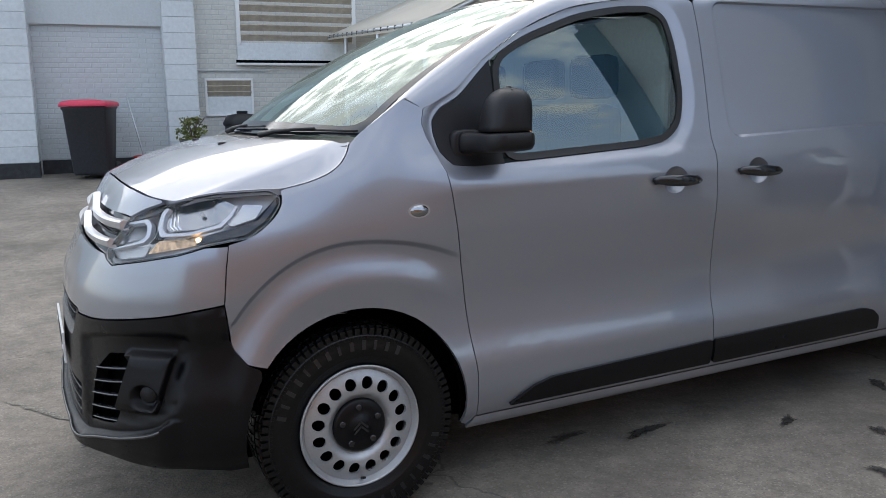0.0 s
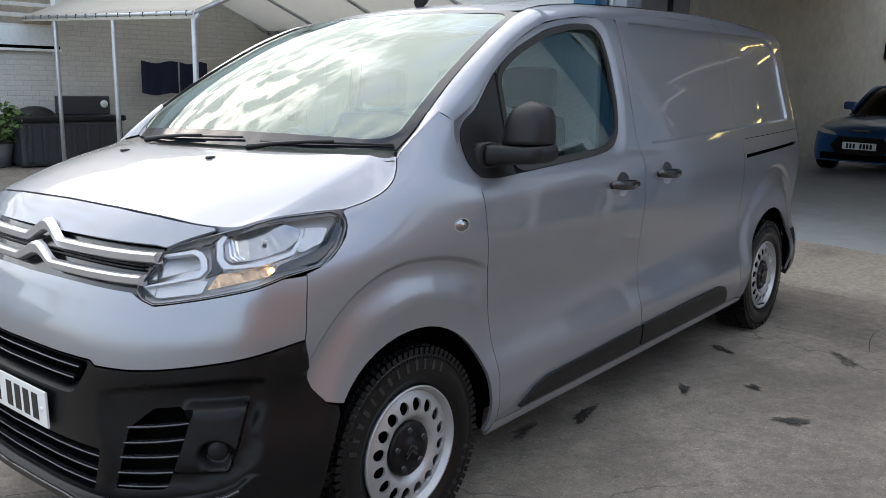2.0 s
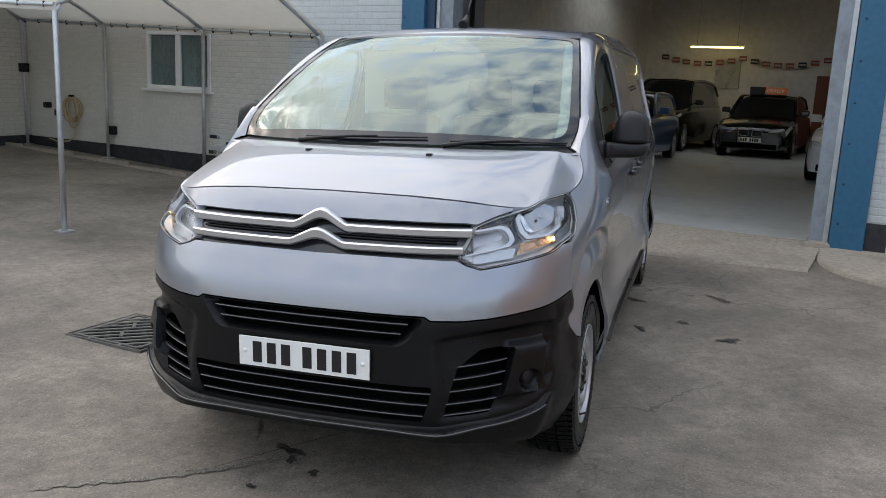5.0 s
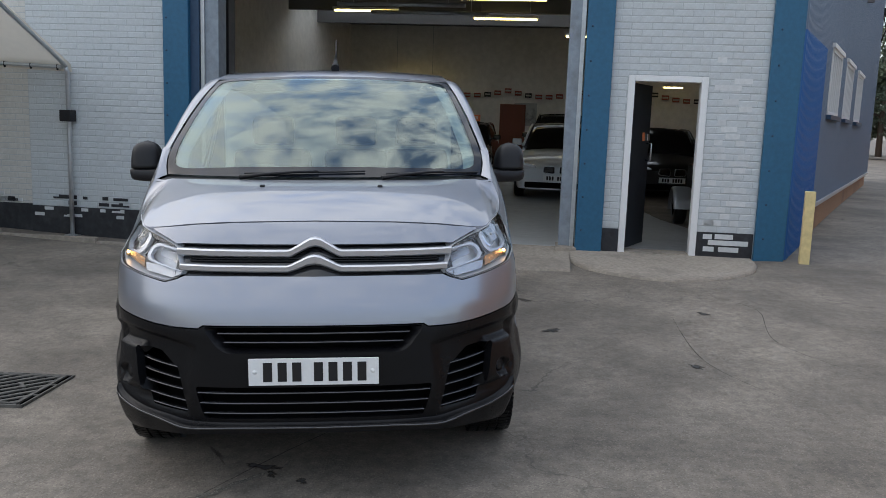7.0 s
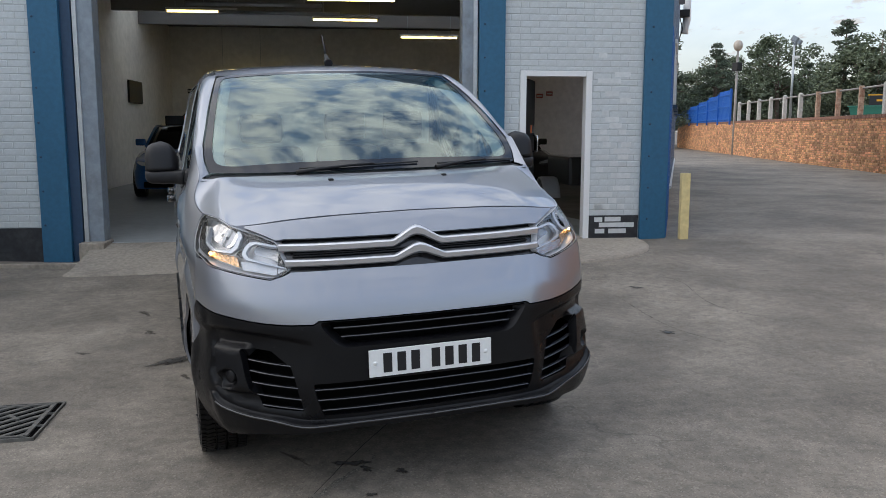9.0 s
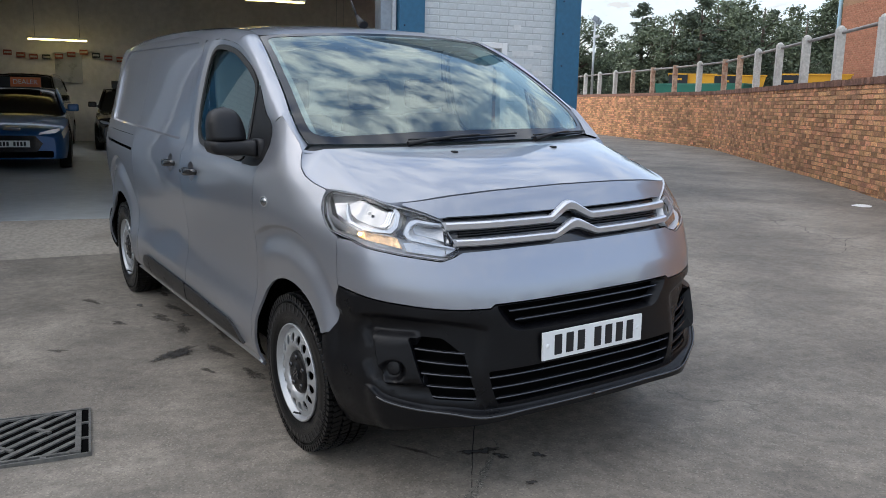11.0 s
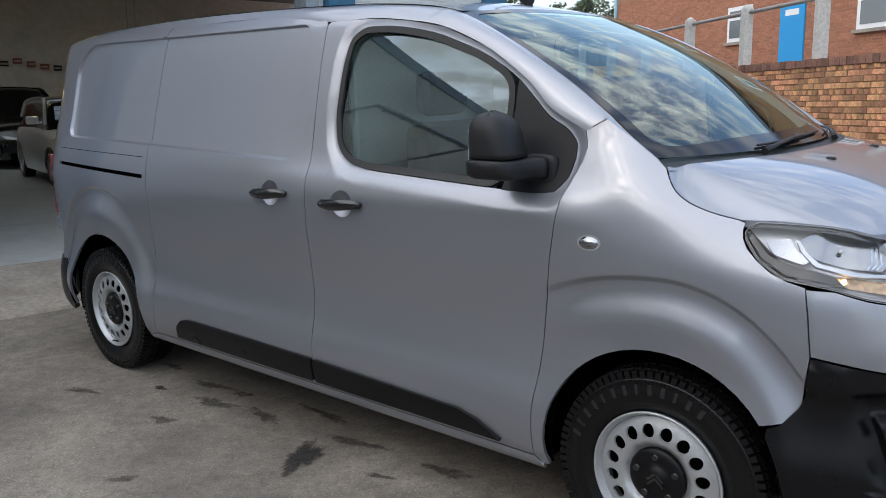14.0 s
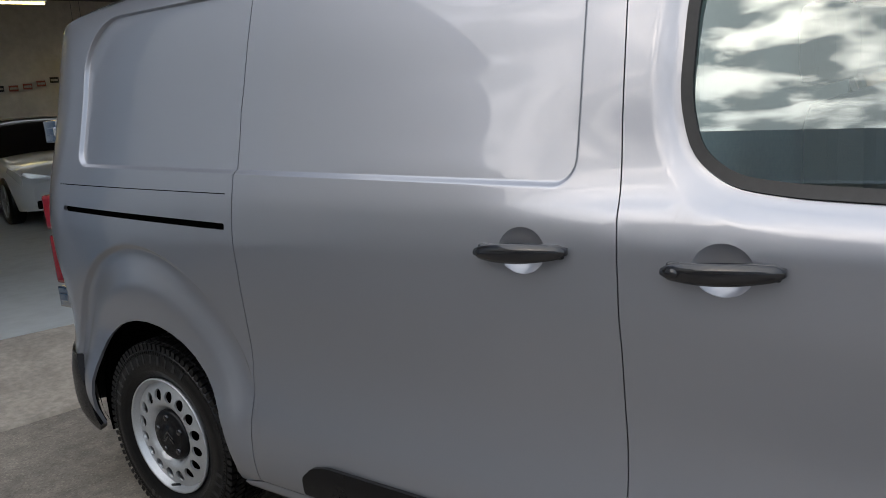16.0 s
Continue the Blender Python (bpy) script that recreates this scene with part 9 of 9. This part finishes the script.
# ---------------------------------------------------------------- bricks, last
peel = random.Random(9)
bricks(front, [(-.62, -.002, .46, 3.7)], WHITE_BRICK, singles=140, single_at=(-.3, 1.4), z_off=.46, d=.0032, jitter=.0012, joint=.009, head=.0045, ragged=.0022)
bricks(front, [(.872, 1.058, .45, 3.7), (-.002, .872, 2.19, 3.7)], WHITE_BRICK, singles=60, single_at=(.5, 2.4), z_off=.46, d=.0032, jitter=.0012, joint=.009, head=.0045, ragged=.0022)
bricks(front, [(6.33, 8.108, .39, 3.7)], WHITE_BRICK, singles=95, single_at=(7.0, 1.5), z_off=.39, d=.0032, jitter=.0012, joint=.009, head=.0045, ragged=.0022)
# flaked patches beside the side door
fl_cells = []
for zc in range(30):
    for yc in range(3):
        if peel.random() < .20:
            fl_cells.append((-.40 + .12 * yc + peel.uniform(-.05, .05), .50 + zc * .075 * .85))
for k, (y, z) in enumerate(fl_cells):
    zz = .46 + round((z - .46) / .075) * .075
    w_ = peel.uniform(.08, .21)
    ob = slab("flaked_paint", front, -.0062, -.001, max(y - w_ / 2, -.60), min(y + w_ / 2, -.03), zz + .004, zz + .062, WHITE_PEEL)
for y, z, w_ in ((-.42, .345, .30), (-.20, .345, .14), (-.36, .27, .22), (-.14, .27, .12), (-.30, .415, .2), (-.12, .41, .1)):
    slab("flaked_paint", front, -.014, -.008, y - w_ / 2, y + w_ / 2, z - .028, z + .028, WHITE_PEEL)
for k in range(26):
    y, z = 6.9 + peel.uniform(-.1, 1.1), .26 + .075 * peel.randrange(0, 4)
    w_ = peel.uniform(.05, .16)
    slab("flaked_paint", front, -.0135, -.006, y, min(y + w_, 8.1), z, z + peel.uniform(.02, .05), WHITE_PEEL if z < .39 else BLACK_BAND)
for k in range(40):
    y, z = 8.2 + peel.uniform(0, 1.25), .42 + .075 * int(abs(peel.gauss(0, 1.4)))
    w_ = peel.uniform(.06, .2)
    slab("flaked_paint", shade_wall, .020, .029, y, y + w_, z, z + peel.uniform(.03, .06), WHITE_PEEL if k % 2 else BLACK_BAND)
for nm_, y_, x0_, x1_, z0_, z1_, mt_ in (("brick_facing", .0015, -.3, 6.19, .412, 4.55, CREAM_BRICK), ("brick_facing", -.0585, 6.67, 8.44, .425, 2.34, WHITE_BRICK)):
    fc = slab(nm_, back, .0, .01, x0_, x1_, z0_, z1_, WHITE_MORTAR)
    fc.matrix_local = Matrix.Translation((0, y_, 0)) @ Matrix.Rotation(radians(-90), 4, "Z")
    bricks(fc, [(x0_, x1_, z0_, z1_)], mt_, singles=120, single_at=(5.6 if y_ > -.01 else 7.5, 1.4), d=.0024, jitter=.0008, joint=.008, head=.004, ragged=.002)
sf = slab("brick_facing", shade_wall, .0, .001, 8.12, W0, .41, 4.0, WHITE_MORTAR)
sf.matrix_local = Matrix.Translation((.0284, 0, 0))
bricks(sf, [(8.12, W0, .41, 4.0), (W0, W1, .41, WZ0 - .04), (W0, W1, WZ1, 4.0), (W1, 14.19, .41, 4.0)], CREAM_BRICK, singles=60, single_at=(9.0, 1.2), d=.0016, jitter=.0006, joint=.007, head=.004, ragged=.002)
facing = slab("brick_facing", house, .0, .02, -10, 12.9, 1.5, 8.6, RED_MORTAR)
facing.matrix_local = Matrix.Translation((0, .006, 0)) @ Matrix.Rotation(radians(-90), 4, "Z")
bricks(facing, [(-9.9, 12.85, 1.9, 5.2)], HOUSE_BRICK, singles=60, single_at=(2.5, 3.5), d=.008)
bricks(wall_r[0][0], [(0.4, 21.1, .10, 1.86)], RED_BRICK, singles=290, single_at=(7.0, 1.0), bond="english", d=.011, jitter=.009, ragged=.006)
bricks(wall_r[1][0], [(.0, wall_r[1][2], .10, 1.86)], RED_BRICK, bond="english", d=.011, jitter=.009, ragged=.006)
bricks(wall_r[2][0], [(.0, wall_r[2][2], .10, 1.86)], RED_BRICK, bond="english", d=.011, jitter=.009, ragged=.006)
bricks(wall_r[3][0], [(.0, wall_r[3][2], .10, 1.86)], RED_BRICK, d=.010, jitter=.008, ragged=.005)
